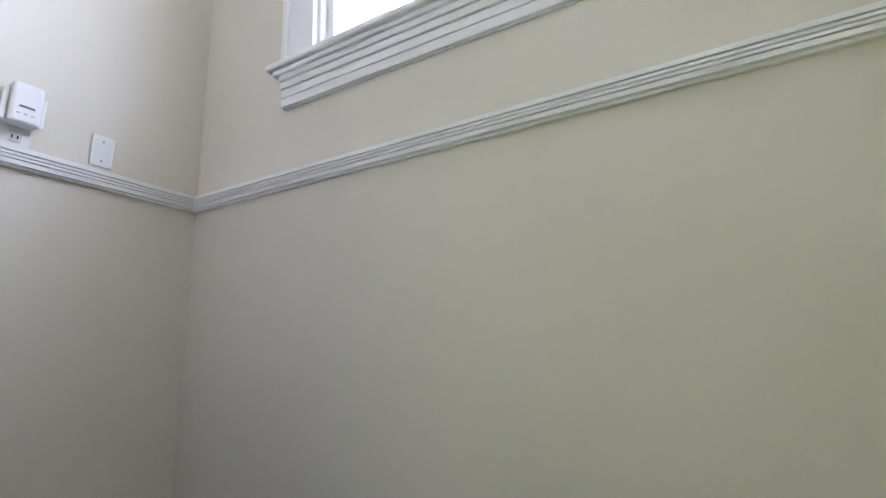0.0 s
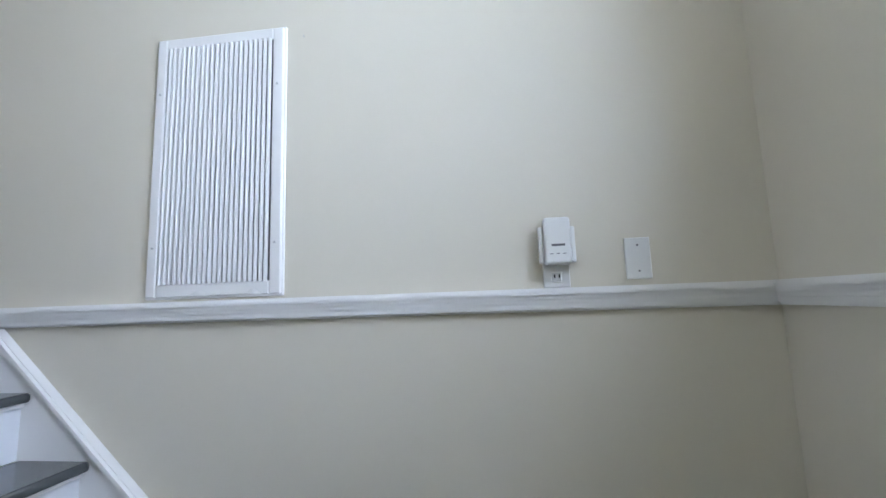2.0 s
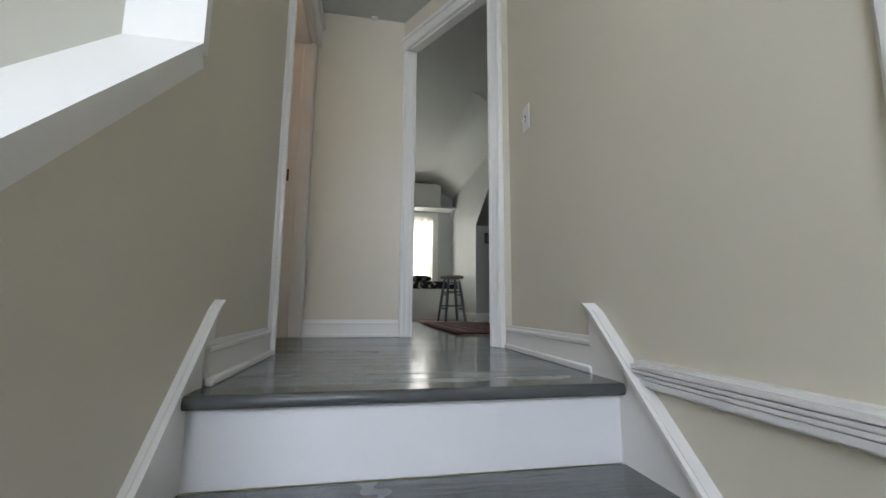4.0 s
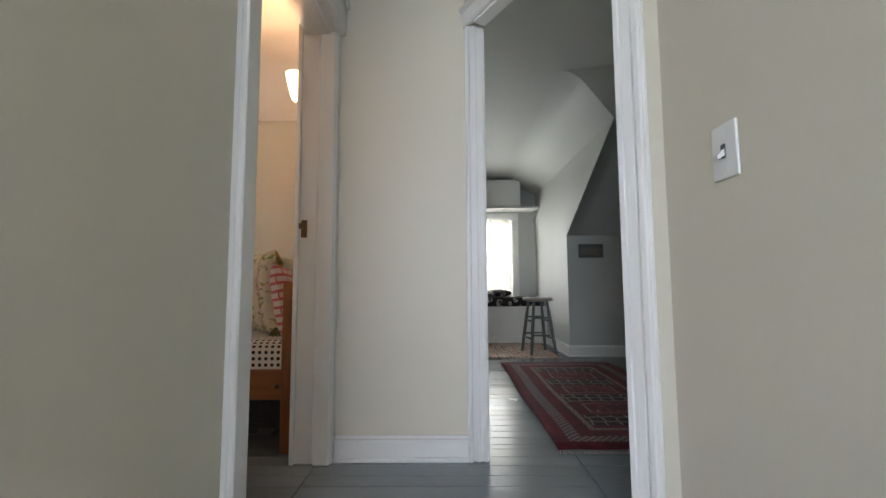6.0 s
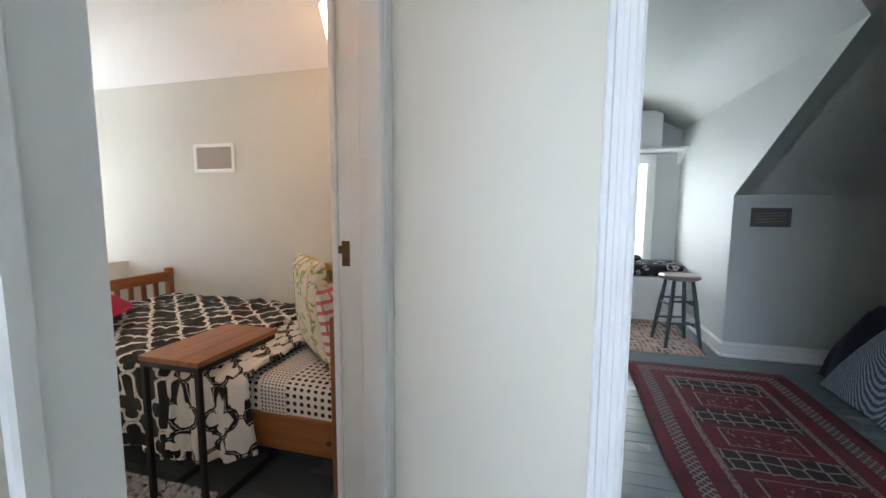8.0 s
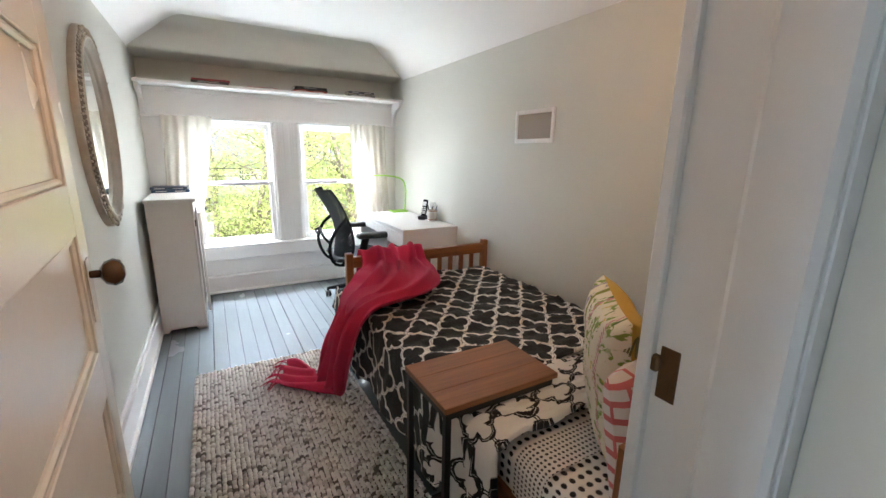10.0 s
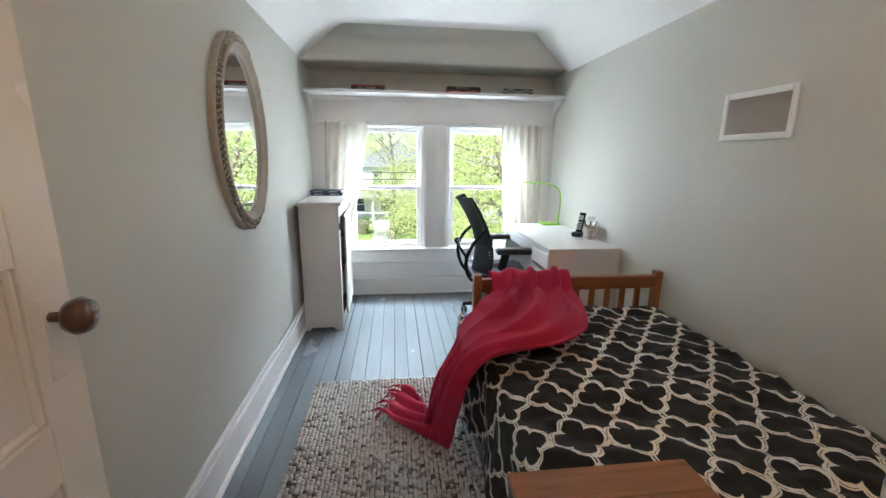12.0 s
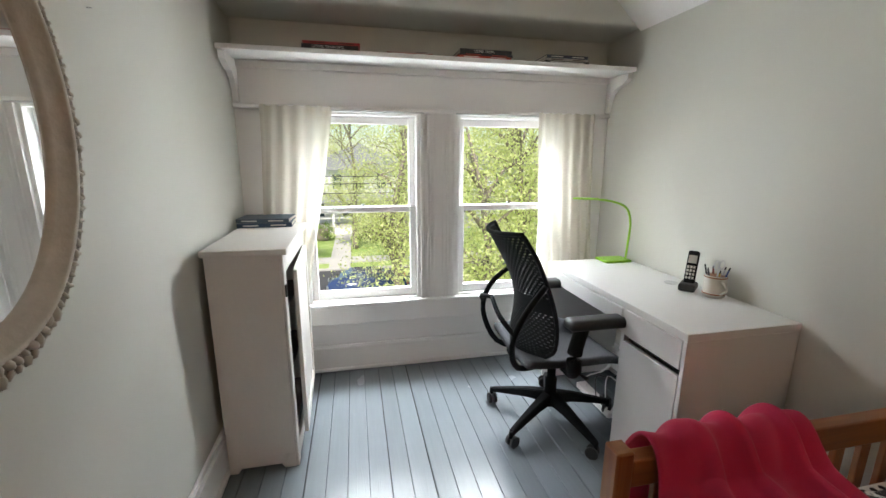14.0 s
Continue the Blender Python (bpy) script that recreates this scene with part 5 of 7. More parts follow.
# window shelf and its books
sh = thing("window_shelf", (-3.19, -3.95, 1.85), "long white shelf across the room above the windows", "shelf")
part("board", box(XW + 0.004, -4.128, 1.836, XE - 0.004, -3.822, 1.86, None, 0.004, 2), M_TRIM, sh)
part("rail", box(XW + 0.004, -4.055, 1.80, XE - 0.004, -4.035, 1.836, None, 0.003), M_TRIM, sh)
for x in (XE - 0.036, XW + 0.008):
    pts = [(x, -4.053, 1.834), (x, -3.85, 1.834), (x, -3.85, 1.80), (x, -3.90, 1.775), (x, -3.955, 1.765), (x, -3.995, 1.735), (x, -4.02, 1.69), (x, -4.035, 1.63), (x, -4.053, 1.625)]
    part("bracket", extrude(pts, (0.028, 0, 0)), M_TRIM, sh)
Z = 1.861
book(-2.735, -2.465, -4.02, -3.845, Z, 0.024, (0.025, 0.02, 0.022), "black train book lying flat on the shelf", "LIONEL TRAIN SETS")
book(-2.745, -2.470, -4.03, -3.85, Z + 0.0245, 0.014, (0.34, 0.035, 0.04), "red paperback on top of a black book", bars=2, ink=M_INSIDE)
book(-3.115, -2.875, -4.02, -3.85, Z, 0.010, (0.42, 0.20, 0.18), "thin pale magazine lying on the shelf", bars=2)
book(-3.110, -2.890, -4.03, -3.855, Z + 0.0105, 0.008, (0.60, 0.56, 0.52), "thin white magazine on another magazine", bars=1, ink=M_PRINTGREY)
book(-3.540, -3.245, -4.01, -3.84, Z, 0.013, (0.45, 0.05, 0.02), "orange red book at the bottom of a stack", bars=2)
book(-3.550, -3.255, -4.02, -3.845, Z + 0.0135, 0.011, (0.03, 0.025, 0.025), "thin black book in the middle of a stack", bars=2, ink=M_LETTER_R)
book(-3.545, -3.260, -4.02, -3.85, Z + 0.025, 0.022, (0.02, 0.02, 0.022), "black train book on top of a stack", "LIONEL TRAINS")
book(-4.005, -3.74, -4.01, -3.845, Z, 0.013, (0.02, 0.02, 0.02), "black book at the bottom of a stack", bars=3)
book(-4.010, -3.745, -4.02, -3.85, Z + 0.0135, 0.013, (0.40, 0.37, 0.33), "pale book in the middle of a stack", bars=2, ink=M_INSIDE)
book(-4.000, -3.750, -4.02, -3.85, Z + 0.027, 0.017, (0.05, 0.06, 0.09), "dark blue book on top of a stack", bars=2)
book(-2.365, -2.085 - 0.02, -3.99, -3.79, 0.998, 0.022, (0.035, 0.07, 0.13), "blue hardback lying on the narrow cabinet", bars=2, rz=2)
book(-2.36, -2.105, -3.985, -3.80, 1.0205, 0.020, (0.07, 0.10, 0.14), "slate blue hardback on a blue hardback", bars=2, rz=-3)

curtain("curtain", (-2.222, -2.585), 0.455, 1.592, -3.985, 5, 0.020, "sheer ivory curtain drawn half across the window", lean=0.07, spread=(0.62, 1))
curtain("curtain", (-3.785, -4.160), 0.455, 1.592, -3.985, 6, 0.020, "sheer ivory curtain behind the desk", lean=-0.06)


def desk():
    x0, x1, y0, y1, h = -4.298, -3.80, -3.78, -2.722, 0.75
    d = thing("desk", (-4.05, -3.25, 0), "white laminate desk with drawer and cupboard", "desk")
    part("desktop", box(x0, y0, h - 0.03, x1, y1, h, None, 0.002), M_DESK, d)
    part("end_panel", box(x0 + 0.004, y1 - 0.018, 0, x1, y1, h - 0.03, None, 0.0015), M_DESK, d)
    part("partition", box(x0 + 0.004, y1 - 0.352, 0, x1 - 0.004, y1 - 0.334, h - 0.03), M_DESK, d)
    part("end_panel", box(x0 + 0.004, y0, 0, x1, y0 + 0.018, h - 0.03, None, 0.0015), M_DESK, d)
    part("back_panel", box(x0 + 0.004, y0 + 0.018, 0.30, x0 + 0.016, y1 - 0.018, h - 0.03), M_DESK, d)
    part("cupboard_floor", box(x0 + 0.016, y1 - 0.334, 0.05, x1 - 0.02, y1 - 0.018, 0.066), M_DESK, d)
    part("drawer_front", box(x1 - 0.016, y1 - 0.331, h - 0.145, x1 + 0.001, y1 - 0.021, h - 0.034, None, 0.0015), M_DESK, d)
    part("cupboard_door", box(x1 - 0.016, y1 - 0.331, 0.05, x1 + 0.001, y1 - 0.021, h - 0.172, None, 0.0015), M_DESK, d)
    # block set in the handle gap; its dark colour is the gap's shade
    part("gap_shade_block", box(x1 - 0.05, y1 - 0.334, h - 0.172, x1 - 0.03, y1 - 0.018, h - 0.14), M_SHADOWGAP, d, "dark block coloured as shade in the handle gap")
    part("drawer_front", box(x1 - 0.016, y0 + 0.021, h - 0.105, x1 + 0.001, y1 - 0.355, h - 0.034, None, 0.0015), M_DESK, d)
    part("drawer_box", box(x0 + 0.02, y0 + 0.03, h - 0.10, x1 - 0.016, y1 - 0.36, h - 0.04), M_DESK, d)
    part("cable_grommet", lathe([(0.0, 0), (0.030, 0), (0.032, 0.002), (0.026, 0.003), (0.0, 0.002)], (-4.20, -3.265, h), 24), M_STEEL, d, "metal cable grommet")


desk()


def desk_lamp():
    bx, by = -4.19, -3.72
    l = thing("desk_lamp", (bx, by, 0.75), "lime green desk lamp with slim curved arm", "lamp")
    bm = box(bx - 0.085, by - 0.06, 0.75, bx + 0.085, by + 0.06, 0.765, None, 0.006, 2)
    part("base", bm, M_GREEN, l)
    pts = [spline([(bx - 0.06, by + 0.03, 0.765), (bx - 0.065, by + 0.03, 0.86), (bx - 0.068, by + 0.03, 0.98), (bx - 0.05, by + 0.01, 1.065), (bx + 0.01, by - 0.03, 1.10), (bx + 0.09, by - 0.08, 1.112)], k / 24) for k in range(25)]
    part("arm", rod([tuple(p) for p in pts], 0.0065, 10), M_GREEN, l, smooth=True)
    a, b = Vector(pts[-1]), Vector((bx + 0.20, by - 0.145, 1.115))
    own = box(-0.075, -0.016, -0.006, 0.075, 0.016, 0.006, None, 0.005, 2)
    d = (b - a)
    mid = a.lerp(b, 0.5)
    bmesh.ops.transform(own, matrix=Matrix.Translation(mid) @ Matrix.Rotation(math.atan2(d.y, d.x), 4, "Z"), verts=own.verts)
    part("head", own, M_GREEN, l)
    cord = [spline([(bx - 0.08, by - 0.02, 0.757), (bx - 0.10, by - 0.03, 0.755), (bx - 0.105, by - 0.045, 0.70), (bx - 0.105, by - 0.05, 0.6)], k / 12) for k in range(13)]
    part("cord", rod([tuple(p) for p in cord], 0.0025, 6), M_BLACK, l)


desk_lamp()


def phone():
    p = thing("cordless_phone", (-4.195, -3.155, 0.75), "black cordless phone standing in its cradle", "phone")
    m = Matrix.Translation((-4.195, -3.155, 0.75)) @ Matrix.Rotation(radians(-52), 4, "Z")

    def put(nm, bm, mat, parent, label=""):
        bmesh.ops.transform(bm, matrix=m, verts=bm.verts)
        return part(nm, bm, mat, parent, label)
    put("cradle", box(-0.035, -0.045, 0, 0.035, 0.05, 0.035, None, 0.010, 2), M_BLACK, p)
    tilt = Matrix.Translation((0, 0.0, 0.02)) @ Matrix.Rotation(radians(20), 4, "X")
    own = box(-0.023, -0.011, 0, 0.023, 0.013, 0.165, None, 0.008, 2)
    bmesh.ops.transform(own, matrix=tilt, verts=own.verts)
    h = put("handset", own, M_CHAIRBLACK, p)
    own = box(-0.017, 0.0125, 0.105, 0.017, 0.0145, 0.142)
    bmesh.ops.transform(own, matrix=tilt, verts=own.verts)
    put("screen", own, M_STEEL, h, "grey display")
    for r in range(4):
        for c in range(3):
            own = box(-0.017 + 0.0125 * c, 0.0125, 0.030 + 0.017 * r, -0.0085 + 0.0125 * c, 0.0145, 0.041 + 0.017 * r)
            bmesh.ops.transform(own, matrix=tilt, verts=own.verts)
            put("key", own, M_LETTER, h)


phone()


def pen_mug():
    cx, cy = -4.235, -3.055
    m = thing("pen_mug", (cx, cy, 0.75), "cream printed mug used as a pen holder", "mug")
    part("cup", lathe([(0.0, 0.0), (0.040, 0.0), (0.044, 0.004), (0.045, 0.098), (0.042, 0.098), (0.041, 0.008), (0.0, 0.008)], (cx, cy, 0.75), 28), surface("cream_ceramic", (0.58, 0.54, 0.47), 0.25, 0.05), m, smooth=True)
    pts = [(cx + 0.01, cy + 0.044 + 0.028 * math.sin(math.pi * k / 8), 0.77 + 0.055 * k / 8) for k in range(9)]
    part("handle", rod(pts, 0.005, 8), surface("cream_ceramic_handle", (0.58, 0.54, 0.47), 0.25, 0.05), m, smooth=True)
    for z in (0.764, 0.838):
        part("band", lathe([(0.0452, 0), (0.0458, 0.001), (0.0458, 0.004), (0.0452, 0.005)], (cx, cy, z), 28), M_PINE, m, "brown printed band")
    r = random.Random(4)
    inks = ((0.02, 0.02, 0.022), (0.35, 0.22, 0.03), (0.03, 0.06, 0.2), (0.4, 0.4, 0.4), (0.2, 0.05, 0.03), (0.02, 0.02, 0.02))
    for k, ink in enumerate(inks):
        a = k * 1.05
        base = Vector((cx + 0.015 * math.cos(a), cy + 0.015 * math.sin(a), 0.76))
        tip = Vector((cx + 0.048 * math.cos(a), cy + 0.048 * math.sin(a), 0.875 + r.uniform(0, 0.035)))
        pen = thing("pen", base, "thin pen standing in the mug", "pen", "pens in the mug")
        part("barrel", rod([base, base.lerp(tip, 0.9)], 0.0038, 8), surface("pen_barrel", ink, 0.3), pen)
        part("cap", rod([base.lerp(tip, 0.9), tip], [0.0038, 0.0025], 8), M_BLACK, pen)
    sc = thing("scissors", (cx, cy + 0.01, 0.76), "steel scissors standing in the mug", "scissors")
    part("blade", box(cx - 0.006, cy + 0.008, 0.765, cx + 0.006, cy + 0.011, 0.87), M_STEEL, sc)
    for s in (-1, 1):
        ring = [(cx + s * 0.014 + 0.013 * math.cos(a), cy + 0.010, 0.893 + 0.02 * math.sin(a)) for a in [2 * math.pi * k / 14 for k in range(14)]]
        part("finger_loop", rod(ring, 0.0028, 6, closed=True), M_STEEL, sc, smooth=True)


pen_mug()


def office_chair():
    """Built facing +x at the origin, then turned to the desk."""
    c = thing("office_chair", (0, 0, 0), "black mesh-backed office chair on castors", "chair")
    g = M_CHAIRBLACK
    for k in range(5):
        a = 2 * math.pi * k / 5 + radians(-4)
        d = Vector((math.cos(a), math.sin(a), 0))
        n = Vector((-d.y, d.x, 0))
        own = bmesh.new()
        rings = []
        for r, z, w, t in ((0.03, 0.135, 0.030, 0.036), (0.12, 0.125, 0.025, 0.028), (0.24, 0.098, 0.020, 0.020), (0.325, 0.078, 0.016, 0.014)):
            p = d * r
            rings.append([own.verts.new((p.x + n.x * s * w, p.y + n.y * s * w, z + u * t)) for s, u in ((-1, -0.8), (1, -0.8), (0.75, 0.8), (-0.75, 0.8))])
        for p, q in zip(rings, rings[1:]):
            for i in range(4):
                own.faces.new((p[i], p[(i + 1) % 4], q[(i + 1) % 4], q[i]))
        own.faces.new(rings[-1])
        own.faces.new(rings[0][::-1])
        bmesh.ops.recalc_face_normals(own, faces=own.faces)
        bmesh.ops.bevel(own, geom=own.edges, offset=0.004, segments=2, affect="EDGES")
        part("base_arm", own, g, c)
        p = d * 0.325
        cast = part("castor_stem", rod([(p.x, p.y, 0.085), (p.x, p.y, 0.052)], 0.011, 10), g, c)
        turn = a + 0.9 + 0.7 * k
        w = Vector((-math.sin(turn), math.cos(turn), 0))
        o = p + Vector((math.cos(turn), math.sin(turn), 0)) * 0.012
        for s in (-1, 1):
            q0, q1 = o + w * (0.006 * s), o + w * (0.024 * s)
            part("castor_wheel", rod([(q0.x, q0.y, 0.030), (o.x + w.x * 0.010 * s, o.y + w.y * 0.010 * s, 0.030), (o.x + w.x * 0.021 * s, o.y + w.y * 0.021 * s, 0.030), (q1.x, q1.y, 0.030)], [0.024, 0.0295, 0.0295, 0.022], 18), M_BLACK, cast)
    part("gas_column", lathe([(0.034, 0.09), (0.036, 0.16), (0.030, 0.165), (0.030, 0.24), (0.022, 0.245), (0.022, 0.36)], (0, 0, 0), 20), g, c, smooth=True)
    part("tilt_mechanism", box(-0.12, -0.085, 0.335, 0.11, 0.085, 0.405, None, 0.02, 3), g, c)

    def seat(u, v):
        x, y = -0.24 + 0.48 * u, -0.245 + 0.49 * v
        e = (2 * v - 1)
        z = 0.448 + 0.018 * e * e - 0.03 * max(0, (u - 0.75) * 4) ** 2 - 0.006 * math.sin(math.pi * u)
        return (x, y * (1 - 0.06 * (2 * u - 1) ** 4), z)
    thick(part("seat", sheet(seat, 16, 16), surface("seat_mesh_fabric", (0.028, 0.030, 0.034), 0.85, 0.1, 8, 400, 0.5, 0.002), c, "dark woven seat", smooth=True), 0.028, -1)
    part("seat_pan", box(-0.20, -0.19, 0.402, 0.18, 0.19, 0.425, None, 0.012, 2), g, c)

    # backrest: a curved shell, pierced by rows of slots
    def back(u, v):
        s, h = 2 * u - 1, v
        half = 0.225 * (0.96 + 0.13 * math.cos(2.0 * math.pi * (h * 1.08 - 0.22)) + 0.05 * h) * (1 - 0.25 * max(0, h - 0.82) / 0.18) * (1 - 0.45 * max(0, 0.18 - h) / 0.18)
        z = 0.40 + 0.62 * h
        x = -0.225 + 0.055 * math.sin(math.pi * (h * 1.15 - 0.05)) - 0.115 * h ** 1.6 + 0.085 * s * s
        return (x, half * s, z + 0.012 * s * s * h)
    NU, NV = 76, 147
    own = sheet(back, NU, NV)
    own.faces.ensure_lookup_table()
    gone = []
    for i in range(2, NU - 2):
        for j in range(2, NV - 2):
            row = j // 3
            if j % 3 == 1 and (i + (row % 2) * 2) % 4 > 1 and not (62 <= j <= 76):
                gone.append(own.faces[i * NV + j])
    bmesh.ops.delete(own, geom=gone, context="FACES")
    thick(part("backrest", own, g, c, "pierced curved plastic back"), 0.006)
    rim = [back(0, k / 30) for k in range(31)] + [back(k / 12, 1) for k in range(1, 12)] + [back(1, 1 - k / 30) for k in range(31)] + [back(1 - k / 12, 0) for k in range(1, 12)]
    part("back_rim", rod(rim, 0.010, 8, closed=True), g, c, smooth=True)
    for s in (-1, 1):
        pts = [spline([(-0.10, s * 0.09, 0.37), (-0.25, s * 0.15, 0.40), (-0.31, s * 0.22, 0.55), (-0.265, s * 0.235, 0.69), (-0.158, s * 0.200, 0.80)], k / 16) for k in range(17)]
        part("back_support", rod([tuple(p) for p in pts], 0.014, 8), g, c, smooth=True)
        pts = [spline([(-0.305, s * 0.235, 0.60), (-0.345, s * 0.14, 0.66), (-0.335, 0.0, 0.70)], k / 10) for k in range(11)]
        part("lumbar_bar", rod([tuple(p) for p in pts], 0.011, 8), g, c, smooth=True)
        pts = [spline([(-0.02, s * 0.16, 0.385), (-0.04, s * 0.275, 0.42), (-0.05, s * 0.29, 0.52), (-0.02, s * 0.285, 0.64)], k / 12) for k in range(13)]
        part("arm_post", rod([tuple(p) for p in pts], [0.024] * 5 + [0.032] * 8, 12), g, c, smooth=True)
        own = box(-0.095, s * 0.285 - 0.042, 0.632, 0.178, s * 0.285 + 0.045, 0.680, None, 0.022, 5)
        part("armrest", own, M_BLACK, c, "padded black armrest", smooth=True)
    part("lever", rod([(0.02, -0.09, 0.375), (0.03, -0.20, 0.37), (0.05, -0.25, 0.365)], [0.005, 0.005, 0.010], 8), M_BLACK, c)
    c.matrix_basis = pose(-3.645, -3.37, 0, 0, 0, 179)
    return c


office_chair()

pb = thing("power_strip", (-3.98, -3.45, 0), "white power strip with cables under the desk", "power strip")
part("body", box(-4.01, -3.62, 0, -3.95, -3.30, 0.035, None, 0.006, 2), M_PLASTIC, pb)
for k in range(3):
    y = -3.55 + 0.09 * k
    pts = [spline([(-3.98, y, 0.035), (-3.96, y + 0.02, 0.12 + 0.05 * k), (-4.05, y + 0.06, 0.18), (-4.15, y + 0.03, 0.32), (-4.26, y, 0.5)], j / 16) for j in range(17)]
    part("cable", rod([tuple(p) for p in pts], 0.0035, 6), (M_PLASTIC, M_BLACK, M_PLASTIC)[k], pb)
part("plug_block", box(-4.0, -3.40, 0.035, -3.955, -3.345, 0.085, None, 0.006, 2), M_BLACK, pb)

# ---- bed ----
bed = thing("bed", (-3.75, -1.28, 0), "honey pine single bed with slatted footboard", "bed")
for x in (-3.245, -4.285):
    part("foot_post", box(x - 0.022, -2.335, 0, x + 0.022, -2.285, 0.715, None, 0.004), M_PINE_Z, bed)
    part("head_post", box(x - 0.022 + 0.05 * (x > -4), -0.275, 0, x + 0.022 + 0.05 * (x > -4), -0.225, 0.79, None, 0.004), M_PINE_Z, bed)
part("foot_top_rail", box(-4.263, -2.33, 0.618, -3.267, -2.29, 0.69, None, 0.005, 2), M_PINE, bed)
part("foot_low_rail", box(-4.263, -2.325, 0.24, -3.267, -2.295, 0.36, None, 0.004), M_PINE, bed)
for k in range(10):
    x = -4.263 + 0.0905 * (k + 1)
    part("slat", box(x - 0.016, -2.318, 0.36, x + 0.016, -2.302, 0.62, None, 0.002), M_PINE_Z, bed)
part("head_top_rail", box(-4.263, -0.27, 0.70, -3.2, -0.235, 0.775, None, 0.005, 2), M_PINE, bed)
part("head_low_rail", box(-4.263, -0.265, 0.24, -3.2, -0.24, 0.36, None, 0.004), M_PINE, bed)
for k in range(10):
    x = -4.263 + 0.096 * (k + 1)
    part("slat", box(x - 0.016, -0.26, 0.36, x + 0.016, -0.244, 0.70, None, 0.002), M_PINE_Z, bed)
part("side_rail", box(-3.222, -2.285, 0.238, -3.196, -0.275, 0.378, None, 0.005, 2), M_PINE_Y, bed)
part("side_rail", box(-4.29, -2.285, 0.238, -4.266, -0.275, 0.378, None, 0.005, 2), M_PINE_Y, bed)
part("rail_plug", rod([(-3.196, -0.30, 0.30), (-3.192, -0.30, 0.30)], 0.011, 12), M_INSIDE, bed)
part("slatted_base", box(-4.266, -2.28, 0.24, -3.222, -0.28, 0.26), M_PINE, bed)
mat_t = thing("mattress", (-3.75, -1.28, 0.26), "mattress with a black spotted white fitted sheet", "mattress")


def fitted(u, v):
    """Wrapped sheet: up one side, over the top, down the other."""
    w, h, r = 1.03, 0.27, 0.05
    x0, x1, z0, z1 = -4.262, -3.212, 0.262, 0.512
    total = 2 * (z1 - z0) + (x1 - x0)
    s = u * total
    if s < z1 - z0:
        x, z = x1, z0 + s
    elif s < z1 - z0 + x1 - x0:
        x, z = x1 - (s - (z1 - z0)), z1
    else:
        x, z = x0, z1 - (s - (z1 - z0) - (x1 - x0))
    if z > z1 - r:
        for cx, sg in ((x1 - r, 1), (x0 + r, -1)):
            if (x - cx) * sg > 0:
                d = Vector((x - cx, z - (z1 - r)))
                d = d.normalized() * r
                x, z = cx + d.x, z1 - r + d.y
    return (x + 0.004 * wobble(u * 9, v * 14, 2), -2.27 + 1.98 * v, z + 0.004 * wobble(u * 8, v * 11))


part("fitted_sheet", sheet(fitted, 90, 60, lambda u, v: (1.55 * u, 1.98 * v)), M_DOTS, mat_t, smooth=True)
part("core", box(-4.25, -2.26, 0.262, -3.222, -0.30, 0.49, None, 0.03, 2), M_SAGE, mat_t)
own = sheet(lambda u, v: Vector(fitted(0.02 + 0.93 * u, 0.84 + 0.06 * v)) + Vector((0.006 * (1 if u < 0.2 else 0), 0, 0.010)), 80, 8, lambda u, v: (1.5 * u, 0.12 * v))
top_sheet = solid("top_sheet", own, M_DOTS_FINE, "finely spotted top sheet folded back over the mattress", "sheet", smooth=True)


def drape(u, v, lift, hang, y0, y1, seed, far=1.0):
    """Duvet over the mattress: u from the hanging hem on the room side across to the wall, v along the bed."""
    top = 0.548 + lift
    length = hang + 1.06
    s = u * length
    y = y0 + (y1 - y0) * v
    puff = (0.5 if lift else 1.0) * 0.018 * wobble(u * 6 + seed, v * 9, seed) + 0.014 * wobble(u * 15, v * 22, seed) + 0.006 * wobble(u * 34, v * 40, seed)
    if s < hang:
        f = s / hang
        x = -3.135 + 0.02 * math.sin(6 * v * 3 + seed) * (1 - f) + 0.018 * wobble(v * 16 + seed, f * 2) + lift * 0.6
        z = top - 0.05 - (hang - s) * 0.98
    else:
        x = -3.135 - (s - hang)
        z = top + puff
    r = 0.075
    d = s - hang
    if -r * 1.2 < d < r * 1.2:
        a = (d + r * 1.2) / (2.4 * r) * math.pi / 2
        x = -3.135 - r + r * math.cos(a) + 0.018 * wobble(v * 16 + seed, 1.0) * math.cos(a) + lift * 0.6
        z = top - r + r * math.sin(a) + puff * math.sin(a)
    z -= 0.055 * max(0, (v - 0.93) / 0.07) ** 2 if s > hang else 0
    return (max(x, -4.285), y, max(z, 0.16))


dv = thing("duvet", (-3.7, -1.4, 0.55), "black duvet cover with white quatrefoil trellis", "duvet")
ob = part("cover", sheet(lambda u, v: drape(u, v, 0.0, 0.36, -0.93, -2.27, 1.3), 110, 120, lambda u, v: (1.42 * u, 1.34 * v)), M_DUVET, dv, smooth=True)
thick(ob, 0.02, -1)
ob = part("folded_lining", sheet(lambda u, v: drape(u, v, 0.014 - 0.010 * max(0, v - 0.85) / 0.15, 0.345 - 0.10 * abs(v - 0.55), -0.60 - 0.07 * u, -1.02 + 0.20 * u, 4.1), 110, 50, lambda u, v: (1.42 * u + 0.07, 0.42 * v + 0.03)), M_FOLD, dv, "white lining with black quatrefoil trellis, folded back", smooth=True)
thick(ob, 0.02, -1)


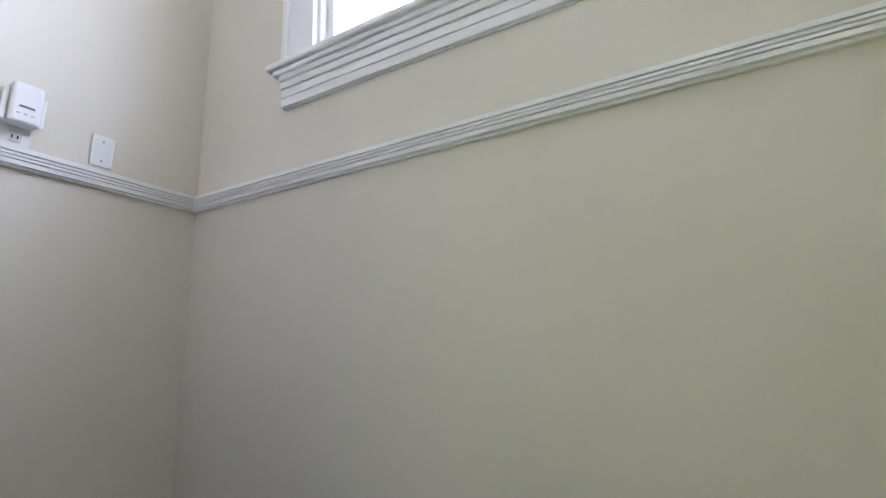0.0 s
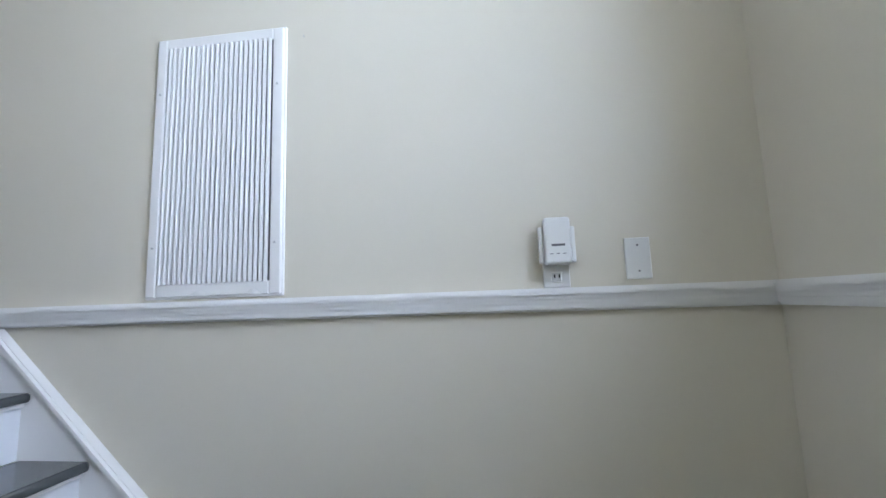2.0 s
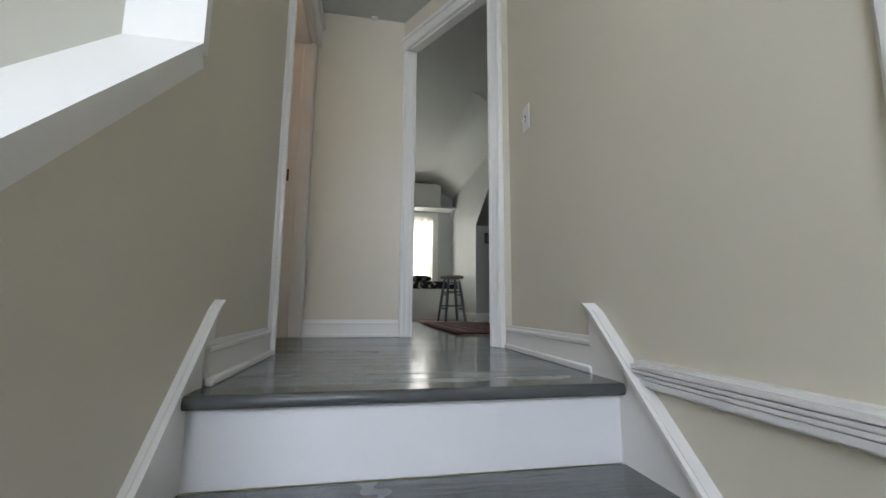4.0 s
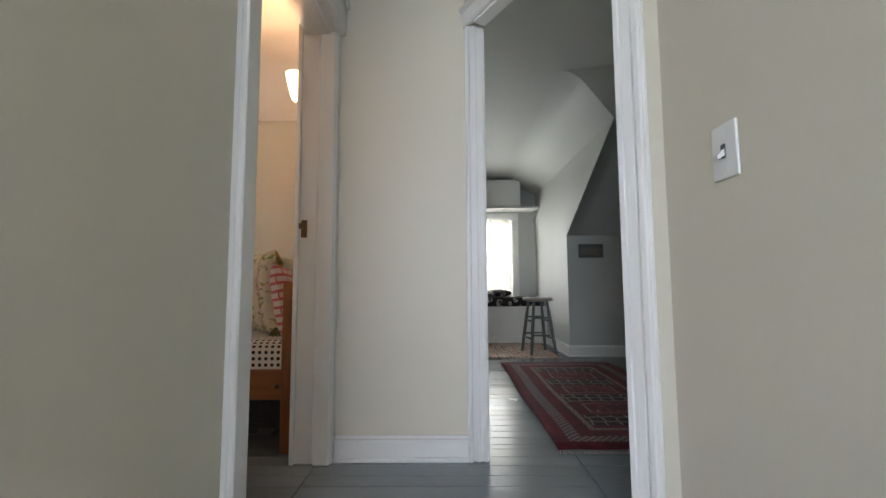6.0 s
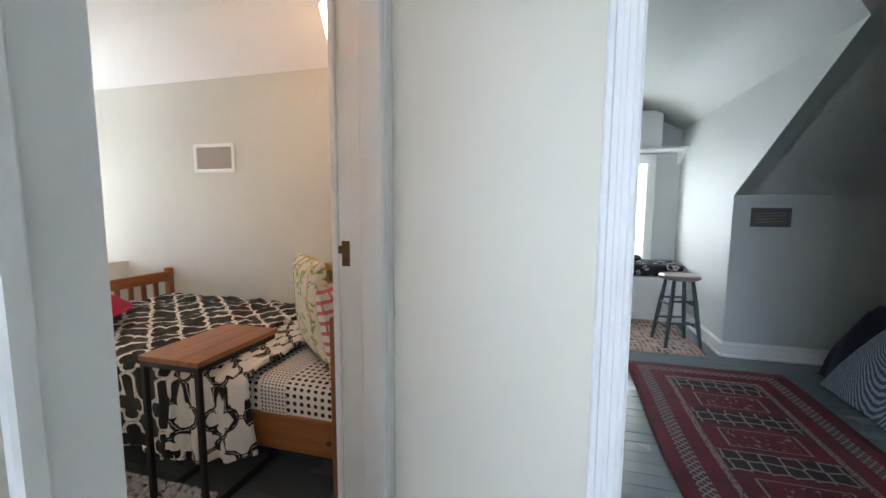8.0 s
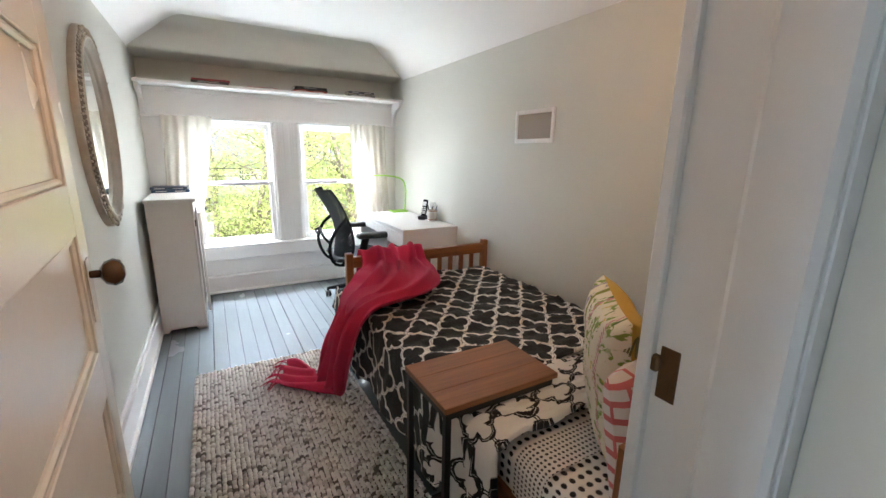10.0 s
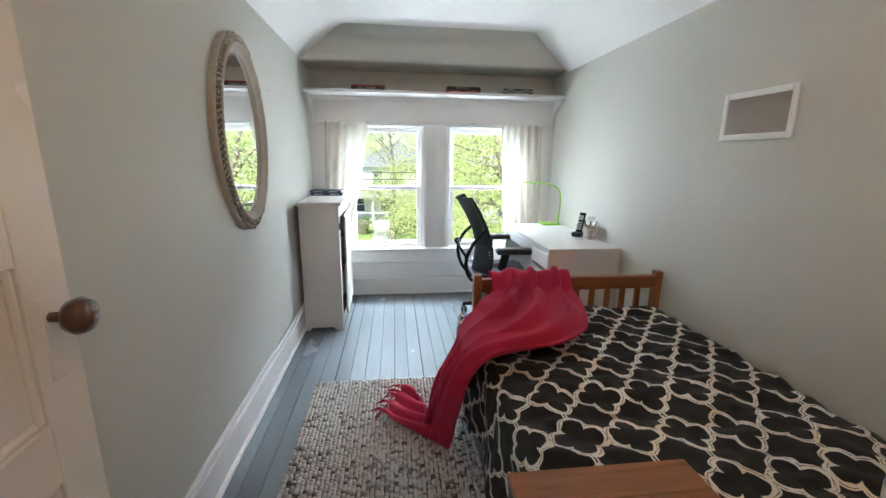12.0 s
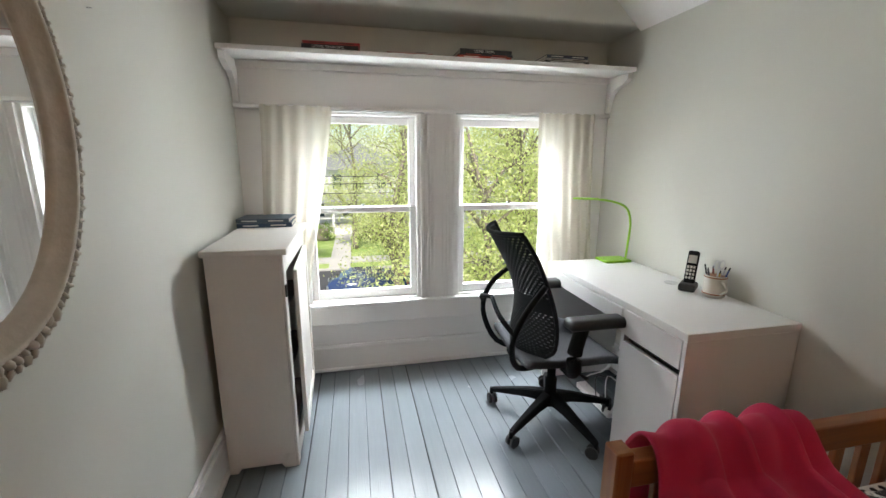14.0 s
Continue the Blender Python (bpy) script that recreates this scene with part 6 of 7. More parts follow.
def pillow(name, centre, w, h, t, rx, rz, material, label, back=None, ry=0.0):
    """A square cushion: local x wide, z high, y thick; leaning by rx."""
    p = thing(name, centre, label, "pillow")
    m = Matrix.Translation(centre) @ Matrix.Rotation(radians(rz), 4, "Z") @ Matrix.Rotation(radians(rx), 4, "X") @ Matrix.Rotation(radians(ry), 4, "Y")

    def side(sign):
        def fn(u, v):
            s, q = 2 * u - 1, 2 * v - 1
            k = max(0.0, (1 - s ** 4) * (1 - q ** 4)) ** 0.5
            x = w / 2 * s * (1 - 0.07 * (1 - q * q))
            z = h / 2 * q * (1 - 0.07 * (1 - s * s))
            y = sign * (t / 2 * k * (1 + 0.10 * wobble(u * 5, v * 5, sign + w)))
            return m @ Vector((x, y, z))
        return sheet(fn, 28, 28, lambda u, v: (w * u, h * v))
    part("front", side(-1), material, p, smooth=True)
    part("back", side(1), back or material, p, smooth=True)
    return p


# leaning on the headboard, faces towards the foot
fp = pillow("floral_pillow", (-3.50, -0.53, 0.735), 0.43, 0.46, 0.16, 6, 48, M_FLORAL, "floral cotton pillow with mustard back and olive tassels", M_MUSTARD)
M_OLIVE = cloth("olive_tassel", (0.15, 0.13, 0.05))
rr = random.Random(6)
for cx, cy, cz in ((-3.36, -0.38, 0.56), (-3.63, -0.69, 0.56), (-3.36, -0.385, 0.93)):
    bm = bmesh.new()
    for k in range(26):
        a = rr.uniform(0, 6.28)
        q = rr.uniform(0.01, 0.034)
        rod([(cx, cy, cz), (cx + q * 0.6 * math.cos(a), cy + q * 0.6 * math.sin(a), cz - 0.02), (cx + q * math.cos(a), cy + q * math.sin(a), cz - 0.042)], 0.0024, 5, bm)
    part("tassel", bm, M_OLIVE, fp, "olive yarn tassel")
pillow("coral_pillow", (-3.42, -0.36, 0.70), 0.42, 0.38, 0.10, 10, 14, M_CORAL, "white pillow with a coral maze print")
pillow("sage_pillow", (-3.78, -0.40, 0.73), 0.62, 0.44, 0.17, 14, 0, M_SAGE, "pale sage bed pillow leaning on the headboard")


def throw():
    t = thing("throw_blanket", (-3.2, -2.1, 0.02), "raspberry wool throw draped over footboard and floor", "blanket")
    # the two long edges, from behind the footboard to the floor
    edges = [((-3.34, -2.365, 0.42), (-3.73, -2.365, 0.42)), ((-3.335, -2.360, 0.62), (-3.735, -2.36, 0.62)), ((-3.33, -2.312, 0.712), (-3.74, -2.312, 0.712)), ((-3.32, -2.262, 0.63), (-3.74, -2.225, 0.62)),
             ((-3.27, -2.20, 0.60), (-3.72, -2.03, 0.600)), ((-3.21, -2.11, 0.59), (-3.645, -1.80, 0.600)), ((-3.125, -2.02, 0.50), (-3.46, -1.62, 0.605)), ((-3.065, -1.98, 0.30), (-3.16, -1.58, 0.580)),
             ((-3.015, -2.00, 0.13), (-3.065, -1.65, 0.32)), ((-2.965, -2.10, 0.05), (-3.055, -1.79, 0.08)), ((-2.92, -2.21, 0.04), (-2.95, -1.90, 0.036)), ((-2.87, -2.29, 0.034), (-2.80, -2.02, 0.032)), ((-2.84, -2.32, 0.030), (-2.745, -2.10, 0.030))]
    path = [tuple((p + q) / 2 for p, q in zip(a, b)) + tuple((q - p) / 2 for p, q in zip(a, b)) for a, b in edges]

    def fn(u, v):
        p = spline(path, v)
        a, b = spline(path, max(v - 0.01, 0)), spline(path, min(v + 0.01, 1))
        along, across = Vector(b[:3]) - Vector(a[:3]), Vector(p[3:])
        nrm = along.cross(across).normalized()
        s = 2 * u - 1
        g = s * 10.5 + 1.3 * math.sin(3.5 * v + 0.6) + 2.0 * wobble(s * 1.4, v * 4, 3)
        ridge = 0.5 + 0.5 * math.sin(g)
        fold = 1.25 * ridge ** 1.6 + 0.5 * (0.5 + 0.5 * math.sin(s * 19 + 13 * v + 3 * wobble(s, v * 5, 2))) + 0.35 * (0.5 + wobble(s * 2.6, v * 9, 5))
        amp = 0.030 + 0.014 * math.sin(math.pi * min(max((v - 0.25) / 0.6, 0), 1))
        if v < 0.3:
            amp *= 0.55 + 0.45 * min(1.0, abs(v - 0.17) / 0.13)
        if v > 0.85:
            amp *= 1 - 2.2 * (v - 0.85)
        q = Vector(p[:3]) + across * (s + 0.05 * math.sin(7 * v + 2 * s) + 0.05 * math.cos(g)) + nrm * fold * amp
        if v > 0.8:
            q.z = max(q.z, 0.024)
        # lie on the duvet's rounded edge
        elif v > 0.24 and q.x < -3.10:
            q.z = max(q.z, 0.49 + 0.105 * max(0.0, 1 - (max(0.0, q.x + 3.22) / 0.12) ** 2) ** 0.5 + 0.012 * ridge)
        return q
    ob = part("cloth", sheet(fn, 90, 150, lambda u, v: (0.5 * u, 1.6 * v)), M_THROW, t, smooth=True)
    thick(ob, 0.009, 1)
    r = random.Random(9)
    for k in range(22):
        u = (k + 0.5) / 22
        p = fn(u, 1.0)
        d = Vector((0.06 + r.uniform(-0.03, 0.03), 0.0 + r.uniform(-0.06, 0.05), 0))
        pts = [p, p + d * 0.5 + Vector((0, 0, r.uniform(0, 0.012))), Vector((p.x + d.x, p.y + d.y, 0.026))]
        part("tassel", rod(pts, [0.0035, 0.0042, 0.002], 6), M_THROW, t)


throw()


def side_table():
    x0, x1, y0, y1, z = -3.505, -3.06, -1.035, -0.748, 0.612
    s = thing("c_shaped_side_table", (-3.2, -0.89, 0), "walnut topped c-shaped side table with black legs", "side table")
    for k, (a, b) in enumerate(((y0, y0 + 0.094), (y0 + 0.0945, y0 + 0.191), (y0 + 0.1915, y1))):
        part("top_board", box(x0, a, z - 0.02, x1, b, z, None, 0.0015), M_WALNUT, s)
    bm = box(x0 + 0.02, y0 + 0.004, z - 0.042, x1 - 0.004, y0 + 0.024, z - 0.0205)
    box(x0 + 0.02, y1 - 0.024, z - 0.042, x1 - 0.004, y1 - 0.004, z - 0.0205, bm)
    box(x1 - 0.024, y0 + 0.024, z - 0.042, x1 - 0.004, y1 - 0.024, z - 0.0205, bm)
    part("top_frame", bm, M_BLACK, s)
    for y in (y0 + 0.004, y1 - 0.024):
        part("leg", box(x1 - 0.024, y, 0.0, x1 - 0.004, y + 0.02, z - 0.042, None, 0.001), M_BLACK, s)
        part("floor_bar", box(x0 + 0.02, y, 0.0, x1 - 0.024, y + 0.02, 0.02, None, 0.001), M_BLACK, s)
    part("floor_bar", box(x0 + 0.02, y0 + 0.024, 0.0, x0 + 0.04, y1 - 0.024, 0.02, None, 0.001), M_BLACK, s)


side_table()


def wool_rug():
    """Chunky looped wool: one backing and some thousand loops in rows, joined."""
    x0, x1, y0, y1 = -3.17, -2.335, -2.49, -0.80
    r = thing("wool_rug", ((x0 + x1) / 2, (y0 + y1) / 2, 0), "chunky looped grey and cream wool rug", "rug")
    # backing coloured near black to give the shade between the loops
    part("backing", box(x0 + 0.01, y0 + 0.01, 0.001, x1 - 0.01, y1 - 0.01, 0.007, None, 0.002), surface("rug_backing", (0.06, 0.052, 0.048), 0.95), r)
    base = bmesh.new()
    bmesh.ops.create_icosphere(base, subdivisions=1, radius=1.0)
    bv = np.array([v.co[:] for v in base.verts])
    bf = np.array([[v.index for v in f.verts] for f in base.faces])
    base.free()
    q = np.random.RandomState(3)
    verts, faces = [], []
    nx, ny = 44, 100
    for i in range(nx):
        for j in range(ny):
            c = np.array([x0 + (x1 - x0) * (i + 0.5 + q.uniform(-0.12, 0.12)) / nx, y0 + (y1 - y0) * (j + 0.5 + 0.5 * (i % 2) + q.uniform(-0.16, 0.16)) / ny, 0.014 + q.uniform(-0.003, 0.004)])
            a = q.uniform(-0.5, 0.5)
            s = np.array([0.0106, 0.0090, 0.0118]) * q.uniform(0.88, 1.14)
            p = bv * s
            p = np.stack([p[:, 0] * math.cos(a) - p[:, 1] * math.sin(a), p[:, 0] * math.sin(a) + p[:, 1] * math.cos(a), p[:, 2]], 1) + c
            faces.append(bf + len(verts) * len(bv))
            verts.append(p)
    me = bpy.data.meshes.new("wool_pile")
    me.from_pydata((np.concatenate(verts) - np.array(r.location)).tolist(), [], np.concatenate(faces).tolist())
    for f in me.polygons:
        f.use_smooth = True
    n = Nodes("wool_loops")
    geo = n.tree.nodes.new("ShaderNodeNewGeometry")
    cr = n.tree.nodes.new("ShaderNodeValToRGB")
    cr.color_ramp.interpolation = "CONSTANT"
    for pos, col in ((0.0, (0.76, 0.73, 0.70)), (0.35, (0.82, 0.79, 0.76)), (0.62, (0.60, 0.56, 0.53)), (0.80, (0.40, 0.36, 0.34)), (0.88, (0.16, 0.14, 0.135)), (0.93, (0.82, 0.80, 0.77))):
        e = cr.color_ramp.elements.new(pos) if pos else cr.color_ramp.elements[0]
        e.position, e.color = pos, (*col, 1)
    n.link(geo.outputs["Random Per Island"], cr.inputs[0])
    vec = n.coords("Object")
    n.set(Base_Color=n.mix(n.math("MULTIPLY", n.noise(vec, 130, 3), 0.16), cr.outputs[0], (0.3, 0.27, 0.24)), Roughness=0.95)
    n.bump(n.noise(vec, 260, 2), 0.7, 0.004)
    me.materials.append(n.mat)
    ob = new("wool_pile", me)
    ob.parent = r
    tagged(ob, kind="stuff")


wool_rug()
# grille backing coloured near black for the shade between its fins
grille("wall_grille", Matrix(((0, 1, 0, XW), (1, 0, 0, -2.02), (0, 0, 1, 1.412), (0, 0, 0, 1))), 0.35, 0.20, 34, True, M_TRIM, "white framed wall grille with beige fins", surface("grille_shade_backing", (0.05, 0.042, 0.036), 0.6))


def panel_door():
    """Panelled door leaf, open against the mirror wall. Local: y from the hinge (0) to the latch (-0.775)."""
    d = thing("panel_door", (-2.310, -0.165, 0), "open cream gloss painted panelled door with brown knob", "door")
    w, h, t = 0.765, 1.965, 0.040
    rails = (0.012, 0.26, 0.496, 0.596, 0.834, 0.934, 1.173, 1.269, 1.506, 1.604, 1.85, h)
    bm = box(-t, -0.105, 0.012, 0, 0, h, None, 0.002)
    box(-t, -w, 0.012, 0, -w + 0.088, h, bm, 0.002)
    for z0, z1 in zip(rails[0::2], rails[1::2]):
        box(-t, -w + 0.088, z0, 0, -0.105, z1, bm, 0.002)
    bmesh.ops.translate(bm, verts=bm.verts, vec=d.location)
    part("frame", bm, M_DOORPAINT, d)
    for z0, z1 in zip(rails[1::2], rails[2::2]):
        own = box(-t + 0.012, -w + 0.083, z0 - 0.005, -0.012, -0.10, z1 + 0.005)
        bmesh.ops.translate(own, verts=own.verts, vec=d.location)
        pn = part("panel", own, M_DOORPAINT, d)
        own = bmesh.new()
        for a in ((-w + 0.088, z0, -w + 0.101, z1), (-0.118, z0, -0.105, z1), (-w + 0.101, z0, -0.118, z0 + 0.013), (-w + 0.101, z1 - 0.013, -0.118, z1)):
            box(-t + 0.004, a[0], a[1], -0.004, a[2], a[3], own, 0.004)
        bmesh.ops.translate(own, verts=own.verts, vec=d.location)
        part("moulding", own, M_DOORPAINT, pn)
    own = box(-t - 0.003, -w + 0.034, 0.991, -t, -w + 0.068, 1.121, None, 0.002)
    bmesh.ops.translate(own, verts=own.verts, vec=d.location)
    part("lock_plate", own, M_DOORPAINT, d, "painted-over lock plate")
    own = rod([(-t, -w + 0.052, 1.088), (-t - 0.022, -w + 0.052, 1.088)], 0.008, 12)
    rod([(-t - 0.020, -w + 0.052, 1.088), (-t - 0.028, -w + 0.052, 1.088), (-t - 0.042, -w + 0.052, 1.088), (-t - 0.054, -w + 0.052, 1.088), (-t - 0.060, -w + 0.052, 1.088)], [0.012, 0.024, 0.029, 0.024, 0.010], 20, own)
    bmesh.ops.translate(own, verts=own.verts, vec=d.location)
    part("door_knob", own, M_KNOB, d, "brown mineral door knob", smooth=True)
    d.matrix_basis = Matrix.Translation(d.location) @ Matrix.Rotation(radians(4.2), 4, "Z")


panel_door()

# warm lamp on the wall by the doorway
sc = thing("wall_sconce", (-3.24, -0.14, 1.72), "small lit wall lamp with a frosted glass shade", "wall lamp")
part("wall_plate", box(-3.285, -0.152, 1.70, -3.195, -0.14, 1.80, None, 0.004), M_BRASS, sc)
part("arm", rod([(-3.24, -0.152, 1.72), (-3.24, -0.22, 1.70), (-3.24, -0.255, 1.715)], 0.006, 8), M_BRASS, sc)
n = Nodes("lit_frosted_glass")
n.set(Base_Color=(0.9, 0.85, 0.75), Roughness=0.5, Emission_Color=(1.0, 0.62, 0.30), Emission_Strength=5.0)
M_SHADE = n.mat
part("shade", lathe([(0.022, 0.0), (0.034, 0.03), (0.046, 0.08), (0.058, 0.135), (0.054, 0.135), (0.042, 0.08), (0.030, 0.03), (0.018, 0.006)], (-3.24, -0.255, 1.72), 24), M_SHADE, sc, "glowing frosted glass shade", smooth=True)
lamp("sconce_bulb", "POINT", Matrix.Translation((-3.24, -0.255, 1.90)), 5.8, (1.0, 0.58, 0.32), 0.04)

# ---- outdoors, seen through the bedroom windows ----
GZ = -6.2
n = Nodes("lawn_ground")
vec = n.coords("Object")
n.set(Base_Color=n.mix(n.ramp(n.noise(vec, 0.5, 5), 0.35, 0.65), (0.20, 0.30, 0.06), (0.34, 0.42, 0.14)), Roughness=0.95)
n.bump(n.noise(vec, 9, 4), 0.8, 0.1)
M_LAWN = n.mat
M_ASPHALT = surface("asphalt", (0.06, 0.06, 0.062), 0.9, 0.15, 0.6, 30, 0.4, 0.01)
M_CONCRETE = surface("pale_concrete", (0.46, 0.44, 0.40), 0.85, 0.1, 0.8, 25, 0.3, 0.01)
M_SIDING = surface("white_siding", (0.70, 0.70, 0.68), 0.6, 0.06, 0.5, 20, 0.2, 0.01)
M_ROOF = surface("grey_shingle", (0.30, 0.30, 0.31), 0.9, 0.2, 0.8, 18, 0.5, 0.02)
M_PANE = surface("dark_window_glass", (0.05, 0.07, 0.08), 0.08, 0.1, 1, 5, 0.0)
M_BARK = surface("bark", (0.24, 0.20, 0.16), 0.9, 0.3, 4, 30, 0.9, 0.03)

own = bmesh.new()
bmesh.ops.create_grid(own, x_segments=60, y_segments=60, size=600, matrix=Matrix.Translation((0, 0, GZ)))
solid("ground", own, M_LAWN, "green lawn and ground around the house", "ground", "structure")
solid("road", box(-120, -29.5, GZ - 0.02, 120, -22.0, GZ + 0.03), M_ASPHALT, "grey asphalt street with parked cars", "road", "structure")
bm = box(-120, -33.2, GZ, 120, -31.6, GZ + 0.10)
box(-120, -20.4, GZ, 120, -18.9, GZ + 0.10, bm)
box(-120, -29.75, GZ, 120, -29.5, GZ + 0.14, bm)
box(-120, -22.0, GZ, 120, -21.75, GZ + 0.14, bm)
box(-2.2, -44.0, GZ, -0.7, -29.6, GZ + 0.12, bm)
solid("pavement", bm, M_CONCRETE, "pale concrete sidewalks, kerbs and front walk", "pavement", "structure")


def leaf_material(name, a, b):
    n = Nodes(name)
    geo = n.tree.nodes.new("ShaderNodeNewGeometry")
    col = n.mix(geo.outputs["Random Per Island"], a, b)
    n.set(Base_Color=col, Roughness=0.55)
    t = n.tree.nodes.new("ShaderNodeBsdfTranslucent")
    n.link(col, t.inputs["Color"])
    m = n.tree.nodes.new("ShaderNodeMixShader")
    m.inputs[0].default_value = 0.5
    n.link(n.bsdf.outputs[0], m.inputs[1])
    n.link(t.outputs[0], m.inputs[2])
    n.link(m.outputs[0], n.tree.nodes["Material Output"].inputs["Surface"])
    return n.mat


M_LEAF = leaf_material("spring_leaves", (0.52, 0.60, 0.19), (0.78, 0.79, 0.40))
M_LEAF_DARK = leaf_material("hedge_leaves", (0.14, 0.24, 0.04), (0.28, 0.38, 0.09))


def leaves(centres, radius, per, size, seed):
    """Many small two-sided blades in loose clumps."""
    q = np.random.RandomState(seed)
    c = np.repeat(np.array(centres), per, 0)
    p = c + q.normal(0, 1, c.shape) * np.array(radius)
    a, b = q.normal(0, 1, c.shape), q.normal(0, 1, c.shape)
    a /= np.linalg.norm(a, axis=1, keepdims=True)
    b = np.cross(a, b)
    b /= np.linalg.norm(b, axis=1, keepdims=True)
    s = size * q.uniform(0.6, 1.3, (len(p), 1))
    v = np.stack([p - a * s, p + b * s * 0.5, p + a * s, p - b * s * 0.5], 1).reshape(-1, 3)
    f = np.arange(len(v)).reshape(-1, 4)
    return v, f


def tree(x, y, height, spread, seed, per=34, label="leafy street tree in bright spring green"):
    t = thing("tree", (x, y, GZ), label, "tree", "street trees")
    r = random.Random(seed)
    top = GZ + height
    trunk = [(x, y, GZ), (x + 0.05, y, GZ + height * 0.2), (x + r.uniform(-0.3, 0.3), y + r.uniform(-0.2, 0.2), GZ + height * 0.45), (x + r.uniform(-0.5, 0.5), y, GZ + height * 0.75)]
    bm = rod([tuple(spline(trunk, k / 12)) for k in range(13)], [0.24 - 0.17 * k / 12 for k in range(13)], 10)
    part("trunk", bm, M_BARK, t, smooth=True)
    tips = []
    bm = bmesh.new()
    for k in range(26):
        f = r.uniform(0.25, 1.0)
        s = Vector(spline(trunk, f))
        ang = r.uniform(0, 6.28)
        ln = spread * r.uniform(0.5, 1.0) * (1.1 - 0.5 * f)
        e = s + Vector((math.cos(ang) * ln, math.sin(ang) * ln, r.uniform(0.12, 0.5) * height * 0.45))
        m = s.lerp(e, 0.5) + Vector((0, 0, 0.3))
        rod([s, m, e], [0.07, 0.045, 0.012], 6, bm)
        for j in range(7):
            q = m.lerp(e, r.uniform(0.1, 1.15)) + Vector((r.uniform(-0.9, 0.9), r.uniform(-0.9, 0.9), r.uniform(-0.7, 0.6)))
            rod([m.lerp(e, 0.6), q], [0.018, 0.005], 4, bm)
            tips.append(tuple(q))
    part("limb", bm, M_BARK, t)
    v, f = leaves(tips, (0.55, 0.55, 0.42), int(per * 2.6), 0.062, seed)
    me = bpy.data.meshes.new("crown")
    me.from_pydata((v - np.array(t.location)).tolist(), [], f.tolist())
    me.materials.append(M_LEAF)
    ob = new("crown", me)
    ob.parent = t
    tagged(ob, kind="stuff")


tree(-6.8, -14.5, 10.0, 2.9, 1, 30)
tree(-8.6, -16.0, 11.0, 3.2, 3, 30)
tree(-10.5, -20.0, 12.5, 3.8, 11, 34)
tree(-4.6, -20.4, 10.6, 1.9, 2, 24)
tree(-5.8, -31.0, 11.0, 3.2, 4, 30)
tree(-2.6, -36.5, 12.5, 3.4, 14, 40)
tree(-10.0, -35.0, 13.0, 4.6, 5, 40)
tree(4.5, -30.5, 12.0, 4.0, 6, 40)
tree(-16.0, -25.0, 13.0, 5.0, 7, 40)
tree(5.0, -14.5, 10.5, 3.4, 8, 40)
tree(-1.4, -54.0, 17.0, 5.0, 12, 40)
tree(-22.0, -45.0, 16.0, 6.0, 9, 40)
tree(11.0, -48.0, 16.0, 6.0, 10, 40)


def hedge(x0, x1, y0, y1, h, label, seed):
    g = thing("hedge", ((x0 + x1) / 2, (y0 + y1) / 2, GZ), label, "hedge")
    q = np.random.RandomState(seed)
    k = int((x1 - x0) * (y1 - y0) * 9) + 40
    cs = np.stack([q.uniform(x0, x1, k), q.uniform(y0, y1, k), GZ + q.uniform(0.1, h, k)], 1)
    v, f = leaves(cs, (0.2, 0.2, 0.16), 60, 0.06, seed)
    me = bpy.data.meshes.new("foliage")
    me.from_pydata((v - np.array(g.location)).tolist(), [], f.tolist())
    me.materials.append(M_LEAF_DARK)
    ob = new("foliage", me)
    ob.parent = g
    tagged(ob, kind="stuff")
    part("stems", box(x0 + 0.25, y0 + 0.25, GZ, x1 - 0.25, y1 - 0.25, GZ + h * 0.75, None, 0.2, 2), M_BARK, g)


hedge(-7.5, -2.4, -41.5, -40.0, 1.6, "clipped green hedge before the porch", 21)
hedge(-0.4, 3.5, -41.5, -40.0, 1.5, "clipped green hedge beside the walk", 22)


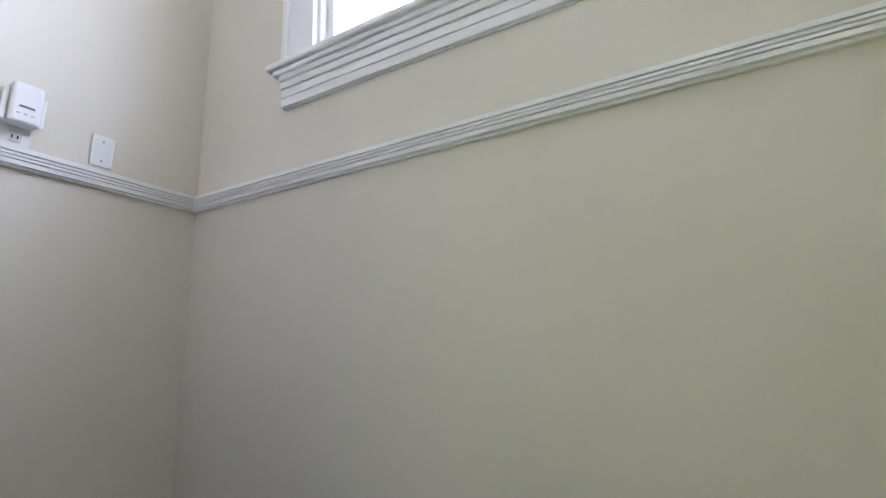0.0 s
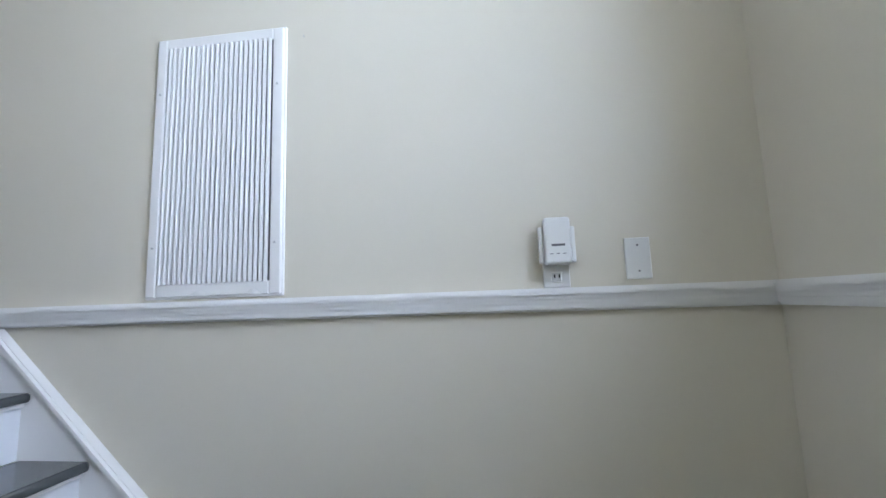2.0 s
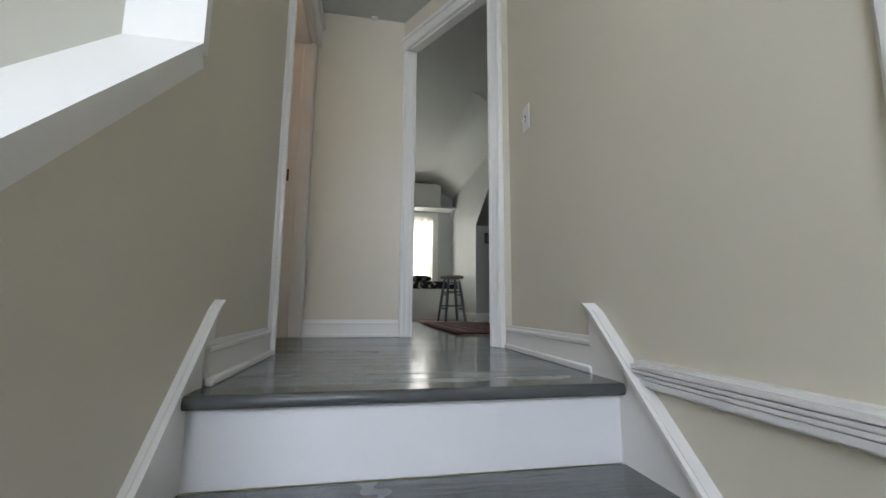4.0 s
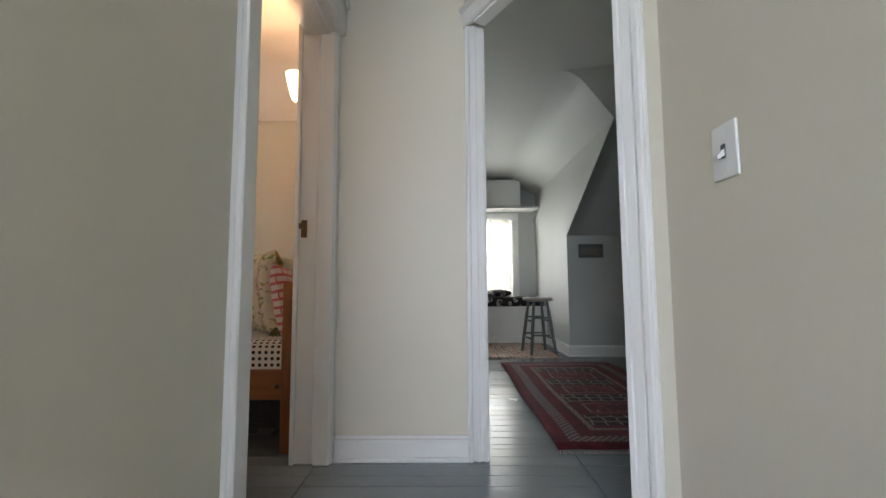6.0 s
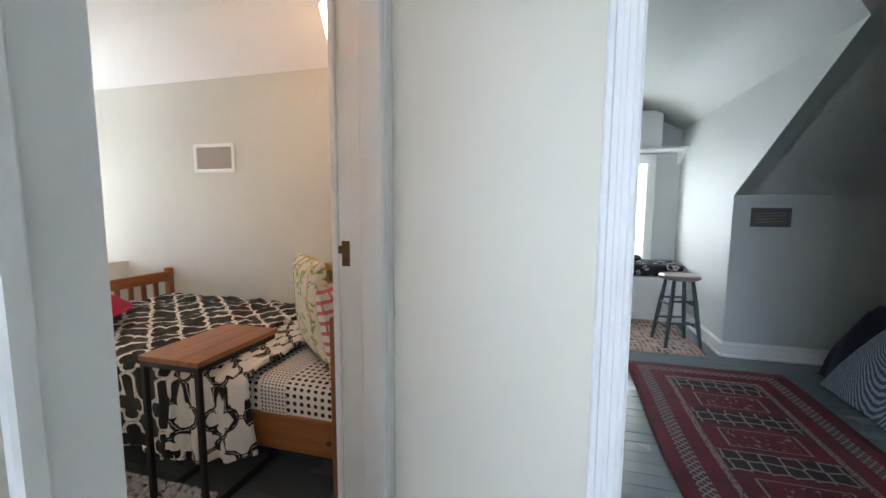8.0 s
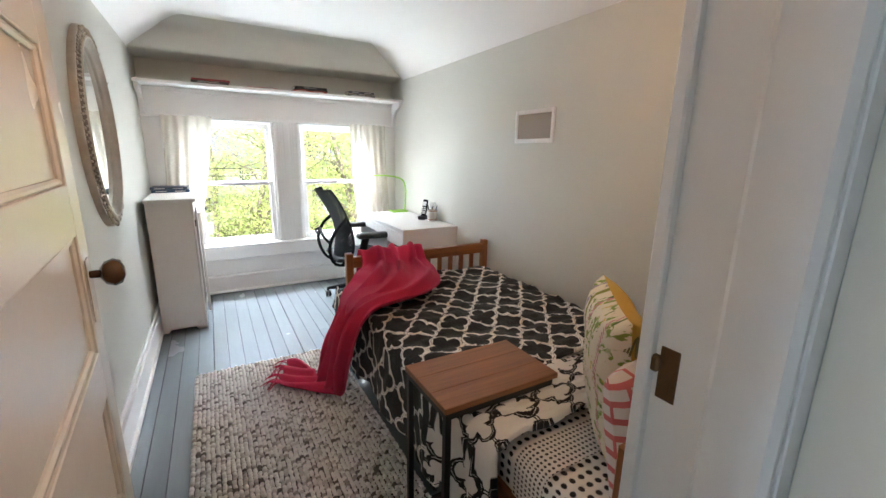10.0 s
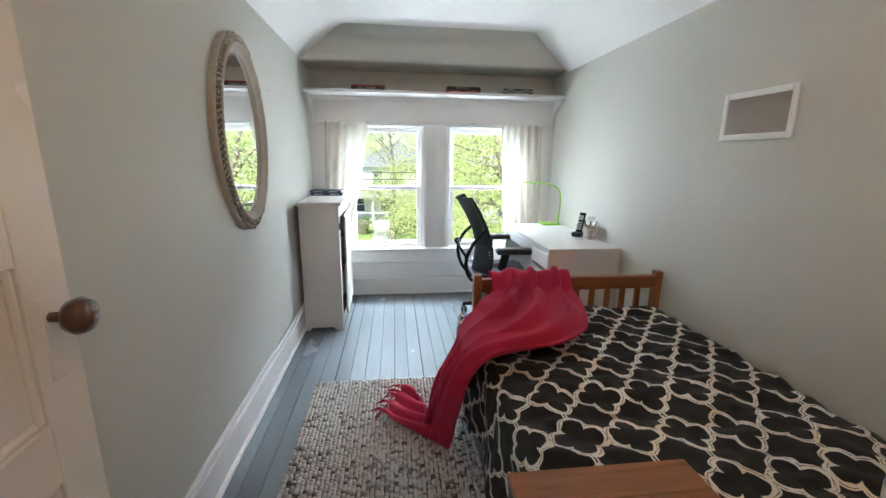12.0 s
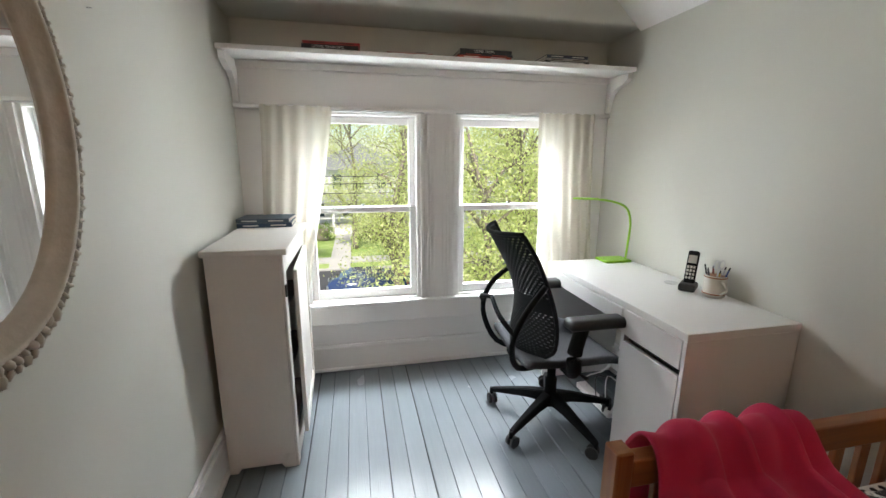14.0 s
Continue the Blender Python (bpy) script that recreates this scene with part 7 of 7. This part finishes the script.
def house(x0, x1, y_front, depth, storeys, label, porch=True):
    h = thing("house", ((x0 + x1) / 2, y_front - depth / 2, GZ), label, "house")
    top = GZ + 0.6 + 2.9 * storeys
    bm = box(x0, y_front - depth, GZ, x1, y_front, top)
    part("wall", bm, M_SIDING, h)
    for k in range(int((top - GZ) / 0.3)):
        z = GZ + 0.6 + 0.3 * k
        if z < top - 0.05:
            part("siding_board", box(x0 - 0.02, y_front, z, x1 + 0.02, y_front + 0.02, z + 0.285), M_SIDING, h)
    xm = (x0 + x1) / 2
    part("roof", extrude([(x0 - 0.5, y_front + 0.5, top), (x1 + 0.5, y_front + 0.5, top), (xm, y_front + 0.5, top + (x1 - x0) * 0.24)], (0, -depth - 1, 0)), M_ROOF, h)
    for s in range(storeys):
        z = GZ + 1.5 + 2.9 * s
        count = 5 if s else 4
        for k in range(count):
            x = x0 + (x1 - x0) * (k + 0.5) / count
            w = part("window", box(x - 0.62, y_front + 0.02, z - 0.1, x + 0.62, y_front + 0.08, z + 1.65, None, 0.01), M_TRIM, h)
            part("pane", box(x - 0.5, y_front + 0.081, z + 0.82, x + 0.5, y_front + 0.09, z + 1.52), M_PANE, w)
            part("pane", box(x - 0.5, y_front + 0.081, z, x + 0.5, y_front + 0.09, z + 0.74), M_PANE, w)
    if porch:
        part("porch_floor", box(x0, y_front, GZ, x1, y_front + 2.4, GZ + 0.75), M_CONCRETE, h)
        part("porch_roof", extrude([(x0 - 0.2, y_front, GZ + 3.7), (x0 - 0.2, y_front + 2.7, GZ + 3.15), (x0 - 0.2, y_front + 2.7, GZ + 3.35), (x0 - 0.2, y_front, GZ + 4.0)], (x1 - x0 + 0.4, 0, 0)), M_ROOF, h)
        for k in range(5):
            x = x0 + 0.2 + (x1 - x0 - 0.4) * k / 4
            part("porch_post", box(x - 0.11, y_front + 2.15, GZ + 0.75, x + 0.11, y_front + 2.37, GZ + 3.2, None, 0.02), M_TRIM, h)
        part("porch_rail", box(x0, y_front + 2.22, GZ + 1.55, x1, y_front + 2.30, GZ + 1.65), M_TRIM, h)
        for k in range(4):
            part("porch_step", box(-2.3, y_front + 2.4 + 0.32 * k, GZ, -0.6, y_front + 2.4 + 0.32 * (k + 1), GZ + 0.75 - 0.18 * (k + 1) + 0.03), M_SIDING, h)


house(-9.0, 2.5, -46.5, 9.0, 2, "white sided two storey house with a porch across the street")
house(-25.0, -13.5, -47.5, 9.0, 2, "white sided house further along the street")
house(7.0, 17.5, -47.0, 9.0, 2, "white sided neighbouring house behind trees")


def car(x, y, heading, paint, label):
    """Built along +x at the origin; body with a cabin, windows, lamps and wheels."""
    c = thing("car", (0, 0, 0), label, "car")
    prof = [(-2.15, 0.35), (-2.2, 0.75), (-2.1, 0.98), (-1.2, 1.05), (-0.55, 1.45), (0.75, 1.47), (1.55, 1.06), (2.1, 0.95), (2.2, 0.6), (2.15, 0.32)]
    bm = extrude([(a, -0.88, b) for a, b in prof], (0, 1.76, 0))
    for v in bm.verts:
        if v.co.z > 1.2:
            v.co.y *= 0.78
    bmesh.ops.bevel(bm, geom=bm.edges, offset=0.07, segments=3, affect="EDGES")
    part("body", bm, paint, c, smooth=True)
    for s in (-1, 1):
        part("side_window", extrude([(-1.02, s * 0.80, 1.08), (-0.5, s * 0.70, 1.40), (0.05, s * 0.70, 1.41), (0.05, s * 0.81, 1.08)], (0, s * 0.05, 0)), M_PANE, c)
        part("side_window", extrude([(0.12, s * 0.81, 1.08), (0.12, s * 0.70, 1.41), (0.70, s * 0.70, 1.41), (1.28, s * 0.80, 1.09)], (0, s * 0.05, 0)), M_PANE, c)
        for a in (-1.35, 1.35):
            w = part("wheel", rod([(a, s * 0.70, 0.32), (a, s * 0.90, 0.32)], 0.32, 24), M_BLACK, c, "black tyre")
            part("rim", rod([(a, s * 0.895, 0.32), (a, s * 0.915, 0.32)], 0.20, 18), M_STEEL, w, "alloy rim")
        part("headlight", box(2.08, s * 0.72 - 0.16, 0.68, 2.2, s * 0.72 + 0.16, 0.82, None, 0.03, 2), M_STEEL, c)
        part("tail_light", box(-2.21, s * 0.72 - 0.14, 0.75, -2.1, s * 0.72 + 0.14, 0.92, None, 0.03, 2), M_LETTER_R, c)
    part("windscreen", extrude([(0.80, -0.62, 1.44), (1.50, -0.74, 1.09), (1.50, 0.74, 1.09), (0.80, 0.62, 1.44)], (0.03, 0, 0.03)), M_PANE, c)
    part("rear_window", extrude([(-0.60, -0.62, 1.43), (-1.15, -0.74, 1.08), (-1.15, 0.74, 1.08), (-0.60, 0.62, 1.43)], (-0.03, 0, 0.03)), M_PANE, c)
    c.matrix_basis = pose(x, y, GZ + 0.03, 0, 0, heading)


car(-3.2, -24.0, 0, surface("dark_blue_car_paint", (0.03, 0.05, 0.12), 0.2, 0.05, coat=0.8), "dark blue car parked on the street")

wires = thing("power_line", (0, -21.0, GZ), "overhead power lines along the street", "power line")
for k, z in enumerate((0.55, 0.2, -0.25)):
    pts = [(-40 + 4 * j, -21.0 - 0.2 * k, z + 0.0016 * (j - 10) ** 2) for j in range(21)]
    part("wire", rod(pts, 0.018, 5), M_BLACK, wires)
for x in (-40, 40):
    part("pole", rod([(x, -21.0, GZ), (x, -21.0, 2.2)], [0.16, 0.12], 12), M_BARK, wires)

# ---- floors, board by board ----
bm = box(-7.2, -4.3, -0.12, -1.5, 4.1, -0.022)
floor = thing("floor", (-3.0, -1.0, 0), "grey gloss painted wooden board floor", "floor", kind="structure")
part("subfloor", bm, M_SHADOWGAP, floor)
rnd = random.Random(5)
BW = 0.0885


def board_mesh(w, length):
    bm = box(0, 0, -0.022, w, length, 0, None, 0.0018)
    me = bpy.data.meshes.new("floor_board")
    bm.to_mesh(me)
    bm.free()
    me.materials.append(M_FLOOR)
    return me


def lay(x0, x1, y0, y1, joints):
    x = x0
    while x < x1 - 0.01:
        w = min(BW * rnd.uniform(0.97, 1.03), x1 - x)
        cuts = [y0] + sorted(rnd.uniform(y0 + 0.5, y1 - 0.5) for _ in range(joints if y1 - y0 > 1.5 and rnd.random() < 0.4 else 0)) + [y1]
        for a, b in zip(cuts, cuts[1:]):
            ob = new("floor_board", board_mesh(w - rnd.choice((0.001, 0.001, 0.0015, 0.002, 0.003, 0.0055)), b - a - 0.002))
            ob.parent = floor
            ob.location = Vector((x, a, rnd.uniform(-0.0012, 0.0))) - floor.location
        x += w


lay(XW, XE, YS, -0.07, 1)
lay(-3.23, NOSE_X - 0.09, -0.07, 1.09, 0)
lay(-7.1, -3.23, 0.0, 4.0, 1)
lay(-3.23, -2.1, 1.09, 4.0, 1)
